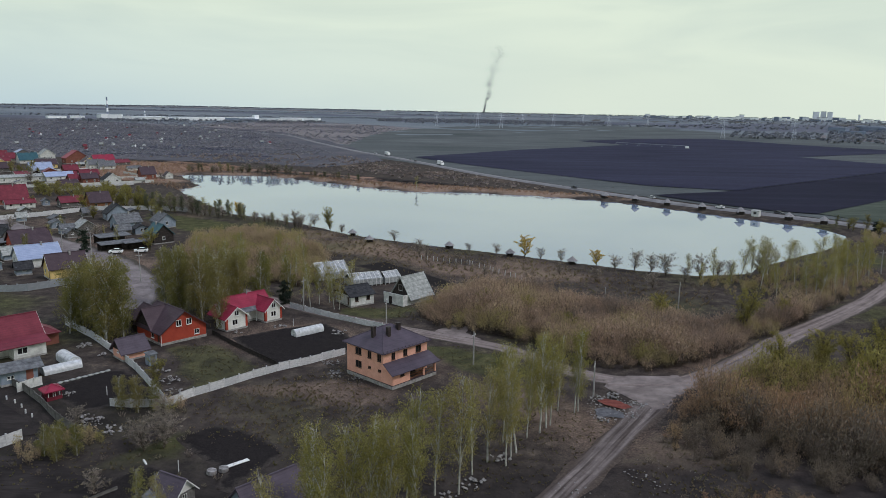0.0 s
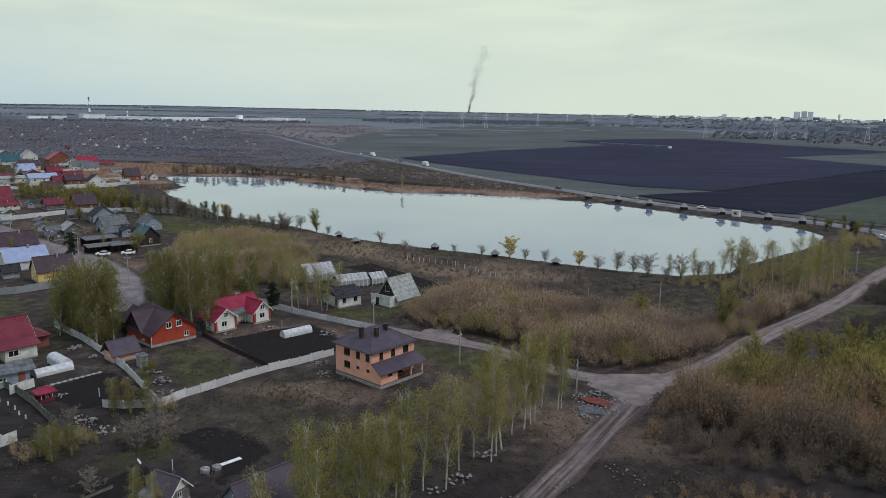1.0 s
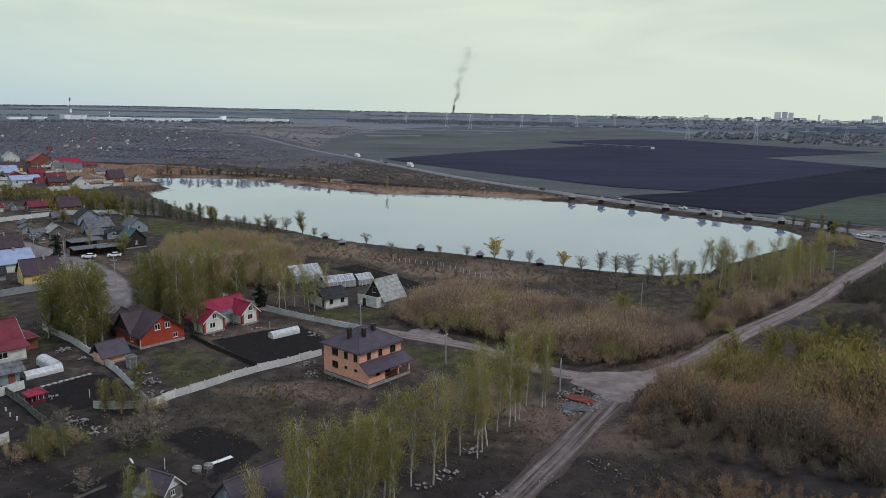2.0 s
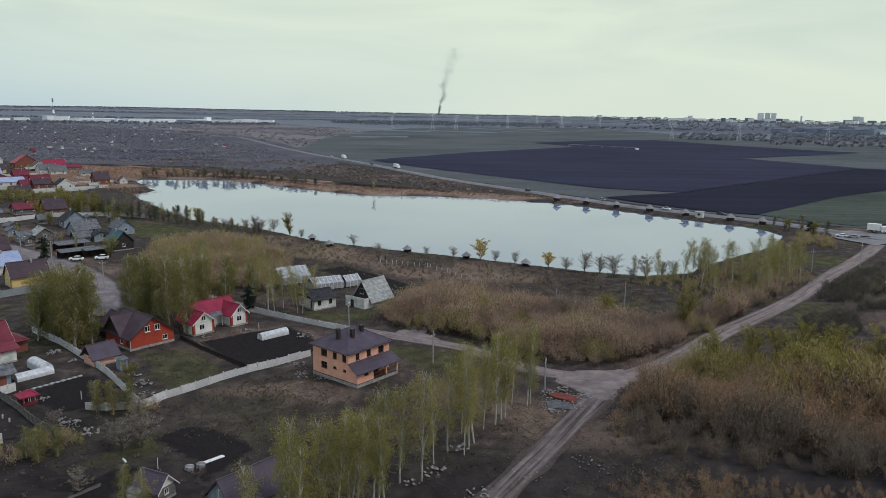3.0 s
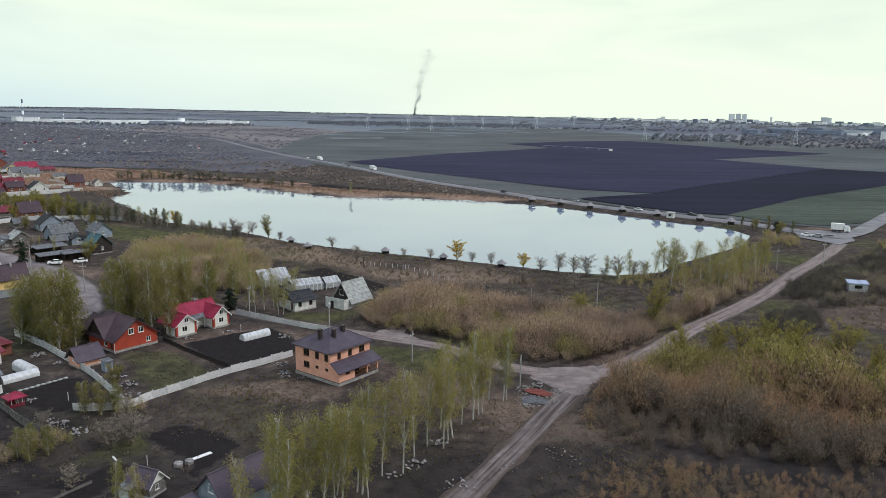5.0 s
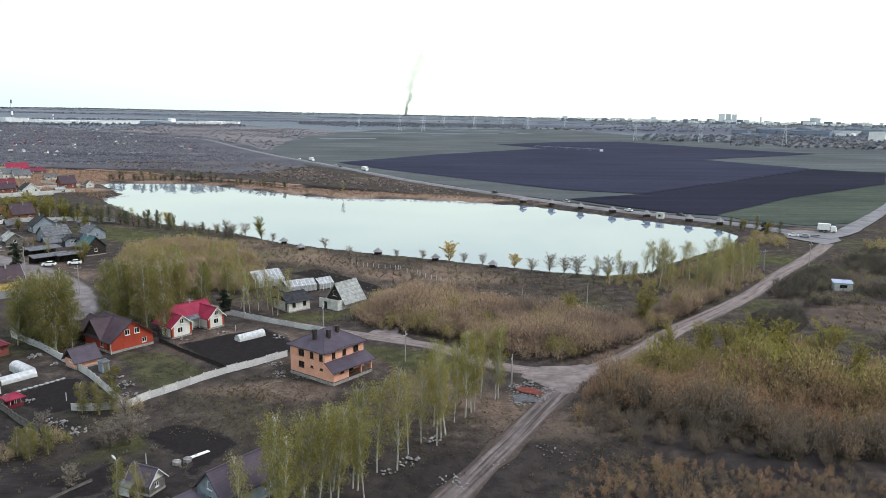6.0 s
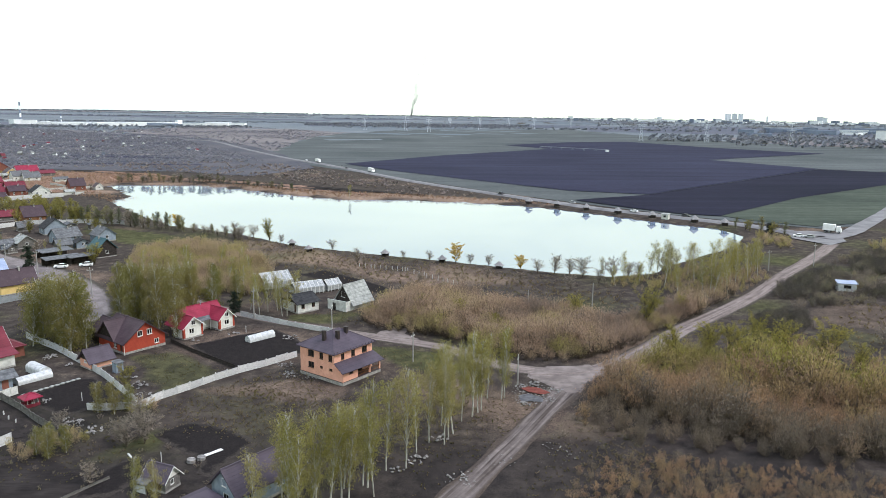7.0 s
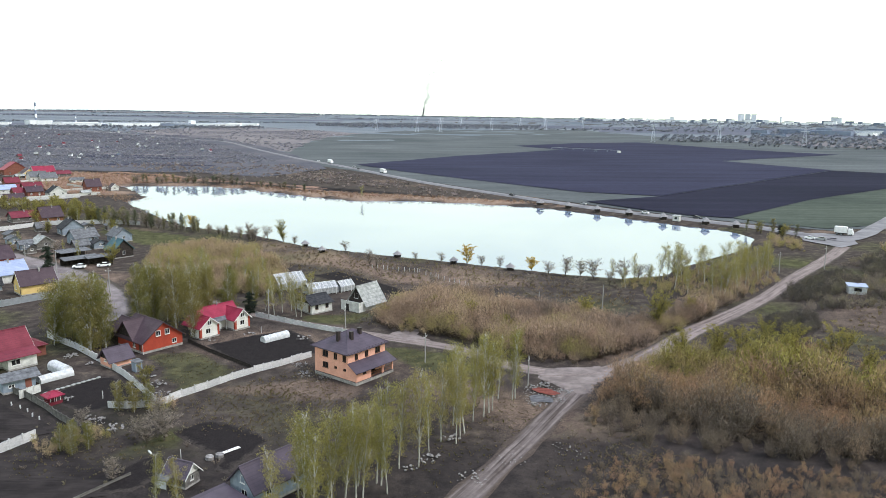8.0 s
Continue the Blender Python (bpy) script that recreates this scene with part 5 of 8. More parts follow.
# smaller houses and sheds that fill the yards behind
lots = random.Random(11)
ROOFS = ("roof_dark_red", "roof_grey", "roof_pale", "roof_brown", "roof_grey", "roof_dark", "roof_dark_red", "roof_blue")
WALLS = ("white_plaster", "grey_board", "blue_board", "red_brick", "white_plaster", "yellow_wall")
NAMES = {"roof_dark_red": "dull red", "roof_grey": "grey slate", "roof_pale": "pale slate", "roof_brown": "brown metal", "roof_dark": "dark tarred", "roof_blue": "light blue steel",
         "white_plaster": "whitewashed", "grey_board": "grey board", "blue_board": "grey-blue", "red_brick": "red brick", "yellow_wall": "yellow"}
for gx_ in range(9):
    for gy_ in range(7):
        x, y = -255 - 19 * gx_ - 5 * gy_ + lots.uniform(-5, 5), 452 + 27 * gy_ + 9 * gx_ + lots.uniform(-5, 5)
        if lots.random() < 0.25 or any(math.hypot(x - v[0] - 4, y - v[1] - 4) < 19 for v in VILLAGE) or inside_distance(x, y, MARSH) > -14 or x < -0.75 * y - 40:
            continue
        roof, wall = lots.choice(ROOFS), lots.choice(WALLS)
        simple_house(x, y, 45 + lots.uniform(-8, 8), lots.uniform(6.5, 11), lots.uniform(6, 8), lots.uniform(2.4, 3.2), lots.uniform(4.8, 7), lots.choice("uv"), roof, wall, f"{NAMES[wall]} village house with a {NAMES[roof]} roof", counts=(2, 1, 0, 1))
for x, y in ((-163, 281), (-170, 293), (-186, 296), (-196, 313), (-160, 322), (-168, 313), (-205, 345), (-146, 262), (-131, 268), (-126, 272), (-119, 268), (-140, 318), (-150, 316), (-165, 255), (-172, 262), (-182, 272), (-190, 283), (-156, 240), (-143, 222), (-139, 206), (-127, 203)):
    roof, wall = lots.choice(("roof_grey", "roof_dark", "roof_grey", "roof_pale")), lots.choice(("grey_board", "blue_board", "dark_board", "grey_board"))
    simple_house(x, y, 46 + lots.uniform(-6, 6), lots.uniform(3, 5.5), lots.uniform(3, 4.5), lots.uniform(2.0, 2.5), lots.uniform(3.2, 4.2), lots.choice("uv"), roof, wall,
                 f"small {'dark' if wall == 'dark_board' else 'grey'} garden shed with old roof", "shed", (1, 0, 0, 0), False, group="garden sheds", name="shed")

for k in range(34):
    x, y = lots.uniform(-330, -222), lots.uniform(415, 600)
    if any(math.hypot(x - v[0] - 4, y - v[1] - 4) < 13 for v in VILLAGE) or inside_distance(x, y, MARSH) > -6 or x < -0.72 * y - 20:
        continue
    roof, wall = lots.choice(("roof_grey", "roof_dark", "roof_pale", "roof_dark_red")), lots.choice(("grey_board", "white_plaster", "dark_board", "grey_board"))
    simple_house(x, y, 44 + lots.uniform(-8, 8), lots.uniform(3.5, 7), lots.uniform(3, 4.5), lots.uniform(2.0, 2.5), lots.uniform(3.0, 4.2), lots.choice("uv"), roof, wall,
                 f"small {'dark' if wall == 'dark_board' else 'pale' if wall == 'white_plaster' else 'grey'} village outbuilding with old roof", "shed", (1, 0, 0, 0), False, group="village outbuildings", name="shed")
VILLAGE_FENCES = [((-236, 434), (-204, 462)), ((-262, 438), (-236, 462)), ((-228, 498), (-252, 520)), ((-300, 470), (-268, 498)), ((-250, 425), (-285, 412)), ((-210, 447), (-232, 424)), ((-215, 500), (-238, 478)), ((-320, 520), (-290, 545)), ((-275, 520), (-300, 560))]
for k, (a_, b_) in enumerate(VILLAGE_FENCES):
    fence([a_, b_], 1.7, 4.0, "weathered pale fence between village yards" if k % 2 else "long white slab fence along a village yard", "yard_fence", panel_mat="concrete" if k % 2 else "white_plaster", group="village fences")


def left_house():
    x, y = -87.2, 133.0
    h = thing("house", pose(x, y, gz(x, y), 0, 0, GRID), "white walled house with a big dull red metal roof", "house")
    shell(h, 0, 10, 3, 11, 0, 3.0, "white_plaster", (2, 1, 1, 2), "frame_white", None)
    gable_roof(h, 10, 8, 3.0, 6.8, "u", "roof_dark_red", 0.6, gable_mat="white_plaster", y0=3.0)
    shell(h, 4.0, 9.6, 0, 2.98, 0, 2.6, "white_plaster", ([(0.6, 2.4, 1.0, 2.2)], 0, 0, 0), "frame_white", None, "porch_wall")
    bm = bmesh.new()
    slab(bm, [(0.5, -0.6, 2.65), (10.4, -0.6, 2.65), (10.4, 3.0, 3.5), (0.5, 3.0, 3.5)], 0.12)
    part("porch_roof", bm, "roof_dark_red", h)
    bm = bmesh.new()
    slab(bm, [(10.7, 4, 2.7), (14.2, 5, 2.4), (14.2, 11, 2.4), (10.7, 10, 4.2)], 0.12)
    part("side_roof", bm, "roof_dark_red", h)
    part("side_wall", boxes((10.1, 13.8, 5.5, 10.5, 0, 2.3)), "red_brick", h)


left_house()


# ---- plants ----
class Soup:
    """Triangles gathered in numpy, with a material slot for each."""

    def __init__(self):
        self.v, self.f, self.m, self.n = [], [], [], 0

    def add(self, v, f, slot):
        self.v.append(np.asarray(v, float))
        self.f.append(np.asarray(f, int) + self.n)
        self.m.append(np.full(len(f), slot))
        self.n += len(v)

    def arrays(self):
        return np.concatenate(self.v), np.concatenate(self.f), np.concatenate(self.m)


def stem(s, pts, radii, slot=0, sides=3):
    """A tapered stem through the points."""
    v = []
    a = np.arange(sides) * 2 * math.pi / sides
    for p, r in zip(pts, radii):
        v.append(np.stack([p[0] + r * np.cos(a), p[1] + r * np.sin(a), np.full(sides, p[2])], -1))
    v = np.concatenate(v)
    f = []
    for k in range(len(pts) - 1):
        for i in range(sides):
            j = (i + 1) % sides
            b0, b1, t0, t1 = k * sides + i, k * sides + j, (k + 1) * sides + i, (k + 1) * sides + j
            f += [(b0, b1, t1), (b0, t1, t0)]
    s.add(v, f, slot)


def leaves(s, pts, size, slot=1, hang=0.0, r=rng, slim=0.35):
    """One small leaf or leaf tuft at each point."""
    n_ = len(pts)
    sz = size * r.uniform(0.6, 1.4, (n_, 1))
    a = r.normal(size=(n_, 3))
    a[:, 2] -= hang
    a /= np.linalg.norm(a, axis=1, keepdims=True)
    b = r.normal(size=(n_, 3))
    b -= a * np.sum(a * b, 1, keepdims=True)
    b /= np.linalg.norm(b, axis=1, keepdims=True)
    v = np.stack([pts - b * sz * slim, pts + b * sz * slim, pts + a * sz], 1).reshape(-1, 3)
    s.add(v, np.arange(n_ * 3).reshape(-1, 3), slot)


def mesh_from(name, v, f, slots, mats, tint=None):
    me = bpy.data.meshes.new(name)
    me.vertices.add(len(v))
    me.vertices.foreach_set("co", np.asarray(v, np.float32).ravel())
    me.loops.add(len(f) * 3)
    me.loops.foreach_set("vertex_index", np.asarray(f, np.int32).ravel())
    me.polygons.add(len(f))
    me.polygons.foreach_set("loop_start", np.arange(0, len(f) * 3, 3, dtype=np.int32))
    me.polygons.foreach_set("material_index", np.asarray(slots, np.int32))
    for m in mats:
        me.materials.append(M[m])
    at = me.attributes.new("tint", "FLOAT", "POINT")
    at.data.foreach_set("value", np.asarray(tint if tint is not None else np.zeros(len(v)), np.float32))
    me.update(calc_edges=True)
    me.validate()
    return me


def tree_form(seed, h, spread_, low, limbs, count, size, lift, droop, trunk_r, twist=0.25, hang=0.8, forks=1):
    """Trunk with limbs, and the leaves of the crown. Returns two soups."""
    r = np.random.default_rng(seed)
    wood, crown = Soup(), Soup()
    pts_all = []
    for k in range(forks):
        lean = r.normal(0, 0.05 if forks == 1 else 0.14, 2)
        z = np.linspace(0, h * (1 if k == 0 else r.uniform(0.75, 0.95)), 9)
        wob = np.cumsum(r.normal(0, twist * h / 110, (9, 2)), 0)
        wob[0] = 0
        tr = np.stack([wob[:, 0] + lean[0] * z, wob[:, 1] + lean[1] * z, z], -1)
        rad = trunk_r * (1 - 0.93 * (z / z[-1])) + 0.012
        stem(wood, tr, rad / (1 if forks == 1 else 1.35), 0, 6)
        for q in range(limbs // forks):
            t = low + (0.97 - low) * ((q + r.uniform(0, 0.9)) / (limbs // forks))
            i = t * 8
            base = tr[int(i)] * (1 - i % 1) + tr[min(int(i) + 1, 8)] * (i % 1)
            az_ = r.uniform(0, 2 * math.pi)
            rel = (t - low) / (1 - low)
            reach = spread_ * h * (0.25 + 0.95 * math.sin(math.pi * min(1, 0.12 + 0.80 * rel ** 0.8))) * r.uniform(0.5, 1.25)
            rise = lift * reach * r.uniform(0.7, 1.3)
            out = np.array([math.cos(az_), math.sin(az_), 0])
            p1 = base + out * reach * 0.5 + [0, 0, rise * 0.75]
            p2 = base + out * reach + [0, 0, rise * (1.0 - droop)]
            rl = max(0.026, rad[min(int(i), 8)] * 0.48)
            stem(wood, np.array([base, p1, p2]), (rl, rl * 0.6, 0.008), 0, 3)
            pts_all.append((base, p1, p2, reach))
    w = np.array([p[3] for p in pts_all])
    pick = r.choice(len(pts_all), count, p=w / w.sum())
    u = r.uniform(0.15, 1.05, count)[:, None]
    A, B, C = (np.array([pts_all[i][k] for i in pick]) for k in range(3))
    pos = (1 - u) ** 2 * A + 2 * u * (1 - u) * B + u ** 2 * C
    clump = r.normal(0, 1, (len(pts_all), 3))
    pos += r.normal(0, 0.020 * h, pos.shape) * [1, 1, 0.9] + clump[pick] * 0.016 * h
    pos[:, 2] -= r.exponential(0.025 * h * hang, count)
    pos[:, 2] = np.maximum(pos[:, 2], 0.05 * h)
    leaves(crown, pos, size, 0, hang, r)
    return wood, crown


PROTO = {}


def proto(kind, seeds, name, label, bark, leaf, **kw):
    """Tree forms, kept as meshes that the trees of a kind share."""
    made = []
    for s_ in seeds:
        wood, crown = tree_form(s_, **kw)
        v, f, m = wood.arrays()
        wm = mesh_from("trunk", v, f, m, [bark])
        v, f, m = crown.arrays()
        cm = mesh_from("crown", v, f, m, [leaf])
        made.append((wm, cm, name, label))
    PROTO[kind] = made


proto("birch", range(10, 17), "birch_tree", "slender white-barked birch in thin yellow-green leaf", "birch_bark", "leaf_birch",
      h=12.0, spread_=0.115, low=0.2, limbs=50, count=3300, size=0.15, lift=1.5, droop=0.25, trunk_r=0.10)
proto("birch_thick", range(30, 34), "birch_tree", "full birch with hanging yellow-green spring leaves", "birch_bark", "leaf_birch_full",
      h=12.0, spread_=0.15, low=0.07, limbs=60, count=6400, size=0.18, lift=1.4, droop=0.4, trunk_r=0.13, hang=2.2)
proto("belt", range(36, 40), "birch_tree", "yellow-green tree in the belt between the village and the pond", "bark", "leaf_birch",
      h=12.0, spread_=0.19, low=0.03, limbs=40, count=1900, size=0.36, lift=1.3, droop=0.3, trunk_r=0.15, hang=1.6)
proto("shore", range(80, 85), "shore_tree", "slender grey-green young tree on the pond's shore", "bark", "leaf_shore",
      h=9.0, spread_=0.13, low=0.08, limbs=34, count=1500, size=0.27, lift=1.6, droop=0.1, trunk_r=0.09, hang=0.4)
proto("young", range(40, 44), "willow_tree", "young tree in fresh yellow-green leaf", "bark", "leaf_fresh",
      h=6.0, spread_=0.19, low=0.05, limbs=54, count=4600, size=0.12, lift=2.1, droop=0.05, trunk_r=0.07, forks=3, hang=0.0)
proto("bare", range(50, 54), "bare_tree", "leafless grey tree with fine spreading twigs", "bark", "leaf_grey",
      h=6.0, spread_=0.34, low=0.12, limbs=48, count=1500, size=0.22, lift=0.9, droop=0.0, trunk_r=0.10, forks=3, hang=0.1)
proto("yellow", range(60, 62), "blossoming_tree", "round tree covered in yellow spring blossom", "bark", "leaf_yellow",
      h=6.0, spread_=0.34, low=0.15, limbs=40, count=2600, size=0.26, lift=0.9, droop=0.1, trunk_r=0.12, forks=2, hang=0.2)
proto("fir", range(70, 72), "spruce_tree", "small dark green spruce", "bark", "leaf_dark",
      h=6.0, spread_=0.22, low=0.04, limbs=60, count=2600, size=0.30, lift=-0.25, droop=0.1, trunk_r=0.10, hang=0.2)
BASE_H = {"shore": 9.0, "belt": 12.0, "birch": 12.0, "birch_thick": 12.0, "young": 6.0, "bare": 6.0, "yellow": 6.0, "fir": 6.0}
_count = [0]


def plant(kind, x, y, h, group="", wide=1.0, label=""):
    wm, cm, name, lab = PROTO[kind][_count[0] % len(PROTO[kind])]
    _count[0] += 1
    s_ = h / BASE_H[kind]
    wide *= 1.45 if kind == "young" else 1.0
    ob = thing(name, pose(x, y, gz(x, y) - 0.05, random.uniform(-2, 2), random.uniform(-2, 2), random.uniform(0, 360)), label or lab, "tree", group)
    for nm, me in (("trunk", wm), ("crown", cm)):
        c = new(nm, me)
        c.parent = ob
        c.matrix_basis = Matrix.Diagonal((s_ * wide, s_ * wide, s_, 1))
    return ob


# the row of birches along the track
ROW = [(-18.2, 72.5, 13), (-16.2, 79.3, 14), (-15.3, 81.4, 14), (-13.6, 81, 14.2), (-12.7, 80.5, 14), (-11.2, 82.8, 14), (-9.8, 84, 14.2), (-8.9, 83.2, 14), (-7.3, 89, 14.3), (-6.6, 88.4, 14.8),
       (-9.9, 88.3, 13), (-4.2, 93.5, 13.5), (-1.3, 94, 15.8), (2.3, 102.5, 14), (0.3, 99, 12.5), (4.7, 101.7, 14), (5.5, 104.5, 14), (6.3, 105.7, 14.5), (4.5, 109, 14), (8, 110.6, 13), (10, 112.6, 15),
       (11.1, 114.4, 14), (11.8, 115.4, 13), (9, 118.5, 11), (16, 120.4, 13), (16.6, 121, 13), (13.4, 120.8, 12.5), (6.4, 114.5, 12), (-14.6, 77.6, 13), (-5.6, 86, 13), (-17.6, 84.2, 12)]
for x, y, h in ROW:
    plant("birch", x, y, h, "birch row by the dirt track", random.uniform(0.85, 1.1))
YARD_BIRCH = [(-73.4, 148.1, 16.5), (-74.4, 149.4, 15), (-78.7, 154.6, 15), (-75.2, 155.8, 16), (-83.6, 158, 14), (-80.8, 161, 15), (-87, 161, 13), (-79.9, 164.4, 14), (-71.6, 151.6, 14), (-84, 153.6, 12), (-77, 152, 15)]
for x, y, h in YARD_BIRCH:
    plant("birch_thick", x, y, h, "birches beside the brick house", 1.15)
BACK_BIRCH = [(-54.0, 158.6, 16), (-66.8, 169.2, 15.5), (-60.1, 164.6, 15), (-56.4, 171.0, 15), (-65.1, 173.0, 14), (-73.8, 176.7, 14), (-66.5, 168.2, 15), (-57.8, 168.5, 15), (-54.2, 172.4, 14), (-57, 175.6, 14), (-50.8, 177.1, 13.5), (-73.5, 184.6, 12), (-68, 173, 14),
              (-62, 172, 14.5), (-79, 190, 8), (-66, 186, 11), (-58, 184, 12), (-52, 186, 11), (-47, 188, 10)]
for x, y, h in BACK_BIRCH:
    plant("birch_thick", x, y, h, "birches behind the houses")
for x, y, h in [(-39.4, 178.9, 11), (-37.8, 181.5, 10), (-35.6, 183.0, 10.5), (-33.4, 177.4, 10), (-32.2, 177.3, 9.5), (-42.8, 183.8, 9), (-31.0, 186, 10)]:
    plant("birch", x, y, h, "birches by the cottage", 1.2)
LAKE_BIRCH = [(66.4, 217.5, 8), (75.2, 221, 10.5), (76.5, 208.9, 11), (83.0, 221.5, 11), (77.6, 200.6, 8), (88.8, 216.9, 11), (84.9, 200, 10), (87.3, 200.5, 11), (87.0, 197.8, 10), (100.0, 215.9, 12), (103.7, 218.6, 11),
              (99.9, 212, 11), (109.9, 224.2, 11), (112.5, 224, 10.5), (93, 206, 11), (95, 211, 11), (97, 222, 11), (107, 219, 10), (105, 228, 10.5), (90, 226, 9.5), (115, 231, 9), (70, 213, 6), (62, 211, 5.5), (81, 211, 9), (92, 199.5, 9.5)]
for x, y, h in [(-84, 222, 9), (-78, 214, 9), (-72, 226, 10), (-66, 212, 10), (-60, 222, 9), (-55, 208, 10), (-50, 218, 8), (-70, 204, 11), (-76, 236, 8), (-64, 240, 8), (-56, 232, 8), (-48, 200, 9), (-84, 208, 9), (-62, 198, 10)]:
    plant("birch", x, y, h, "birches in the western thicket", 1.35)
for kind, x, y, h in [("bare", 41, 228.5, 4.5), ("bare", 51, 226, 5.5), ("bare", 54.5, 222, 6.5), ("birch", 60, 220.5, 7), ("bare", 63.5, 220, 6.5), ("bare", 69, 221.5, 5), ("birch", 80, 226, 9), ("bare", 86, 231, 8), ("bare", 6, 249, 3.5), ("bare", -3, 253, 3),
                      ("bare", 20, 243, 3.6), ("bare", -30, 270, 4), ("bare", -66, 300, 5), ("bare", -52, 284, 3.5), ("bare", 33, 214, 3.6), ("bare", 24, 222, 3.2), ("bare", 47, 206, 4.4), ("bare", 2, 215, 3.2)]:
    plant(kind, x, y, h, "small trees on the near shore", 1.15)
for x, y, h in LAKE_BIRCH:
    plant("birch", x, y, h * 1.12, "birches at the pond's near corner", 1.25)
for kind, x, y, h in [("yellow", 14.9, 243.5, 6.5), ("yellow", 36.4, 234.0, 4.8), ("bare", 46.5, 227.5, 6.2), ("bare", 26.2, 240, 4), ("bare", -18.8, 243, 5.5), ("bare", -16.5, 241, 4.2), ("young", -57.5, 290.5, 8),
                      ("bare", -73, 297, 6.5), ("bare", -70, 294, 5.5), ("bare", 82.5, 226, 6.5), ("bare", 72.5, 221.5, 5), ("bare", 57.5, 213.5, 4.5), ("young", 57.0, 166.0, 9), ("young", 41, 172, 6.5), ("young", 12, 168, 6), ("young", 2, 172, 6), ("young", 68, 174, 5.5), ("young", 20, 160, 5),
                      ("fir", -126.3, 237.1, 8), ("fir", -46, 180.5, 6), ("bare", 106, 147, 5), ("bare", 109, 150, 5), ("young", 78, 138, 8.5), ("young", 84, 135, 9), ("young", 71, 140, 8.5), ("young", 62, 140, 8), ("young", 54, 137, 7.5), ("young", 67, 137, 8), ("young", 75, 135, 7.5),
                      ("young", 66, 130, 7), ("young", 88, 127, 7), ("young", 106, 126, 8), ("young", 98, 124, 6), ("bare", -57, 108, 3.5),
                      ("bare", -46, 112, 4), ("young", -54, 127, 4), ("birch_thick", -141, 230, 7), ("young", -107, 242, 7), ("birch", -122, 250, 7), ("birch", -143, 245, 8), ("bare", -136, 262, 5),
                      ("birch", -36.2, 82.0, 8), ("birch", -32.8, 80.8, 8.5), ("bare", -45, 90, 3.5), ("bare", -44, 108, 4), ("yellow", -107, 330, 5)]:
    plant(kind, x, y, h, "single trees")
for k in range(30):
    t = k / 29
    plant(("belt", "belt", "young", "shore")[k % 4], -190 + 42 * t + random.uniform(-3, 3), 356 - 17 * t + random.uniform(-5, 6), random.uniform(4.5, 8), "trees along the pond's shore", 1.1)
for k in range(34):
    t = k / 33
    plant(("shore", "shore", "birch", "shore", "bare")[k % 5], -152 + 56 * t + random.uniform(-2, 2), 341 - 27 * t + random.uniform(-4, 4), random.uniform(6, 9.5) * (1 - 0.3 * t), "trees along the pond's shore", 1.15)
for k in range(16):
    t = k / 15
    plant(("bare", "shore", "bare")[k % 3], -95 + 28 * t + random.uniform(-2, 2), 313 - 20 * t + random.uniform(-3, 2), random.uniform(2.6, 5.2), "trees along the pond's shore", 1.0)
for k in range(40):
    t = k / 39
    x, y = (-212 + 70 * t / 0.55, 540 - 4 * t) if t < 0.55 else (-142 + 62 * (t - 0.55) / 0.45, 536 - 44 * (t - 0.55) / 0.45)
    plant(("shore", "bare", "shore")[k % 3], x + random.uniform(-3, 3), y + random.uniform(-1, 7), random.uniform(4, 7) if t < 0.6 else random.uniform(2.5, 5), "dark trees at the head of the pond", 1.9)
plant("birch", -38, 446.5, 8, "single trees", 1.2)
for kind, x, y, h in (("shore", 150, 326, 5), ("young", 153, 322, 4.5), ("shore", 157, 316, 7), ("fir", 160, 313, 5), ("shore", 152, 316, 5), ("young", 158, 308, 5), ("shore", 163, 306, 6)):
    plant(kind, x, y, h, "trees at the pond's end", 1.3)
for k in range(42):
    plant("belt", -238 + 62 * k / 41 + random.uniform(-4, 4), 392 - 12 * k / 41 + random.uniform(-9, 12), random.uniform(4, 7.5), "trees between the gardens", 1.5)
for x, y, h in [(-54.6, 116.0, 5.5), (-51.5, 115.2, 6.0), (-49.4, 116.4, 5.0), (-57.0, 99.6, 4.5), (-54.7, 98.5, 5.0), (-53.0, 100.4, 4.6), (-56.2, 102.0, 4.4)]:
    plant("birch_thick", x, y, h, "straggly olive trees by the plots", 1.25, "straggly olive-leaved young tree by the garden plots")
for x, y, h in [(-44.6, 102.2, 4.2), (-42.3, 103.3, 4.6), (-46.4, 104.0, 3.8), (-43.4, 105.4, 4.0)]:
    plant("bare", x, y, h, "bare brown trees by the plots", 1.1)
for k in range(60):
    x, y = random.uniform(-330, -130), random.uniform(250, 560)
    if inside_distance(x, y, LAKE) < -12 and x < -0.42 * y:
        plant(random.choice(("young", "bare", "birch")), x, y, random.uniform(4, 8), "garden trees in the village")


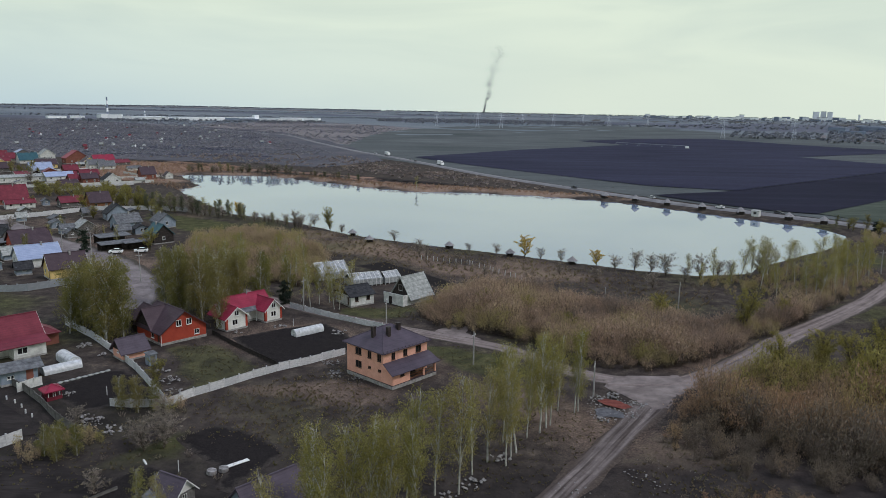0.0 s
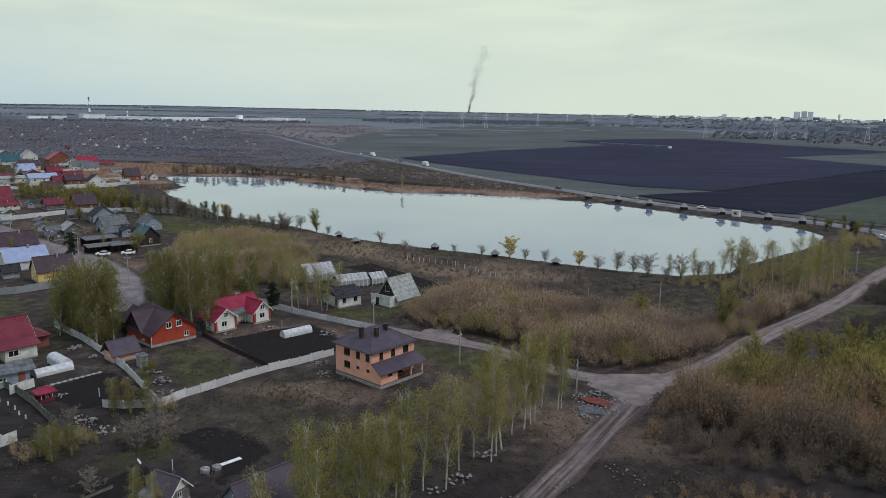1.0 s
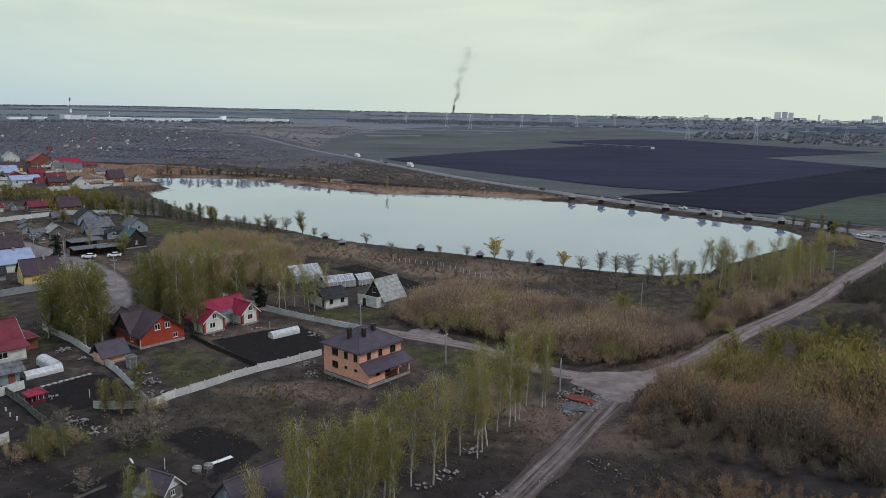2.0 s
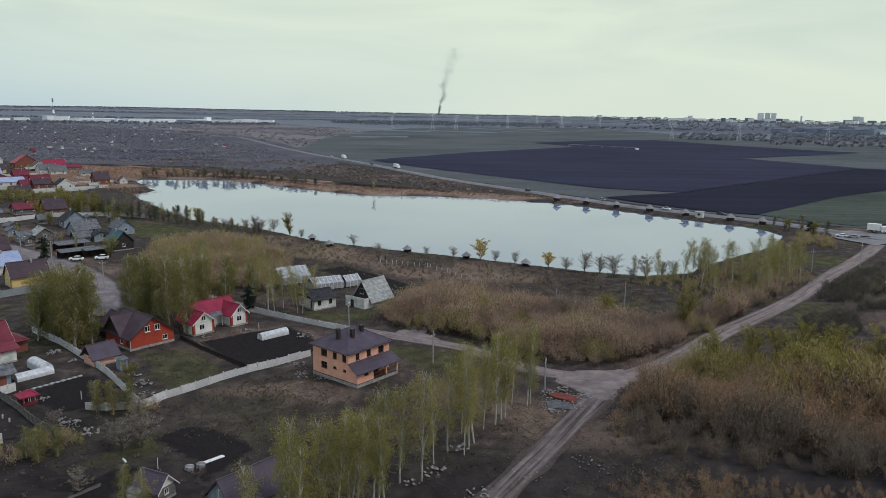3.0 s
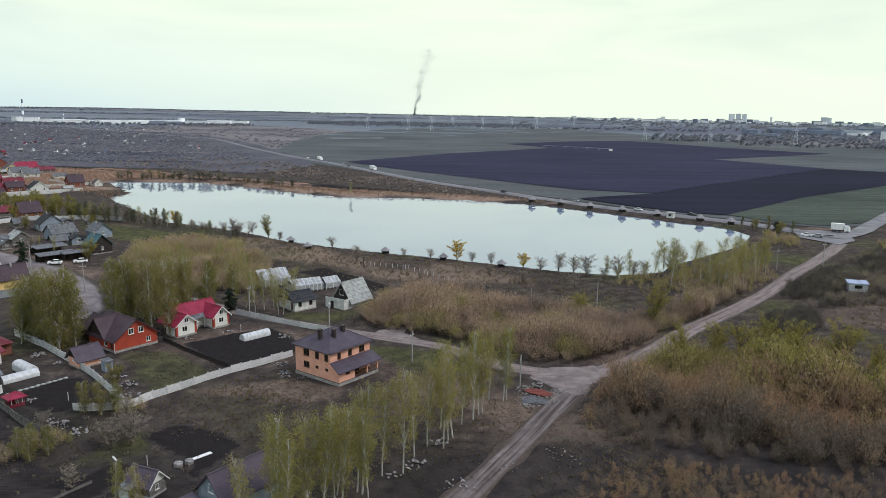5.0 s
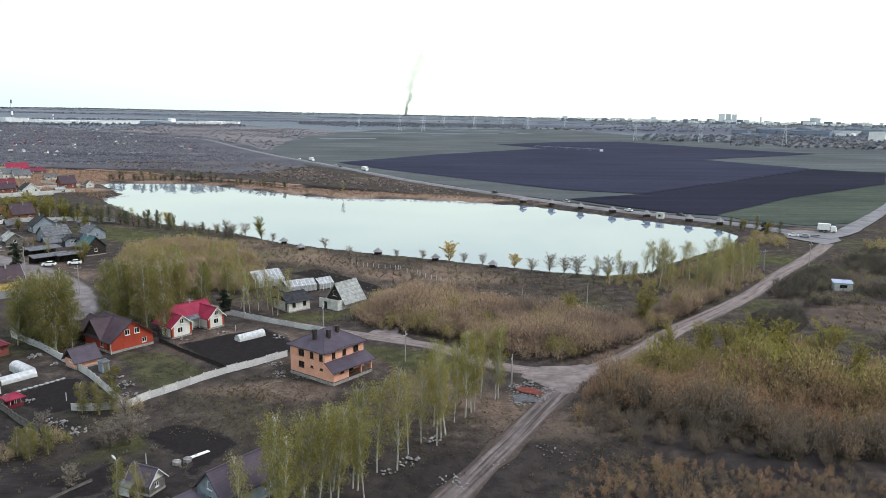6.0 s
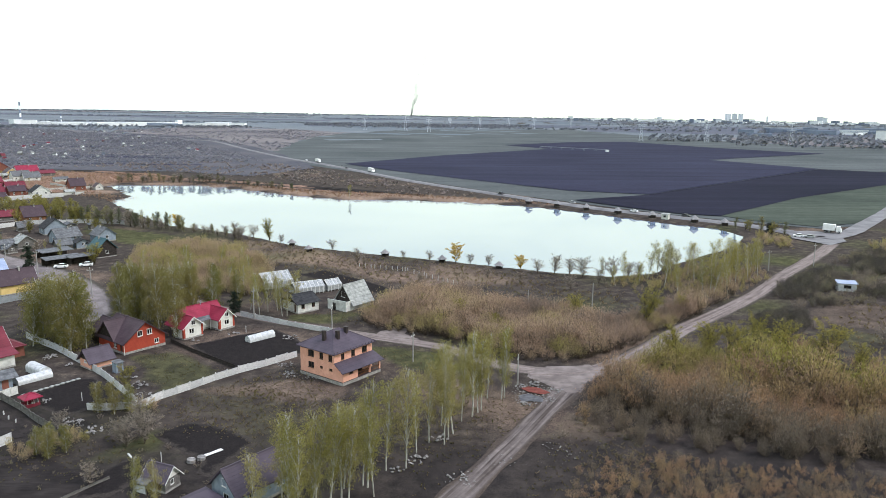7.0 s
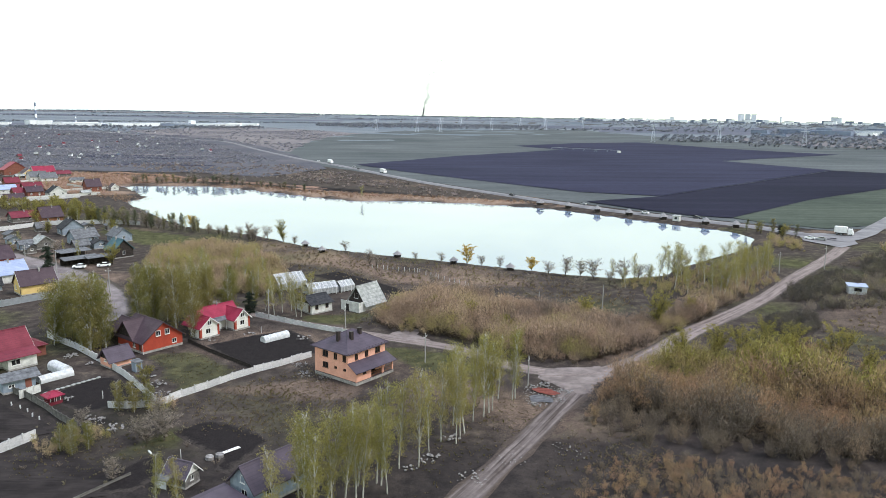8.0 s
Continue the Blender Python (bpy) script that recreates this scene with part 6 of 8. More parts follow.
def shrub(seed, h, spread_, stems_, tufts, size, hang=-0.6, slim=0.35, first_at=0.3, loose=0.055, thick=0.03, shade_twigs=0):
    """An upright many-stemmed shrub: slot 0 wood, slot 1 shoots."""
    r = np.random.default_rng(seed)
    s = Soup()
    ends = []
    for k in range(stems_):
        az_, o = r.uniform(0, 6.283), r.uniform(0, 0.3) * spread_
        b = np.array([math.cos(az_) * o, math.sin(az_) * o, -0.1])
        out = r.uniform(0.1, 1.0) ** 0.7 * spread_
        ln = h * r.uniform(0.6, 1.0) * (1.08 - 0.35 * out / spread_)
        m_ = b + [math.cos(az_) * out * 0.45, math.sin(az_) * out * 0.45, ln * 0.55]
        e = b + [math.cos(az_) * out, math.sin(az_) * out, ln]
        stem(s, np.array([b, m_, e]), (thick, thick * 0.7, 0.01), 0, 3)
        ends.append((b, m_, e))
    pick = r.integers(0, stems_, tufts)
    u = (first_at + (1.03 - first_at) * r.uniform(0, 1, tufts) ** 0.8)[:, None]
    A, B, C = (np.array([ends[i][k] for i in pick]) for k in range(3))
    pos = (1 - u) ** 2 * A + 2 * u * (1 - u) * B + u ** 2 * C + r.normal(0, loose * h, (tufts, 3))
    pos[:, 2] = np.maximum(pos[:, 2], 0.05)
    leaves(s, pos, size, 1, hang, r, slim)
    # bark-coloured twigs low down, added to imitate the shaded inside of the shrub
    if shade_twigs:
        pick = r.integers(0, stems_, shade_twigs)
        u = r.uniform(0.05, 0.62, shade_twigs)[:, None]
        A, B, C = (np.array([ends[i][k] for i in pick]) for k in range(3))
        pos = (1 - u) ** 2 * A + 2 * u * (1 - u) * B + u ** 2 * C + r.normal(0, loose * h, (shade_twigs, 3))
        pos[:, 2] = np.maximum(pos[:, 2], 0.05)
        leaves(s, pos, size * 1.5, 0, hang, r, slim)
    return s.arrays()


def scatter(name, polys, spacing, forms, sizes, mats, label, category, tone=None, hole=None, wide=1.0, seed=3, patchy=0.0, lumpy=0.0):
    """ONE object: plants set over the polygons on a shaken grid."""
    r = np.random.default_rng(seed)
    V, F, S, T, n_ = [], [], [], [], 0
    for poly in polys:
        x0, x1 = min(p[0] for p in poly), max(p[0] for p in poly)
        y0, y1 = min(p[1] for p in poly), max(p[1] for p in poly)
        gx, gy = np.meshgrid(np.arange(x0, x1, spacing), np.arange(y0, y1, spacing))
        gx = gx.ravel() + r.uniform(-0.5, 0.5, gx.size) * spacing
        gy = gy.ravel() + r.uniform(-0.5, 0.5, gy.size) * spacing
        d = inside_distance(gx, gy, poly)
        keep = d > r.uniform(-0.4, 0.8, gx.size) * spacing
        if hole:
            for q in hole:
                keep &= inside_distance(gx, gy, q) < 0.3
        if patchy:
            keep &= ripple(gx, gy, patchy, 8.0) + 0.6 * ripple(gx, gy, patchy * 0.31, 2.0) > r.uniform(-0.5, 0.4, gx.size)
        gx, gy, d = gx[keep], gy[keep], d[keep]
        if len(gx) == 0:
            continue
        hz = ground_z(gx, gy)
        for x, y, z, dd in zip(gx, gy, hz, d):
            v, f, m = forms[r.integers(len(forms))]
            k = r.uniform(*sizes) * (0.8 + 0.2 * min(1, dd / 6)) * (1 + 0.22 * float(ripple(x, y, 2.6, 7.0)) + lumpy * float(ripple(x, y, 5.5, 3.0)))
            a = r.uniform(0, 6.283)
            c, s_ = math.cos(a), math.sin(a)
            w = wide * k
            q = np.stack([(v[:, 0] * c - v[:, 1] * s_) * w + x, (v[:, 0] * s_ + v[:, 1] * c) * w + y, v[:, 2] * k + z], -1)
            V.append(q)
            F.append(f + n_)
            S.append(m)
            n_ += len(v)
            tv = r.uniform(0, 1) if tone is None else tone(x, y, r)
            T.append(np.full(len(v), tv))
    me = mesh_from(name, np.concatenate(V), np.concatenate(F), np.concatenate(S), mats, np.concatenate(T))
    return tagged(new(name, me), label, category, kind="stuff")


SHRUBS = [shrub(s_, 3.8, 1.6, 24, 720, 0.25, -1.5, 0.12, 0.36, 0.060, 0.02, 120) for s_ in range(100, 108)]
SHRUBS_THIN = [shrub(s_, 3.6, 1.35, 10, 360, 0.32, -1.8, 0.11, 0.32, 0.06) for s_ in range(140, 146)]
LOW = [shrub(s_, 1.4, 0.9, 8, 110, 0.22, -1.0, 0.16) for s_ in range(110, 114)]
FARB = [shrub(s_, 3.0, 2.4, 1, 26, 1.25, 0.0) for s_ in range(120, 125)]
GRASS = [shrub(s_, 0.8, 1.1, 2, 60, 0.30, -0.6) for s_ in range(130, 134)]


def willow_tone(x, y, r):
    """Rusty and ochre shoots, greener towards the far edge of the thicket and in patches."""
    patch = float(ripple(x, y, 5.0, 9.0))
    if x > 30 and y < 146 - 0.25 * (x - 30):
        yy = y + 3.5 * patch + r.normal(0, 2.2)
        dark_edge, green_edge = 115 - 0.45 * (x - 41), 132 - 0.6 * (x - 47)
        if yy < dark_edge:
            return float(np.clip(0.30 * r.uniform() + 0.1 * smoothstep((yy - dark_edge + 10) / 10), 0, 0.4))
        if yy < green_edge:
            return r.uniform(0.30, 0.66)
        return r.uniform(0.5, 1.0) ** 0.6 * 0.99
    return float(np.clip(0.43 + 0.45 * patch + r.normal(0, 0.17), 0, 0.98))


RIGHT_THICKET = [(26.5, 106.5), (29.0, 113), (33.5, 120), (40.5, 130), (47, 135.5), (55, 141), (64, 144), (74, 143), (84, 138), (94, 132), (112, 124), (112, 96), (86, 91), (66, 92), (55, 94), (44, 97.5), (36, 101), (30, 103)]
CORNER = [(19, 76), (20, 86), (25, 93), (33, 97), (42, 95.5), (50, 93.5), (58, 92), (66, 90), (80, 86), (72, 74), (40, 70)]
MID = [(-7, 164), (-14, 170.5), (-13, 176), (-11, 181), (-8, 186), (-8, 191), (-3, 196), (6, 198), (14, 199), (26, 186), (36, 178), (50, 168), (62, 172), (76, 182), (90, 198), (97, 203), (90, 194), (76, 179), (62, 164), (50, 152), (42, 145), (33, 140.5), (24, 142), (14, 150), (5, 159)]
WEST = [(-84, 196), (-80, 208), (-96, 242), (-99, 265), (-84, 273), (-65, 261), (-50, 240), (-42, 213), (-46, 196), (-54, 201), (-62, 195), (-74, 198)]
EAST = [(112, 190), (120, 208), (134, 226), (150, 246), (166, 262), (182, 268), (196, 240), (180, 214), (140, 196), (124, 184)]
EAST_LOW = [(88, 168), (104, 184), (118, 196), (130, 190), (112, 172), (98, 160)]
scatter("willow_thicket", [RIGHT_THICKET], 2.4, SHRUBS, (0.65, 2.15), ["shoot_bark", "willow"], "dense thicket of rusty and ochre willow shoots", "bushes", willow_tone, seed=3, lumpy=0.5)
scatter("willow_thicket", [MID], 1.9, SHRUBS, (0.85, 1.85), ["shoot_bark", "willow_grey"], "band of rusty brown willow bushes along the lane", "bushes", willow_tone, seed=4, lumpy=0.42)
scatter("willow_thicket", [WEST], 2.0, SHRUBS, (0.8, 1.75), ["shoot_bark", "willow_grey"], "ochre thicket beyond the village gardens", "bushes", lambda x, y, r: float(np.clip(0.62 + 0.3 * float(ripple(x, y, 8.0, 2.0)) + r.normal(0, 0.14), 0, 0.98)), seed=5, lumpy=0.3)
scatter("willow_thicket", [EAST, EAST_LOW], 2.4, SHRUBS_THIN, (0.4, 1.2), ["shoot_bark", "scrub"], "grey-brown bushes by the dirt road", "bushes", None, seed=6, wide=1.25, patchy=7.0)
scatter("dark_bushes", [[(84, 158), (85, 170), (93, 179), (103, 180), (101, 168), (94, 160)], [(103, 194), (112, 208), (124, 220), (134, 230), (143, 234), (140, 218), (126, 204), (112, 192)], [(109, 184), (112, 190), (117, 189), (116, 184)],
                        [(146, 226), (152, 240), (164, 256), (176, 266), (184, 256), (172, 238), (158, 224)], [(128, 196), (140, 204), (152, 210), (150, 198), (136, 190)]], 1.7, SHRUBS_THIN, (0.5, 1.15), ["bark", "scrub_dark"], "dense dark leafless bushes by the dirt road", "bushes", None, seed=26, wide=1.3)
scatter("willow_thicket", [[(174, 262), (190, 284), (210, 290), (222, 268), (200, 246)], [(150, 268), (156, 286), (150, 306), (143, 296), (140, 276)]], 2.8, SHRUBS_THIN, (0.5, 1.3), ["shoot_bark", "willow_grey"], "olive bushes round the lay-by", "bushes", lambda x, y, r: r.uniform(0.5, 0.98), seed=18)
scatter("young_willows", [CORNER], 1.5, SHRUBS_THIN, (0.28, 0.75), ["shoot_bark", "willow"], "young willow shoots in old grass", "bushes", lambda x, y, r: r.uniform(0.1, 0.6), seed=7)
scatter("willow_thicket", [[(58, 212), (70, 221), (84, 226), (97, 240), (120, 238), (113, 217), (96, 200), (82, 194), (70, 200)]], 2.6, SHRUBS_THIN, (0.45, 1.05), ["shoot_bark", "willow_grey"], "greenish young growth under the pond birches", "bushes", lambda x, y, r: r.uniform(0.45, 0.95), seed=16)
scatter("garden_hedge", [[(-62, 100), (-55, 108.5), (-50, 105), (-57, 97)], [(-52, 118), (-47, 113), (-44, 116), (-49, 121)]], 1.5, SHRUBS_THIN, (0.45, 0.95), ["shoot_bark", "willow_grey"], "straggly yellow-green garden bushes", "bushes", lambda x, y, r: r.uniform(0.5, 0.98), seed=17)
scatter("shore_scrub", [SHORE, [(40, 215), (66, 220), (76, 205), (62, 190), (45, 200)]], 4.6, LOW, (0.2, 1.3), ["shoot_bark", "scrub"], "low leafless scrub on the slope by the pond", "bushes", None, seed=8)
scatter("garden_scrub", [[(-66, 118), (-46, 121), (-30, 100), (-22, 92), (-40, 84), (-66, 96)], [(22, 118), (34, 114), (40, 100), (30, 92), (20, 100)]], 4.2, LOW, (0.3, 0.9), ["shoot_bark", "scrub"], "thin bare bushes among old weeds", "bushes", None, seed=9)
scatter("old_grass", [CLEARING, [(-46, 119), (-24, 140), (-14, 124), (4, 118), (0, 106), (-10, 98), (-26, 104), (-40, 108)], [(20, 84), (26, 96), (36, 108), (38, 98), (30, 88)]], 1.35, GRASS, (0.2, 0.6),
        ["dry_grass", "dry_grass"], "tufts of old straw-coloured grass", "grass", None, seed=10)
scatter("meadow_grass", [[(-46, 118), (-24, 141), (-16, 124), (6, 124), (16, 131), (18, 112), (2, 92), (-20, 92), (-30, 104)], [(-60, 144), (-52, 150), (-38, 137), (-46, 123.5)], [(-66, 100), (-50, 114), (-40, 104), (-44, 92), (-60, 90)],
                         [(12, 82), (18, 96), (28, 114), (36, 104), (46, 94), (30, 78)], [(-12, 151), (0, 152), (14, 138), (2, 132)], [(-12, 168), (-22, 172), (-30, 176), (-20, 184), (-10, 180)], [(-2, 84), (6, 96), (14, 108), (20, 118), (23, 118), (15, 104), (8, 92)]], 1.25, GRASS, (0.14, 0.5), ["meadow", "meadow"], "short mixed spring grass and weeds", "grass", None, seed=14)
scatter("shore_grass", [SHORE, [(40, 205), (62, 205), (60, 185), (46, 180)], [(96, 150), (120, 190), (140, 190), (130, 150), (112, 134)]], 2.6, GRASS, (0.4, 1.0), ["dry_grass", "dry_grass"], "pale dry grass on the open slope", "grass", None, seed=15)
scatter("reeds", [FARSHORE, [(-232, 470), (-196, 470), (-178, 452), (-166, 436), (-168, 428), (-176, 424), (-190, 440), (-210, 456)], [(-176, 438), (-166, 444), (-164, 450), (-172, 452)], MARSH], 3.0, LOW, (0.7, 1.4), ["reed_blades", "reed_blades"], "dry reeds along the far shore", "reeds", None, seed=11)
scatter("far_scrub", [[(-330, 660), (-215, 640), (-120, 580), (-60, 500), (30, 455), (40, 470), (-20, 570), (-95, 690), (-150, 780), (-280, 760)]], 6, FARB, (0.22, 0.65), ["scrub_far", "scrub_far"], "leafless bushes between pond and highway", "bushes", None, seed=12, wide=2.4, patchy=22.0)
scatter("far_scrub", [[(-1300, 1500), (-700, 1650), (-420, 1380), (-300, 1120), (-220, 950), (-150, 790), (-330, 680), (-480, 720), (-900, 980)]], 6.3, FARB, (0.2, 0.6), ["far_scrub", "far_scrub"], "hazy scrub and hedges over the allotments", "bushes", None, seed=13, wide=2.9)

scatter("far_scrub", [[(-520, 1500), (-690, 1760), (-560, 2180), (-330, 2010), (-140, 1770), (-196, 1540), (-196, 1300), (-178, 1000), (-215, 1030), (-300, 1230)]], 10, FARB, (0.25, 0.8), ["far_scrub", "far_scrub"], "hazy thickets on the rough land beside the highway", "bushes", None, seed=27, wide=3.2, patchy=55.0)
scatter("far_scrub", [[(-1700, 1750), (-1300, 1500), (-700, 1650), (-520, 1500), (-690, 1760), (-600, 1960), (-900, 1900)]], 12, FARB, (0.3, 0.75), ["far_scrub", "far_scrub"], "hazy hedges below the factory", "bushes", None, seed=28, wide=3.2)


def pebble(seed):
    r = np.random.default_rng(seed)
    v = np.array([(1, 0, 0), (0, 1, 0), (-1, 0, 0), (0, -1, 0), (0, 0, 0.7), (0, 0, -0.4)], float) * r.uniform(0.6, 1.3, (6, 1))
    f = np.array([(0, 1, 4), (1, 2, 4), (2, 3, 4), (3, 0, 4), (1, 0, 5), (2, 1, 5), (3, 2, 5), (0, 3, 5)])
    return v, f, np.zeros(8, int)


PEBBLES = [pebble(s_) for s_ in range(150, 156)]
scatter("stone_litter", [[(15, 92), (22, 104), (28, 112), (33, 106), (32, 97), (24, 88)], [(1, 97), (8, 108), (15, 119), (19, 119), (11, 106), (4, 96)], [(-10, 88), (2, 99), (4, 97), (-6, 86)]], 1.7, PEBBLES, (0.03, 0.13), ["rubble"],
        "pale stones and crumbs strewn beside the dirt track", "stones", None, seed=21, patchy=5.0)
scatter("stone_litter", [[(18, 117.5), (18.6, 126), (22, 128.8), (28, 126), (28, 121.5), (24, 117)]], 0.62, PEBBLES, (0.08, 0.32), ["rubble"], "pale broken stones round the red chips", "stones", None,
        hole=[[(20.6, 125.4), (21.4, 123.8), (24.0, 122.2), (25.4, 122.9), (23.8, 125.2), (22.0, 126.1)]], seed=22)


# ---- garden plots and fences ----
drape("soil_bed", [(-49.6, 152.8), (-45.6, 156.6), (-41.5, 160.2), (-33, 165.4), (-28, 160), (-21.8, 149.6), (-25.4, 145.9), (-36, 136.6)], "soil", 0.10, 0.9, "black freshly dug vegetable plot", "garden bed", "structure", 0.3, 0.9, 0.08)
drape("soil_bed", [(-70, 124.5), (-66.2, 132.6), (-62, 133.2), (-56.5, 127.3), (-50.6, 120), (-55, 118.6), (-60, 114.6), (-66, 118.6)], "soil", 0.10, 0.9, "dark dug vegetable plot beside the gazebo", "garden bed", "structure", 0.3, 0.9, 0.08)
drape("soil_bed", [(-42, 106.6), (-39, 110.4), (-36.9, 111.6), (-34, 110.3), (-30.4, 108.2), (-26.4, 105), (-25.4, 103), (-26.2, 100.6), (-27.8, 96.4), (-29.2, 92.2), (-31.4, 93.2), (-31.8, 97), (-35.6, 100.4), (-38, 102.5)], "soil", 0.10, 0.9, "dark soil patch in the old meadow", "garden bed", "structure", 0.3, 0.9, 0.08)
drape("soil_bed", [(-37, 227), (-29, 234), (-16, 220), (-5, 206), (-9, 200), (-20, 212)], "soil", 0.10, 0.9, "black plot behind the greenhouses", "garden bed", "structure", 0.3, 0.9, 0.08)
fence([(-48.2, 117.8), (-45.5, 122.4), (-41.9, 126.5), (-38.4, 131.4), (-34.9, 135.2), (-30.2, 139.4), (-24.8, 145.2)], 1.4, 2.5, "pale concrete slab fence around the gardens", "concrete_fence")
fence([(-88.4, 159.6), (-78, 151), (-68.2, 141.3), (-61.3, 134.2), (-57, 129.1), (-48.7, 118.6)], 1.45, 2.5, "weathered grey slab fence between gardens", "concrete_fence")
fence([(-48.7, 117.8), (-53.5, 117.0), (-57, 117.2)], 1.3, 2.2, "leaning grey slab fence end", "concrete_fence")
fence([(-80, 126), (-73.9, 122), (-68.2, 117.2), (-62.5, 111.6), (-58, 108)], 1.3, 2.2, "thin grey wire-and-board fence", "board_fence", panel_mat="grey_board")
fence([(-54.5, 155.5), (-48, 148.5), (-41, 142.2), (-36.0, 137.4)], 0.9, 2.0, "low dark board fence between plots", "board_fence", panel_mat="dark_board")
fence([(-16, 160.4), (-24, 164.6), (-33, 170), (-44, 177.5)], 1.3, 2.5, "pale board fence along the lane", "board_fence", panel_mat="concrete")
fence([(-121, 185.2), (-114, 187.3), (-106, 196.6)], 1.8, 2.5, "pale steel sheet fence by the yellow house", "sheet_fence", panel_mat="steel_grey")
fence([(-196, 300), (-183, 319), (-176, 334), (-148, 340), (-132, 335)], 1.9, 3.0, "long pale concrete fence across the village", "concrete_fence")
fence([(-100, 271), (-92, 262), (-88, 256)], 1.8, 3.0, "pale board fence behind the teal house", "board_fence", panel_mat="concrete")


# ---- poles ----
def utility_pole(x, y, h, label, lamp=False, arm=True):
    p = thing("utility_pole", pose(x, y, gz(x, y), random.uniform(-1, 1), random.uniform(-1, 1), random.uniform(0, 90)), label, "pole", "utility poles")
    part("shaft", tube(bmesh.new(), (0, 0, -0.3), (0, 0, h), 0.16, 0.10, 8), "pole_wood", p)
    if arm:
        part("crossarm", boxes((-0.8, 0.8, -0.06, 0.06, h - 0.75, h - 0.63)), "pole_wood", p)
    for x_ in (-0.7, 0.0, 0.7) if arm else ():
        part("insulator", tube(bmesh.new(), (x_, 0, h - 0.63 if x_ else h), (x_, 0, h - 0.45 if x_ else h + 0.18), 0.06, 0.05, 6), "frame_white", p)
    if lamp:
        a = part("lamp_arm", tube(bmesh.new(), (0.1, 0, h - 0.5), (1.2, 0, h - 0.1), 0.03, 0.03, 5), "steel_grey", p)
        part("lamp_head", boxes((1.1, 1.6, -0.12, 0.12, h - 0.16, h - 0.04)), "frame_white", a)


for x, y, h in [(20, 127.6, 6.0), (-0.1, 141.2, 6.3), (-39.9, 174.2, 8), (-90, 199, 8), (-118, 226, 8), (-48, 194, 7), (120, 232, 7), (140, 240, 8)]:
    utility_pole(x, y, h, "grey concrete utility pole with crossarm")
for x, y, h in [(47.9, 182.8, 7.2), (30.6, 182.2, 5.6)]:
    utility_pole(x, y, h, "bare slanting concrete pole in the bushes", arm=False)
for x, y in [(-133, 236), (-160, 260)]:
    utility_pole(x, y, 8, "street pole with a lamp on an arm", True)


# ---- shore pavilions ----
def pavilion():
    p = thing("pavilion", pose(0, 0, 0), "small brown timber pavilion with a pyramid roof on the shore", "pavilion", "pavilions round the pond")
    for x_ in (-1.3, 1.3):
        for y_ in (-1.3, 1.3):
            part("post", tube(bmesh.new(), (x_, y_, -1.2), (x_, y_, 2.2), 0.09, 0.08, 6), "dark_board", p)
    part("deck", boxes((-1.6, 1.6, -1.6, 1.6, 0.2, 0.32)), "grey_board", p)
    bm = bmesh.new()
    e = [bm.verts.new((2.7 * math.cos(a), 2.7 * math.sin(a), 2.0)) for a in np.arange(6) * math.pi / 3]
    t = bm.verts.new((0, 0, 4.1))
    for i in range(6):
        bm.faces.new((e[i], e[(i + 1) % 6], t))
    bm.faces.new(e[::-1])
    part("roof", bm, "thatch", p)
    part("back_wall", boxes((-1.3, 1.3, 1.37, 1.42, 0.32, 2.1), (1.37, 1.42, -1.3, 1.3, 0.32, 2.1)), "dark_board", p)
    part("rail", boxes((-1.35, 1.35, -1.36, -1.28, 0.32, 1.1), (-1.35, 1.35, 1.28, 1.36, 0.32, 1.1), (-1.36, -1.28, -1.28, 1.28, 0.32, 1.1)), "dark_board", p)
    return p


first = pavilion()
PAVS = [(-47, 280.0), (-38.8, 267.4), (-9.9, 258.8), (10.4, 247.2), (29.3, 236.6), (68.4, 419), (82.6, 406.6), (95.6, 391.6), (109, 376.6), (138.2, 345.5), (148.6, 334.5), (122, 360.5)]
for k, (x, y) in enumerate(PAVS):
    m = pose(x, y, max(gz(x, y), -0.75) - 0.25, 0, 0, 25 * k)
    if k == 0:
        first.matrix_basis = m @ Matrix.Scale(0.7, 4)
    elif k > 4:
        copy_thing(first, m @ Matrix.Scale(1.4, 4))
    else:
        copy_thing(first, m)


# ---- distance ----
def polar(a, d):
    return math.sin(radians(a)) * d, math.cos(radians(a)) * d


def block(a, d, w, dep, h, wall, label, name="apartment_block", turn=None, roof="roof_grey", group="far town"):
    x, y = polar(a, d)
    b = thing(name, pose(x, y, gz(x, y) - 1, 0, 0, -a + (random.uniform(-25, 25) if turn is None else turn)), label, "building", group)
    part("wall", boxes((-w / 2, w / 2, -dep / 2, dep / 2, 0, h)), wall, b)
    part("roof", boxes((-w / 2 - 0.4, w / 2 + 0.4, -dep / 2 - 0.4, dep / 2 + 0.4, h, h + 0.8)), roof, b)


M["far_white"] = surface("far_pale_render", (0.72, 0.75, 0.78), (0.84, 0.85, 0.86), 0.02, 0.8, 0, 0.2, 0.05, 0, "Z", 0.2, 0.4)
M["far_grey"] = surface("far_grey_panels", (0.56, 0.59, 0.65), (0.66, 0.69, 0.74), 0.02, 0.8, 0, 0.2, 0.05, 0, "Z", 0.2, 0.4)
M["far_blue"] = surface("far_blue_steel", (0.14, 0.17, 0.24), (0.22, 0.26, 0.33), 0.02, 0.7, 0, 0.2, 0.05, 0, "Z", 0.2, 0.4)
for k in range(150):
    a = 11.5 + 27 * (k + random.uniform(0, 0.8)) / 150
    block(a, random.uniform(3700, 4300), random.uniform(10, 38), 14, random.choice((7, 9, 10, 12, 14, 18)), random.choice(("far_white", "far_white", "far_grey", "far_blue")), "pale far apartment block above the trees")
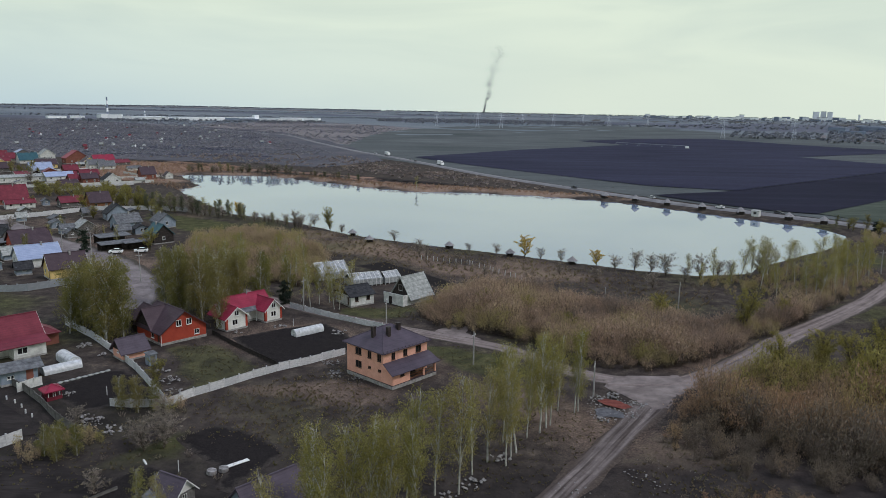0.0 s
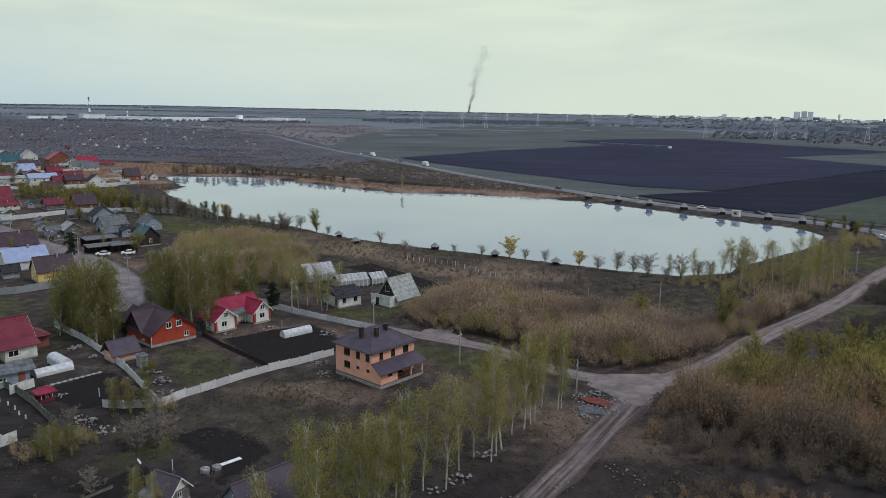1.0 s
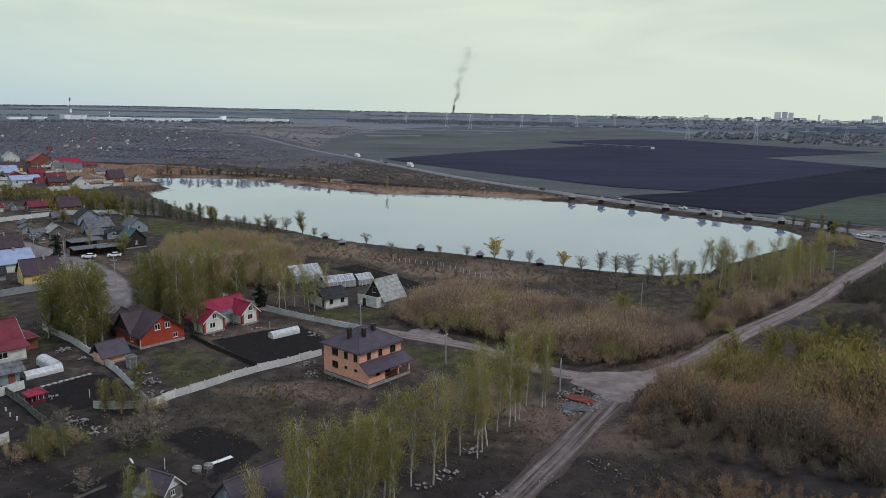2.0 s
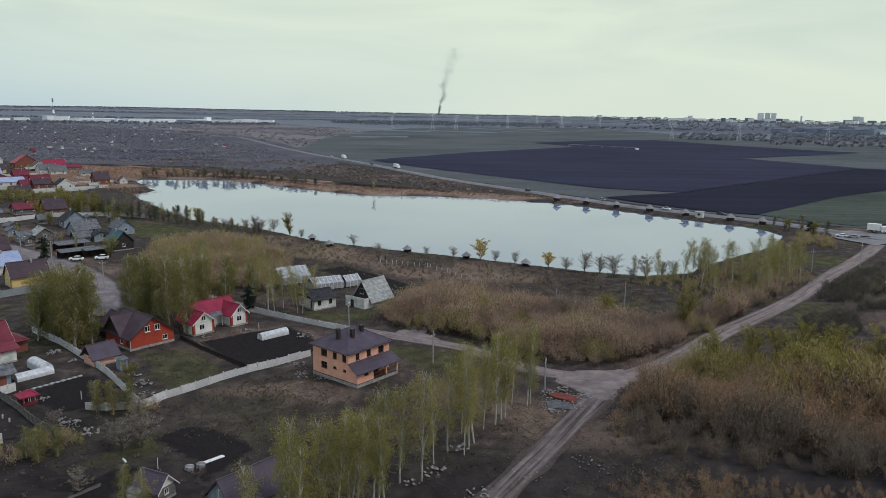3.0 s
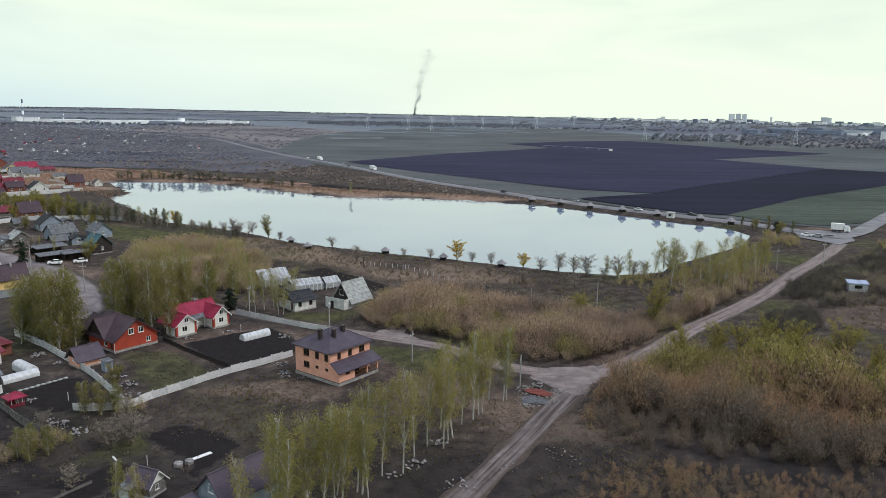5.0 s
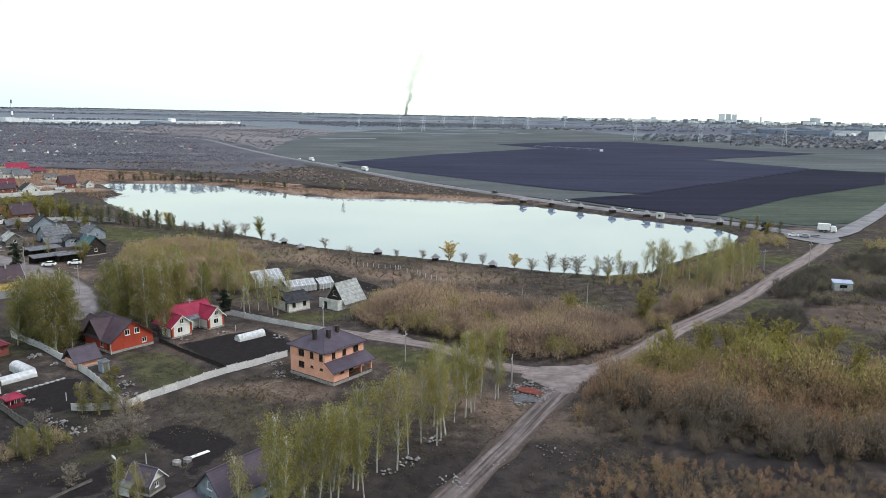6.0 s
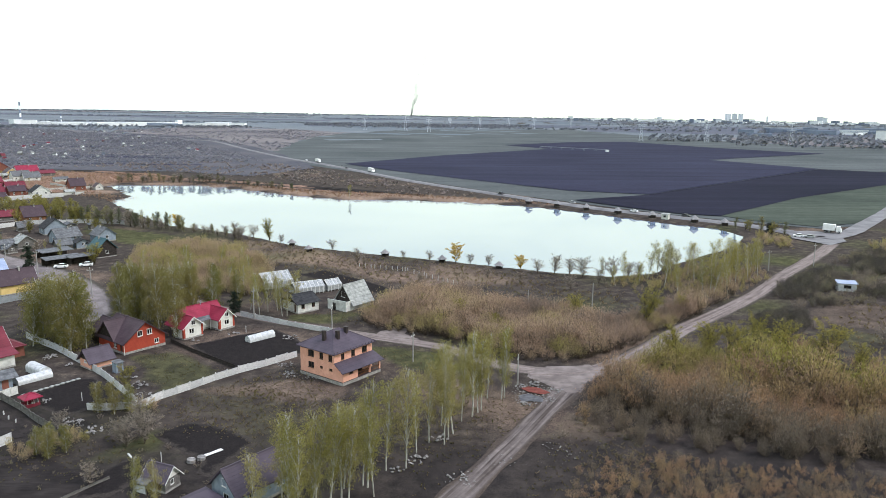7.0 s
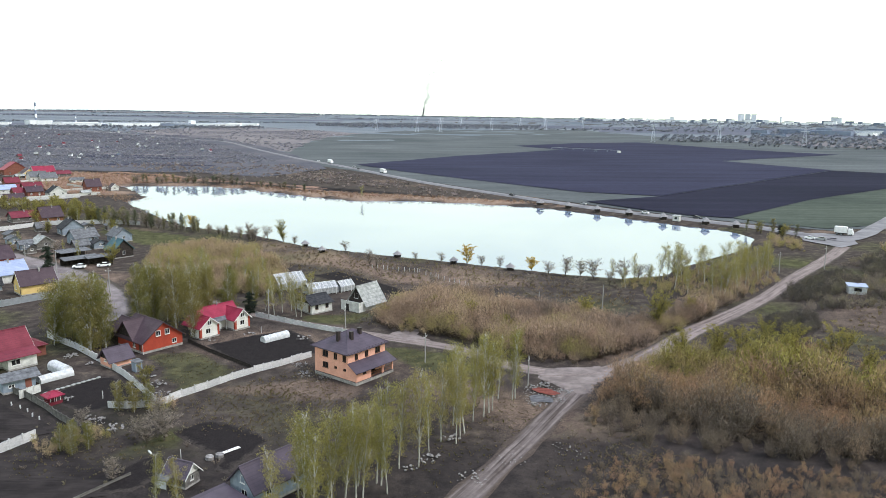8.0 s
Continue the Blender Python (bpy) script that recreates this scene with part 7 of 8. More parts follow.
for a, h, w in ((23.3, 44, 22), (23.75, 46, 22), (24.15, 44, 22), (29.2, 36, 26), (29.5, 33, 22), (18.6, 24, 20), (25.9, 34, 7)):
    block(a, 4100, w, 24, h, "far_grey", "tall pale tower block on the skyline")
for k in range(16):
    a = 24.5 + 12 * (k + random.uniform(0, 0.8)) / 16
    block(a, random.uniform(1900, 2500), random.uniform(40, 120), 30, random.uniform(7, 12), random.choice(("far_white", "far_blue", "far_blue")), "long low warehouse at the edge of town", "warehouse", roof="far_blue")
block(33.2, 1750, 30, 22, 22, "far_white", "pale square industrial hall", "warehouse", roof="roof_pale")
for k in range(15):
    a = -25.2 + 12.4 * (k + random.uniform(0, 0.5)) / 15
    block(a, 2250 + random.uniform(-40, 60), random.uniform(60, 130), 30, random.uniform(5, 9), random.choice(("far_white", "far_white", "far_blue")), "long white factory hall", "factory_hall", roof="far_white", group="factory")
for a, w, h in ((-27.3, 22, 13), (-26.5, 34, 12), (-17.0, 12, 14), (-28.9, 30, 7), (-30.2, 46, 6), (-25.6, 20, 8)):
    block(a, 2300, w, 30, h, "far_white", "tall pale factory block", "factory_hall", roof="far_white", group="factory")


def stack(a, d, h, r0, r1, label):
    x, y = polar(a, d)
    c = thing("factory_chimney", pose(x, y, gz(x, y) - 1), label, "chimney")
    n_ = 6
    for k in range(n_):
        z0, z1 = h * k / n_, h * (k + 1) / n_
        part("ring", tube(bmesh.new(), (0, 0, z0), (0, 0, z1), r0 + (r1 - r0) * k / n_, r0 + (r1 - r0) * (k + 1) / n_, 12), "far_white" if k % 2 == 0 else "far_blue", c)


stack(-27.0, 2300, 60, 2.9, 2.0, "tall dark and white banded factory chimney")
stack(-24.6, 2300, 28, 1.6, 1.2, "short pale factory chimney")


def pylon(a, d, h, label="grey lattice power pylon in the fields"):
    x, y = polar(a, d)
    p = thing("pylon", pose(x, y, gz(x, y), 0, 0, -a), label, "pylon", "pylons")
    w = h * 0.11
    legs = [(-w, -w), (w, -w), (w, w), (-w, w)]
    for x_, y_ in legs:
        part("leg", tube(bmesh.new(), (x_, y_, 0), (x_ * 0.12, y_ * 0.12, h), 0.42, 0.3, 4), "far_grey", p)
    bm = bmesh.new()
    for k in range(6):
        f0, f1 = 1 - 0.88 * k / 6, 1 - 0.88 * (k + 1) / 6
        for i in range(4):
            q0, q1 = legs[i], legs[(i + 1) % 4]
            tube(bm, (q0[0] * f0, q0[1] * f0, h * k / 6), (q1[0] * f1, q1[1] * f1, h * (k + 1) / 6), 0.13, 0.13, 3)
    part("lattice", bm, "far_grey", p)
    for z in (0.72, 0.84, 0.96):
        part("arm", boxes((-w * 1.9, w * 1.9, -0.25, 0.25, h * z, h * z + 0.5)), "far_grey", p)


for a, d, h in ((-0.4, 1900, 38), (1.4, 1900, 36), (5.3, 2100, 34), (9.4, 2200, 34), (12.2, 2200, 32), (17.4, 1500, 34), (22.0, 1500, 34), (27.6, 1420, 36), (-3.5, 2000, 30), (7.5, 2400, 30), (3.0, 2300, 28)):
    pylon(a, d, h)


# bark of the far belts, with the same blue haze mixed into its colour
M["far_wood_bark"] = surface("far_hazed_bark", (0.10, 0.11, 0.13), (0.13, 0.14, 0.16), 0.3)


def far_woods():
    """Tree belts along the skyline and hedges between the far fields."""
    r = np.random.default_rng(21)
    V, F, S, T, n_ = [], [], [], [], 0
    belts = [(-38, -8, 4300, 4600, 1500, 1.4, 2.2), (-12, 16, 4450, 4600, 620, 1.6, 2.8), (12, 40, 3500, 4300, 1100, 1.4, 2.6), (14, 40, 2300, 3400, 500, 1.2, 2.2), (-36, -8, 2560, 2640, 320, 1.0, 2.0), (-36, 0, 3250, 3330, 300, 1.2, 2.2), (-34, -6, 3850, 3950, 300, 1.2, 2.2),
             (-8, 9, 2320, 2640, 900, 1.2, 2.2), (-30, -12, 2060, 2210, 380, 1.0, 2.2),
             (18, 36, 1500, 1900, 420, 1.4, 2.6), (-6, 22, 2150, 2300, 260, 1.2, 2.4), (24, 40, 1350, 2300, 600, 1.3, 2.6)]
    for a0, a1, d0, d1, cnt, k0, k1 in belts:
        for _ in range(cnt):
            x, y = polar(r.uniform(a0, a1), r.uniform(d0, d1) if d1 - d0 > 400 else r.uniform(d0, d1))
            v, f, m = FARB[r.integers(len(FARB))]
            k = r.uniform(k0, k1)
            V.append(v * [k * 2.0, k * 2.0, k] + [x, y, gz(x, y)])
            F.append(f + n_)
            S.append(m)
            T.append(np.full(len(v), r.uniform()))
            n_ += len(v)
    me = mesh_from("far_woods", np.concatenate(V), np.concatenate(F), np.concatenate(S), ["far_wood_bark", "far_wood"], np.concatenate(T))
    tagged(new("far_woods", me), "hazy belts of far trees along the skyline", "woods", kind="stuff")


far_woods()


def dacha(x, y, s_, roof, wall):
    d = thing("dacha", pose(x, y, gz(x, y), 0, 0, random.uniform(0, 90)), "tiny far allotment cottage among bare bushes", "house", "allotment cottages")
    part("wall", boxes((0, 5 * s_, 0, 4.5 * s_, 0, 2.8 * s_)), wall, d)
    gable_roof(d, 5 * s_, 4.5 * s_, 2.8 * s_, 5.2 * s_, random.choice("uv"), roof, 0.3, gable_mat=wall)


for k in range(110):
    a, d_ = random.uniform(-35, -10), random.uniform(900, 1850)
    x, y = polar(a, d_)
    if x < -330 + (y - 1100) * -0.45:
        dacha(x, y, random.uniform(0.45, 0.85), random.choice(("roof_grey", "roof_pale", "roof_dark_red", "roof_pale")), random.choice(("far_white", "far_white", "grey_board", "far_blue")))


# ---- bottom houses and garden things ----
def grey_cottage():
    h = thing("shed", pose(-34.0, 87.6, gz(-34.0, 87.6), 0, 0, 65) @ Matrix.Scale(0.85, 4), "small grey garden house with a violet-grey roof and white gable", "shed")
    shell(h, 0, 3.4, 0, 4.4, 0, 2.2, "grey_board", ([(1.2, 2.0, 1.0, 1.9)], 1, 0, 1), "frame_white", 3)
    gable_roof(h, 3.4, 4.4, 2.2, 4.0, "v", "roof_violet", 0.45, gable_mat="white_siding")
    bm = bmesh.new()
    slab(bm, [(-1.6, 2.4, 1.7), (-0.4, 2.4, 2.1), (-0.4, 5.0, 2.1), (-1.6, 5.0, 1.7)], 0.08)
    part("lean_to_roof", bm, "roof_grey", h)
    for y_ in (2.6, 4.8):
        part("post", boxes((-1.5, -1.4, y_, y_ + 0.1, 0, 1.66)), "grey_board", h)
    part("lean_to_board", boxes((-1.45, -1.39, 2.7, 4.8, 0.1, 1.4)), "film", h)


def blue_cottage():
    h = thing("house", pose(-23.0, 82.0, gz(-23.0, 82.0), 0, 0, 50), "grey-blue sided house with violet-grey metal roof and white window", "house")
    shell(h, 0, 9.5, 0, 5.4, 0, 2.8, "blue_board", (2, 1, 1, [(2.2, 3.4, 1.0, 2.2)]), "frame_white", None)
    gable_roof(h, 9.5, 5.4, 2.8, 5.5, "u", "roof_violet", 0.45, gable_mat="blue_board")
    opening(h, (-0.02, 3.9), (-0.02, 1.3), (0.8, 1.8, 3.1, 4.2), "frame_white")
    g_ = thing("garage", pose(-26.4, 77.4, gz(-26.4, 77.4), 0, 0, 50), "low garage with a flat violet-grey roof", "garage")
    part("wall", boxes((0, 4.5, 0, 5.5, 0, 2.0)), "grey_board", g_)
    bm = bmesh.new()
    slab(bm, [(-0.4, -0.4, 2.1), (4.9, -0.4, 2.1), (4.9, 5.9, 2.5), (-0.4, 5.9, 2.5)], 0.12)
    part("roof", bm, "roof_violet", g_)
    part("gate", boxes((0.8, 3.6, -0.06, -0.003, 0, 1.85)), "dark_board", g_)


def gazebo():
    x, y = -67.6, 117.9
    g_ = thing("gazebo", pose(x, y, gz(x, y), 0, 0, 50) @ Matrix.Scale(0.78, 4), "little garden gazebo with red roof and white window frames", "gazebo")
    for x_ in (0.1, 2.9):
        for y_ in (0.1, 2.7):
            part("post", boxes((x_ - 0.07, x_ + 0.07, y_ - 0.07, y_ + 0.07, 0, 2.0)), "roof_dark_red", g_)
    part("low_wall", boxes((0, 3, 0.0, 0.06, 0.0, 0.8), (0, 3, 2.74, 2.8, 0, 0.8), (0, 0.06, 0.07, 2.73, 0, 0.8)), "roof_dark_red", g_)
    for a in (0.3, 1.6):
        part("window_frame", boxes((a, a + 0.08, -0.04, 0.04, 0.8, 1.9), (a + 0.9, a + 0.98, -0.04, 0.04, 0.8, 1.9), (a + 0.08, a + 0.9, -0.04, 0.04, 1.82, 1.9)), "frame_white", g_)
    hip_roof(g_, 0, 3.0, 0, 2.8, 2.1, 3.1, "roof_red", 0.5)


def grey_barn():
    x, y = -78.6, 123.2
    b = thing("shed", pose(x, y, gz(x, y), 0, 0, 45), "grey-blue garden barn with rusty door and slate lean roof", "shed")
    shell(b, 0, 5.6, 0, 4.0, 0, 2.4, "blue_board", ([(0.9, 2.0, 1.1, 1.7)], 0, 0, 0), "frame_white", None)
    part("door", boxes((3.8, 4.9, -0.05, -0.003, 0.2, 2.2)), "red_brick", b)
    bm = bmesh.new()
    slab(bm, [(-0.4, -0.6, 2.45), (6.6, -0.6, 2.45), (6.6, 2.2, 3.5), (-0.4, 2.2, 3.5)], 0.1)
    slab(bm, [(-0.4, 4.4, 2.45), (6.6, 4.4, 2.45), (6.6, 2.2, 3.5), (-0.4, 2.2, 3.5)], 0.1)
    part("roof", bm, "roof_grey", b)


def privy():
    x, y = -58.9, 135.4
    b = thing("privy", pose(x, y, gz(x, y), 0, 0, GRID), "narrow grey-blue wooden garden privy", "shed")
    part("wall", boxes((0, 1.5, 0, 1.5, 0, 2.0)), "blue_board", b)
    bm = bmesh.new()
    slab(bm, [(-0.2, -0.2, 2.1), (1.7, -0.2, 2.1), (1.7, 1.7, 2.3), (-0.2, 1.7, 2.3)], 0.08)
    part("roof", bm, "roof_grey", b)
    part("door", boxes((0.3, 1.2, -0.05, -0.003, 0.1, 1.85)), "grey_board", b)


def carport(x, y, rot, lx, ly, z, roof, label):
    c = thing("carport", pose(x, y, gz(x, y), 0, 0, rot), label, "carport")
    bm = bmesh.new()
    slab(bm, [(0, 0, z), (lx, 0, z), (lx, ly, z + 0.5), (0, ly, z + 0.5)], 0.12)
    part("roof", bm, roof, c)
    k = 0.2
    while k < lx:
        for y_ in (0.2, ly - 0.3):
            part("post", boxes((k, k + 0.12, y_, y_ + 0.12, 0, z - 0.1)), "dark_board", c)
        k += 2.2
    part("back_wall", boxes((0.35, lx - 0.1, ly - 0.16, ly - 0.06, 0, z)), "dark_board", c)


grey_cottage()
blue_cottage()
gazebo()
grey_barn()
privy()
carport(-121, 237.5, 45, 12, 4.5, 2.4, "roof_grey", "long dark carport with a flat pale roof by the street")
carport(-114.5, 240.5, 45, 9, 3.5, 2.6, "roof_grey", "open shelter with grey roof beside the teal house")
carport(-128, 250, 48, 11, 6, 2.6, "roof_grey", "grey roofed yard shelter")
polytunnel(-76.6, 138.0, -40, 6.0, 2.3, 1.8, "arched polycarbonate greenhouse with white end frame", 0.9)
polytunnel(-75.4, 129.6, 50, 6.4, 2.2, 1.3, "low long polycarbonate greenhouse with clear sides", 0.4)


def bag_row():
    """Weeds and stones held down by a row of pale bags along the bed."""
    me = []
    for k in range(3):
        bm = bmesh.new()
        bmesh.ops.create_icosphere(bm, subdivisions=2, radius=0.5)
        for v in bm.verts:
            v.co = Vector((v.co.x * 1.3, v.co.y * 0.8, max(-0.1, v.co.z * 0.6))) * (1 + 0.18 * noise.noise(v.co * 2.3 + Vector((k * 7, 0, 0))))
        me.append(finish(bm, "bag", "roof_pale", True))
    a, b = Vector((-71.2, 124.0)), Vector((-65.0, 132.2))
    for k in range(11):
        p = a.lerp(b, k / 10)
        ob = new("bag", me[k % 3])
        ob.matrix_basis = pose(p.x, p.y, gz(p.x, p.y) + 0.18, 0, 0, 52 + random.uniform(-12, 12)) @ Matrix.Diagonal((0.85, 0.8, random.uniform(0.6, 0.9), 1))
        tagged(ob, "pale stuffed plastic bag lying along the bed", "bag", "row of bags on the bed")


bag_row()

STONES = []
for k in range(5):
    bm = bmesh.new()
    bmesh.ops.create_icosphere(bm, subdivisions=1, radius=0.5)
    for v in bm.verts:
        v.co = Vector((v.co.x * (1.3 if k % 2 else 1.0), v.co.y, v.co.z * (0.5 + 0.1 * k))) * (1 + 0.45 * noise.noise(v.co * 2.7 + Vector((k * 11, 3, 0))))
    STONES.append(finish(bm, "stone", "rubble"))
SLABS = [finish(boxes((-0.5, 0.5, -0.3 - 0.08 * k, 0.3, -0.09, 0.09)), "slab", "rubble") for k in range(3)]


def rubble_pile(x, y, r, count, size, label, slabs=0.55, group="rubble heaps"):
    t = thing("rubble_heap", pose(x, y, gz(x, y)), label, "rubble", group)
    for k in range(count):
        a, d = random.uniform(0, 6.283), r * random.uniform(0, 1) ** 0.6
        ob = new("stone", random.choice(SLABS if random.random() < slabs else STONES))
        ob.parent = t
        s_ = size * random.uniform(0.45, 1.3)
        dx, dy = math.cos(a) * d, math.sin(a) * d
        ob.matrix_basis = pose(dx, dy, gz(x + dx, y + dy) - gz(x, y) + s_ * 0.15 + 0.08 + max(0, 0.35 * size * (1 - d / r)), random.uniform(-25, 25), random.uniform(-25, 25), random.uniform(0, 360)) @ Matrix.Diagonal((s_, s_, s_, 1))


for x, y, r, c, s_, lab in [
        (24.6, 119.6, 1.6, 26, 0.34, "pale rubble heap beside the gravel"), (26.6, 124.0, 1.6, 30, 0.38, "broken pale stones round the red chips"), (23.4, 127.8, 1.5, 14, 0.60, "white concrete slabs by the pole"),
        (20.4, 126.6, 1.2, 16, 0.38, "stones at the foot of the pole"), (19.8, 117.6, 1.2, 18, 0.38, "small rubble heap at the track"),
        (4.0, 103.8, 1.4, 14, 0.52, "concrete lumps at the foot of birches"), (0.6, 96.6, 1.8, 18, 0.45, "pale stones in the old leaves"), (-2.5, 93.6, 1.3, 10, 0.52, "concrete lumps under the birches"),
        (6.6, 90.2, 2.6, 26, 0.34, "pale broken stones on the track's verge"), (13, 96, 2.4, 18, 0.26, "scattered stones by the track"), (21, 100, 2.6, 14, 0.26, "scattered white litter stones"),
        (24.2, 97.5, 1.6, 8, 0.26, "few white stones in the grass"), (-24.6, 133.6, 2.2, 30, 0.41, "building rubble beside the orange house"), (-20.5, 131.2, 2.0, 16, 0.34, "broken blocks along the orange house wall"),
        (-26.6, 139.5, 2.2, 20, 0.45, "heap of boards and blocks by the fence"), (-56.6, 110.8, 2.2, 34, 0.41, "large heap of concrete lumps"), (-52.6, 108.4, 2.0, 22, 0.45, "low heap of broken concrete"), (-58.4, 112.6, 1.5, 12, 0.52, "pale slabs piled in weeds"),
        (-52.4, 128.6, 2.0, 20, 0.52, "pile of boards and slabs in the garden"), (-55.4, 132.8, 1.2, 8, 0.68, "white boxes and boards by the privy"), (-49.8, 124.4, 1.4, 12, 0.45, "stones at the fence corner"), (-76.4, 145.4, 1.8, 16, 0.60, "white debris by the fence"),
        (-70.6, 140.6, 1.4, 8, 0.45, "odd blocks by the slab fence"), (-42.0, 162.0, 1.4, 12, 0.45, "white blocks by the bungalow"), (-49.4, 156.8, 1.2, 10, 0.38, "pale stones by the white wing"), (-28.6, 158.6, 2.0, 18, 0.45, "pale boards at the garden's end"),
        (-12.0, 146.4, 1.8, 12, 0.38, "stones behind the orange house"), (-66.0, 120.8, 1.4, 14, 0.38, "garden stones beside the gazebo"), (-121, 190, 2.6, 20, 0.60, "junk and boards in the yard")]:
    rubble_pile(x, y, r, c, s_, lab)

drape("chip_patch", [(20.4, 125.6), (21.3, 123.7), (24.2, 122.0), (25.6, 122.9), (23.8, 125.4), (21.9, 126.3)], "clay", 0.18, 0.8, "spread of red brick chips at the road fork", "gravel", "", 0.3, 0.5)
drape("gravel_patch", [(19.3, 121.8), (21.2, 122.8), (23.6, 120.8), (23.4, 118.6), (19.4, 118.8)], "gravel", 0.15, 0.8, "grey gravel spread below the brick chips", "gravel", "", 0.2, 0.7)
drape("tilled_plot", [(-80, 121), (-75.5, 117.6), (-67.5, 112), (-62, 106.5), (-66, 103.5), (-76, 104)], "tilled", 0.12, 2, "brown tilled rows behind the wire fence", "garden bed", "structure", 0.2, 2)
drape("tilled_plot", [(-72, 98), (-64, 99), (-57, 100), (-48, 94), (-44, 86), (-56, 82), (-72, 88)], "tilled", 0.10, 2, "greyish dug ground by the meadow", "garden bed", "structure", 0.5, 2)
drape("soil_bed", [(-47, 92.5), (-42.5, 98.6), (-39.6, 97.6), (-38.8, 92.2), (-41.2, 87), (-46, 86)], "soil", 0.11, 0.9, "black dug bed beside the garden house", "garden bed", "structure", 0.3, 0.9, 0.08)
fence([(-74, 92.5), (-66.3, 98.6), (-63.2, 104.6)], 1.6, 2.6, "pale slab fence beside tilled rows", "concrete_fence")
fence([(-74.7, 121.5), (-72.8, 125.3)], 1.5, 1.6, "short white slab wall beside the gazebo", "slab_wall", panel_mat="white_plaster")
fence([(-48.4, 84.2), (-44.6, 90.0), (-43.2, 92)], 0.5, 2.0, "low board edging of the dark bed", "board_fence", panel_mat="grey_board", post=False)


def well_ring(x, y):
    bm = bmesh.new()
    bmesh.ops.create_cone(bm, cap_ends=True, segments=16, radius1=0.65, radius2=0.62, depth=0.5)
    ob = new("well_ring", finish(bm, "well_ring", "rubble"))
    ob.matrix_basis = pose(x, y, gz(x, y) + 0.3, 0, 6, 0)
    tagged(ob, "grey concrete well ring on dark soil", "well ring", "well rings")


well_ring(-33.2, 96.8)
well_ring(-31.9, 97.6)
ob = new("board", finish(boxes((0, 3.3, -0.35, 0.35, 0.16, 0.24)), "board", "frame_white"))
ob.matrix_basis = pose(-31.9, 98.3, gz(-31.9, 98.3), 0, 0, 46)
tagged(ob, "long white board lying on dark soil", "board")


def small_boat(x, y):
    bm = bmesh.new()
    bmesh.ops.create_uvsphere(bm, u_segments=12, v_segments=8, radius=1)
    for v in bm.verts:
        v.co = Vector((v.co.x * 1.3, v.co.y * 0.38, max(-0.05, v.co.z * 0.4)))
    ob_ = new("boat", finish(bm, "boat", "frame_white", True))
    ob_.matrix_basis = pose(x, y, gz(x, y) + 0.08, 0, 0, -52) @ Matrix.Diagonal((0.75, 0.42, 0.5, 1))
    tagged(ob_, "small white upturned boat in the grass", "boat")


small_boat(-43.0, 99.0)


def post_row(a, b, count, h, label):
    a, b = Vector(a), Vector(b)
    for k in range(count):
        p = a.lerp(b, k / (count - 1))
        x, y = p.x + random.uniform(-0.4, 0.4), p.y + random.uniform(-0.4, 0.4)
        ob_ = new("fence_post", POST_MESH)
        ob_.matrix_basis = pose(x, y, gz(x, y) - 0.2, random.uniform(-4, 4), random.uniform(-4, 4), 0) @ Matrix.Diagonal((1, 1, h, 1))
        tagged(ob_, label, "post", "old fence posts")


POST_MESH = finish(boxes((-0.09, 0.09, -0.09, 0.09, 0, 1.0)), "fence_post", "concrete")
post_row((-18, 238.4), (-3, 231.8), 9, 1.6, "pale old fence post on the shore slope")
post_row((-2.6, 231.5), (15, 208.5), 13, 1.7, "pale old fence post in the old meadow")
post_row((-74.3, 118.2), (-66.4, 112.4), 5, 0.85, "white post along the tilled rows")
for x, y in ((-59.6, 121.4), (-36.2, 155.2), (-39.4, 162.8), (-37.6, 97.0)):
    ob_ = new("garden_post", POST_MESH)
    ob_.matrix_basis = pose(x, y, gz(x, y) - 0.1, 0, 0, 20) @ Matrix.Diagonal((0.6, 0.6, 1.7, 1))
    tagged(ob_, "thin pale garden post", "post", "garden posts")


# ---- vehicles ----
def loft(rows_):
    """A body from outlines (y, z) at stations along x."""
    bm = bmesh.new()
    ring = [[bm.verts.new((x, y, z)) for y, z in outline] for x, outline in rows_]
    for a, b in zip(ring, ring[1:]):
        for i in range(len(a)):
            j = (i + 1) % len(a)
            bm.faces.new((a[i], a[j], b[j], b[i]))
    bm.faces.new(ring[0][::-1])
    bm.faces.new(ring[-1])
    return bm


def wheels(v, xs, y, r):
    for x_ in xs:
        for s_ in (-1, 1):
            w = part("wheel", tube(bmesh.new(), (x_, s_ * (y - 0.12), r), (x_, s_ * (y + 0.1), r), r, r, 14), "rubber", v)
            part("rim", tube(bmesh.new(), (x_, s_ * (y + 0.1), r), (x_, s_ * (y + 0.12), r), r * 0.55, r * 0.55, 10), "steel_grey", w)


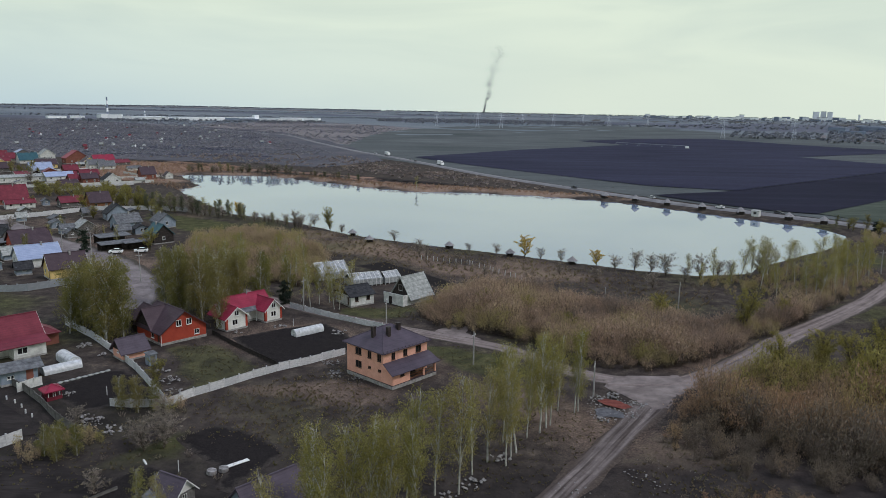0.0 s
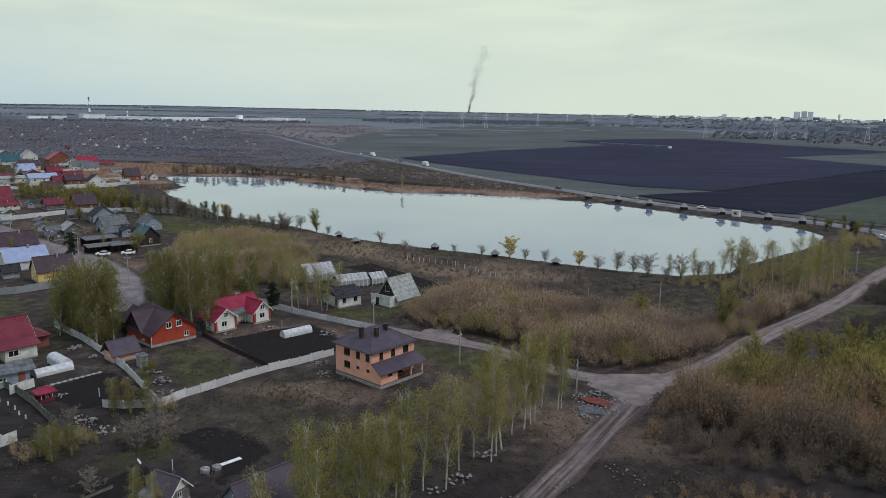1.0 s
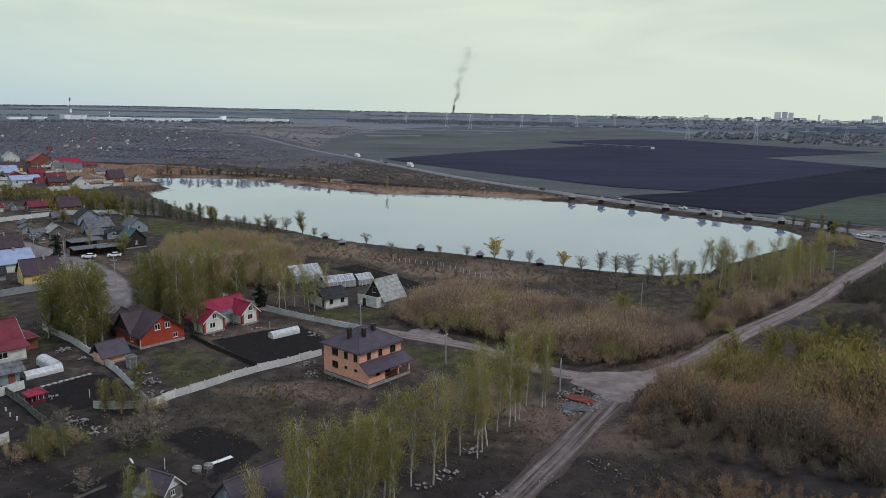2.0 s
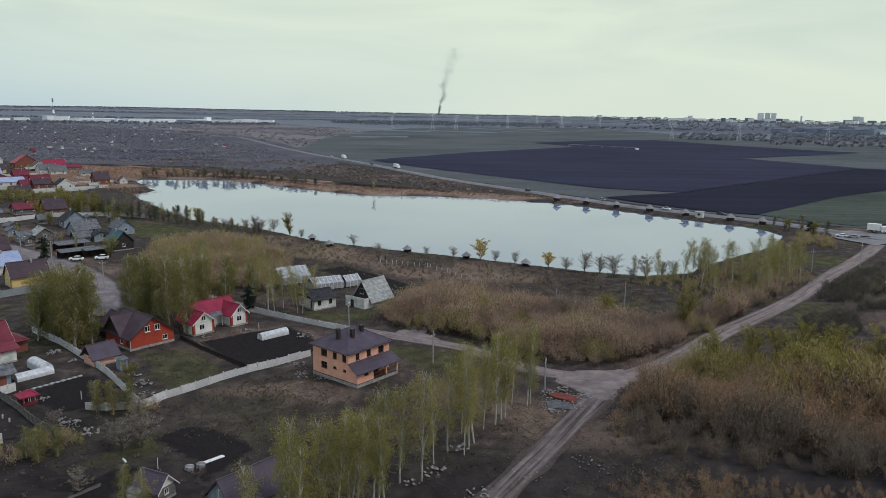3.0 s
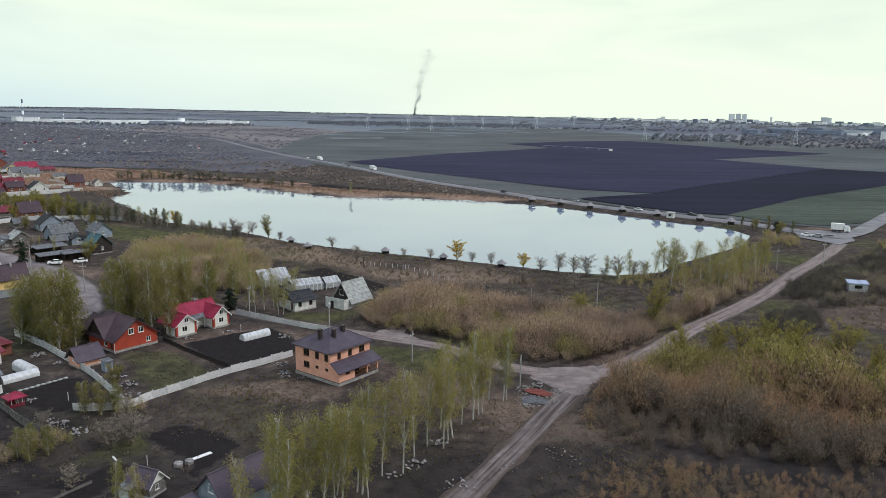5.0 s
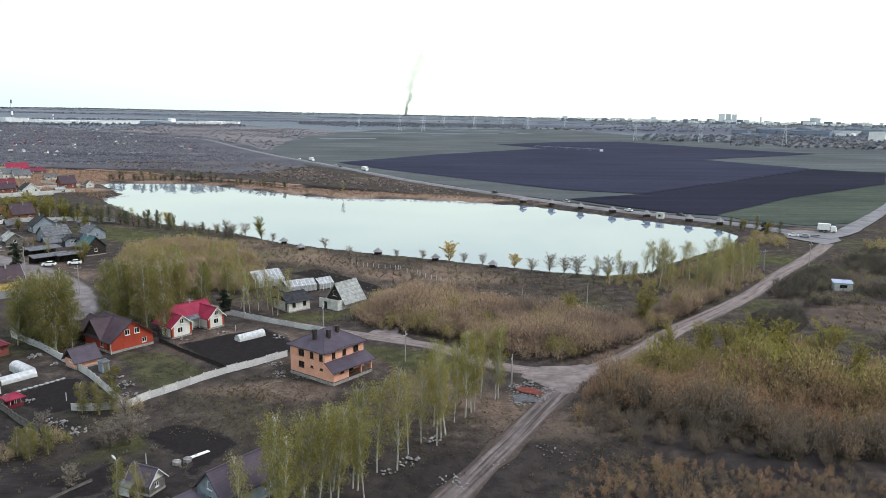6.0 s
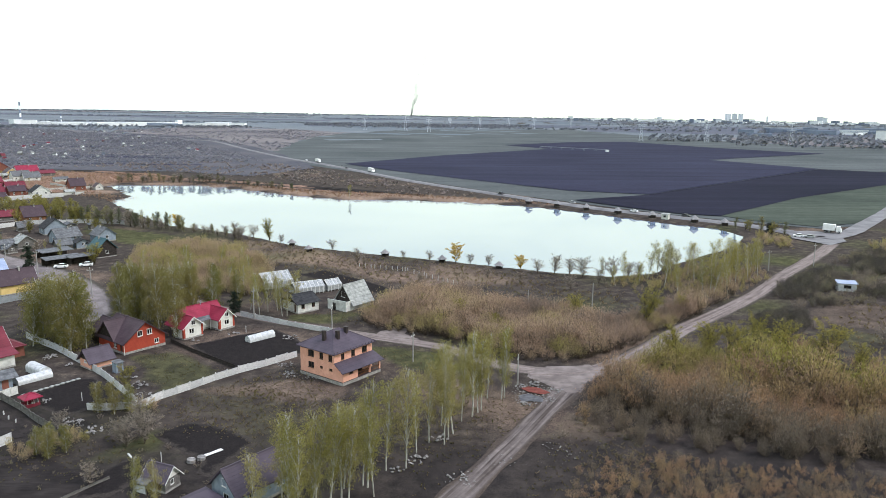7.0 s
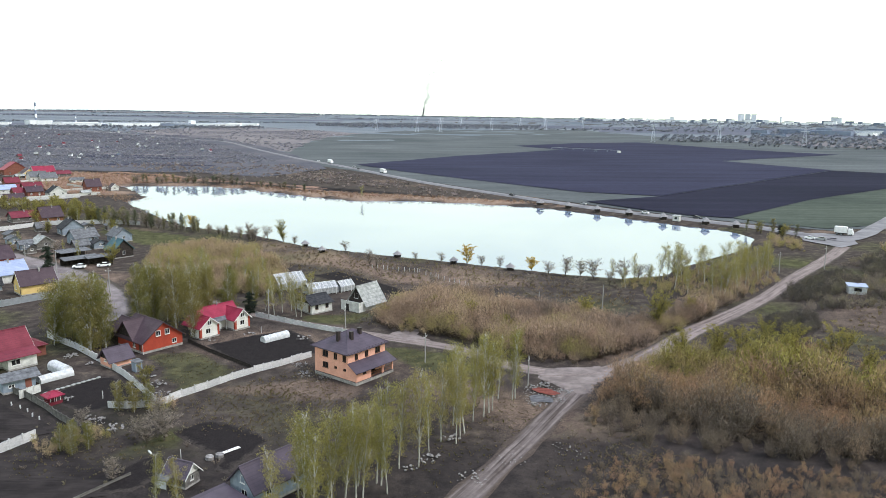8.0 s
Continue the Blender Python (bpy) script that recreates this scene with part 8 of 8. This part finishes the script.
def car(x, y, z, rot, paint, label):
    v = thing("car", pose(x, y, z, 0, 0, rot), label, "car", "cars")
    o = lambda w, z0, z1: [(-w, z0), (w, z0), (w * 1.02, (z0 + z1) / 2), (w * 0.93, z1), (-w * 0.93, z1), (-w * 1.02, (z0 + z1) / 2)]
    part("body", loft([(-2.1, o(0.75, 0.4, 0.75)), (-2.0, o(0.82, 0.25, 0.9)), (-0.9, o(0.85, 0.22, 0.95)), (1.4, o(0.85, 0.22, 0.98)), (2.0, o(0.82, 0.25, 0.92)), (2.1, o(0.75, 0.4, 0.75))]), paint, v)
    part("cabin_glass", loft([(-1.15, o(0.72, 0.93, 0.96)), (-0.45, o(0.66, 0.93, 1.40)), (1.0, o(0.66, 0.95, 1.42)), (1.75, o(0.70, 0.95, 0.99))]), "pane", v)
    part("roof", loft([(-0.5, o(0.62, 1.38, 1.43)), (0.2, o(0.64, 1.39, 1.47)), (1.05, o(0.62, 1.39, 1.44))]), paint, v)
    wheels(v, (-1.3, 1.3), 0.78, 0.32)
    for s_ in (-0.55, 0.55):
        part("headlight", boxes((-2.13, -2.06, s_ - 0.16, s_ + 0.16, 0.6, 0.74)), "frame_white", v)


def truck(x, y, z, rot, label, ln=11.0):
    v = thing("truck", pose(x, y, z, 0, 0, rot), label, "truck", "trucks")
    part("trailer", boxes((-ln, 0, -1.25, 1.25, 1.1, 3.8)), "white_paint", v)
    part("chassis", boxes((-ln + 0.3, 2.4, -0.5, 0.5, 0.75, 1.09)), "rubber", v)
    o = lambda w, z0, z1: [(-w, z0), (w, z0), (w, z1), (-w, z1)]
    c = part("cab", loft([(0.35, o(1.2, 0.6, 3.0)), (1.9, o(1.2, 0.6, 3.0)), (2.4, o(1.15, 0.6, 1.8)), (2.5, o(1.1, 0.6, 1.4))]), "white_paint", v)
    part("windscreen", boxes((2.0, 2.12, -1.0, 1.0, 1.95, 2.8)), "pane", c)
    wheels(v, (-ln + 1.2, -ln + 2.5, -2.0, 1.6), 1.1, 0.5)


truck(188.5, 310.5, gz(186, 312) + 0.45, -38, "white box truck on the lay-by road", 5.0)
car(166.5, 300.5, gz(166.5, 300.5) + 0.37, -30, "white_paint", "white car parked on the lay-by")
car(170.0, 298.0, gz(170, 298) + 0.37, -30, "grey_paint", "silver car parked on the lay-by")
car(-108.7, 239.3, gz(-108.7, 239.3) + 0.2, 20, "white_paint", "white car parked on the village street")
car(-115.7, 236.6, gz(-115.7, 236.6) + 0.2, 12, "white_paint", "white hatchback beside the carport")
for k, (i, f, paint) in enumerate(((5, 0.42, "white_paint"), (6, 0.25, "dark_paint"), (6, 0.12, "grey_paint"), (8, 0.3, "dark_paint"), (9, 0.5, "grey_paint"), (10, 0.7, "white_paint"), (11, 0.6, "dark_paint"))):
    a, b = Vector(HIGHWAY[i]), Vector(HIGHWAY[i + 1])
    p = a.lerp(b, f)
    d = (b - a).normalized()
    side = Vector((d.y, -d.x)) * (1.9 if k % 2 else -1.9)
    p += side
    car(p.x, p.y, gz(p.x, p.y) + 0.9, math.degrees(math.atan2(d.y, d.x)) + (0 if k % 2 else 180), paint, {"white_paint": "white car on the highway", "grey_paint": "silver car on the highway", "dark_paint": "dark car on the highway"}[paint])
for i, f in ((5, 0.7), (6, 0.55)):
    a, b = Vector(HIGHWAY[i]), Vector(HIGHWAY[i + 1])
    p, d = a.lerp(b, f), (b - a).normalized()
    p += Vector((d.y, -d.x)) * -1.9
    truck(p.x, p.y, gz(p.x, p.y) + 0.9, math.degrees(math.atan2(d.y, d.x)), "white truck driving on the highway", 7.5)


def kiosk(x, y, rot, w, d, h, label, wall="white_plaster", roof="roof_pale"):
    k = thing("kiosk", pose(x, y, gz(x, y), 0, 0, rot), label, "kiosk")
    part("wall", boxes((0, w, 0, d, 0, h)), wall, k)
    bm = bmesh.new()
    slab(bm, [(-0.3, -0.3, h + 0.05), (w + 0.3, -0.3, h + 0.05), (w + 0.3, d + 0.3, h + 0.4), (-0.3, d + 0.3, h + 0.4)], 0.1)
    part("roof", bm, roof, k)
    part("window", boxes((w * 0.3, w * 0.7, -0.05, -0.003, h * 0.4, h * 0.8)), "pane", k)


utility_pole(-19.6, 166.5, 5.4, "thin lamp pole on the lane", True)
kiosk(125.5, 356.5, -40, 3.4, 2.6, 2.6, "small white kiosk on the far shore")
kiosk(127.2, 203.0, -18, 5.0, 3.5, 2.4, "white metal container half hidden by bushes", "film", "roof_blue")
car(176, 252, gz(176, 252) + 0.1, 10, "white_paint", "white car standing among the bushes")


def irrigation_boom():
    a, b = (197, 1118), (276, 1030)
    t = thing("irrigation_boom", pose(a[0], a[1], gz(*a)), "long wheeled irrigation boom on the black field", "farm machine")
    d = Vector((b[0] - a[0], b[1] - a[1], gz(*b) - gz(*a)))
    part("pipe", tube(bmesh.new(), (0, 0, 3.4), tuple(d + Vector((0, 0, 3.4))), 0.25, 0.25, 6), "steel_grey", t)
    for k in range(7):
        p = d * (k / 6)
        part("leg", tube(bmesh.new(), (p.x - 1.6, p.y, p.z), (p.x, p.y, p.z + 3.4), 0.16, 0.12, 4), "steel_grey", t)
        part("leg", tube(bmesh.new(), (p.x + 1.6, p.y, p.z), (p.x, p.y, p.z + 3.4), 0.16, 0.12, 4), "steel_grey", t)
    part("pump_box", boxes((d.x - 2, d.x + 2, d.y - 2, d.y + 2, d.z + 0.2, d.z + 3.0)), "white_paint", t)


irrigation_boom()


# ---- smoke over the horizon ----
M["smoke"] = foliage("grey_smoke_flakes", ((0.0, (0.12, 0.13, 0.15)), (0.25, (0.22, 0.24, 0.26)), (0.6, (0.36, 0.39, 0.41)), (1.0, (0.46, 0.49, 0.50))), 0.5, 0.2, alike=True)


def smoke_plume(x, y, height, lean, label):
    """Fine soot flakes, dense at the fire and thinning as they drift."""
    r = np.random.default_rng(5)
    n_ = 9500
    f = r.uniform(0, 1, n_) ** 1.25
    w = 4.0 + 44 * f ** 1.1
    curl = 9 * np.sin(f * 9.0) * f ** 0.4 + 5 * np.sin(f * 23.0 + 1.0)
    puff = 0.55 * np.sin(f * 31.0) + 0.45 * np.sin(f * 57.0 + 2.0)
    keep = r.uniform(0, 1, n_) < 0.62 + 0.38 * puff
    p = np.stack([lean * f ** 0.85 + curl + r.normal(0, 0.5, n_) * w * (1 + 0.35 * puff), r.normal(0, 0.5, n_) * w, height * f + r.normal(0, 3, n_) * f], -1)
    p, f = p[keep], f[keep]
    p[:, 2] = np.maximum(p[:, 2], 0.5)
    s = Soup()
    leaves(s, p, 1.9, 0, 0.0, r, 0.45)
    v, t, m = s.arrays()
    ob = new("smoke_plume", mesh_from("smoke_plume", v, t, m, ["smoke"], np.repeat(np.clip(f * 1.1 + r.normal(0, 0.05, len(f)), 0.0, 0.98), 3)))
    ob.matrix_basis = pose(x, y, gz(x, y))
    tagged(ob, label, "smoke", kind="stuff")


smoke_plume(-6, 4480, 385, 92, "grey smoke plume rising and thinning above the horizon")
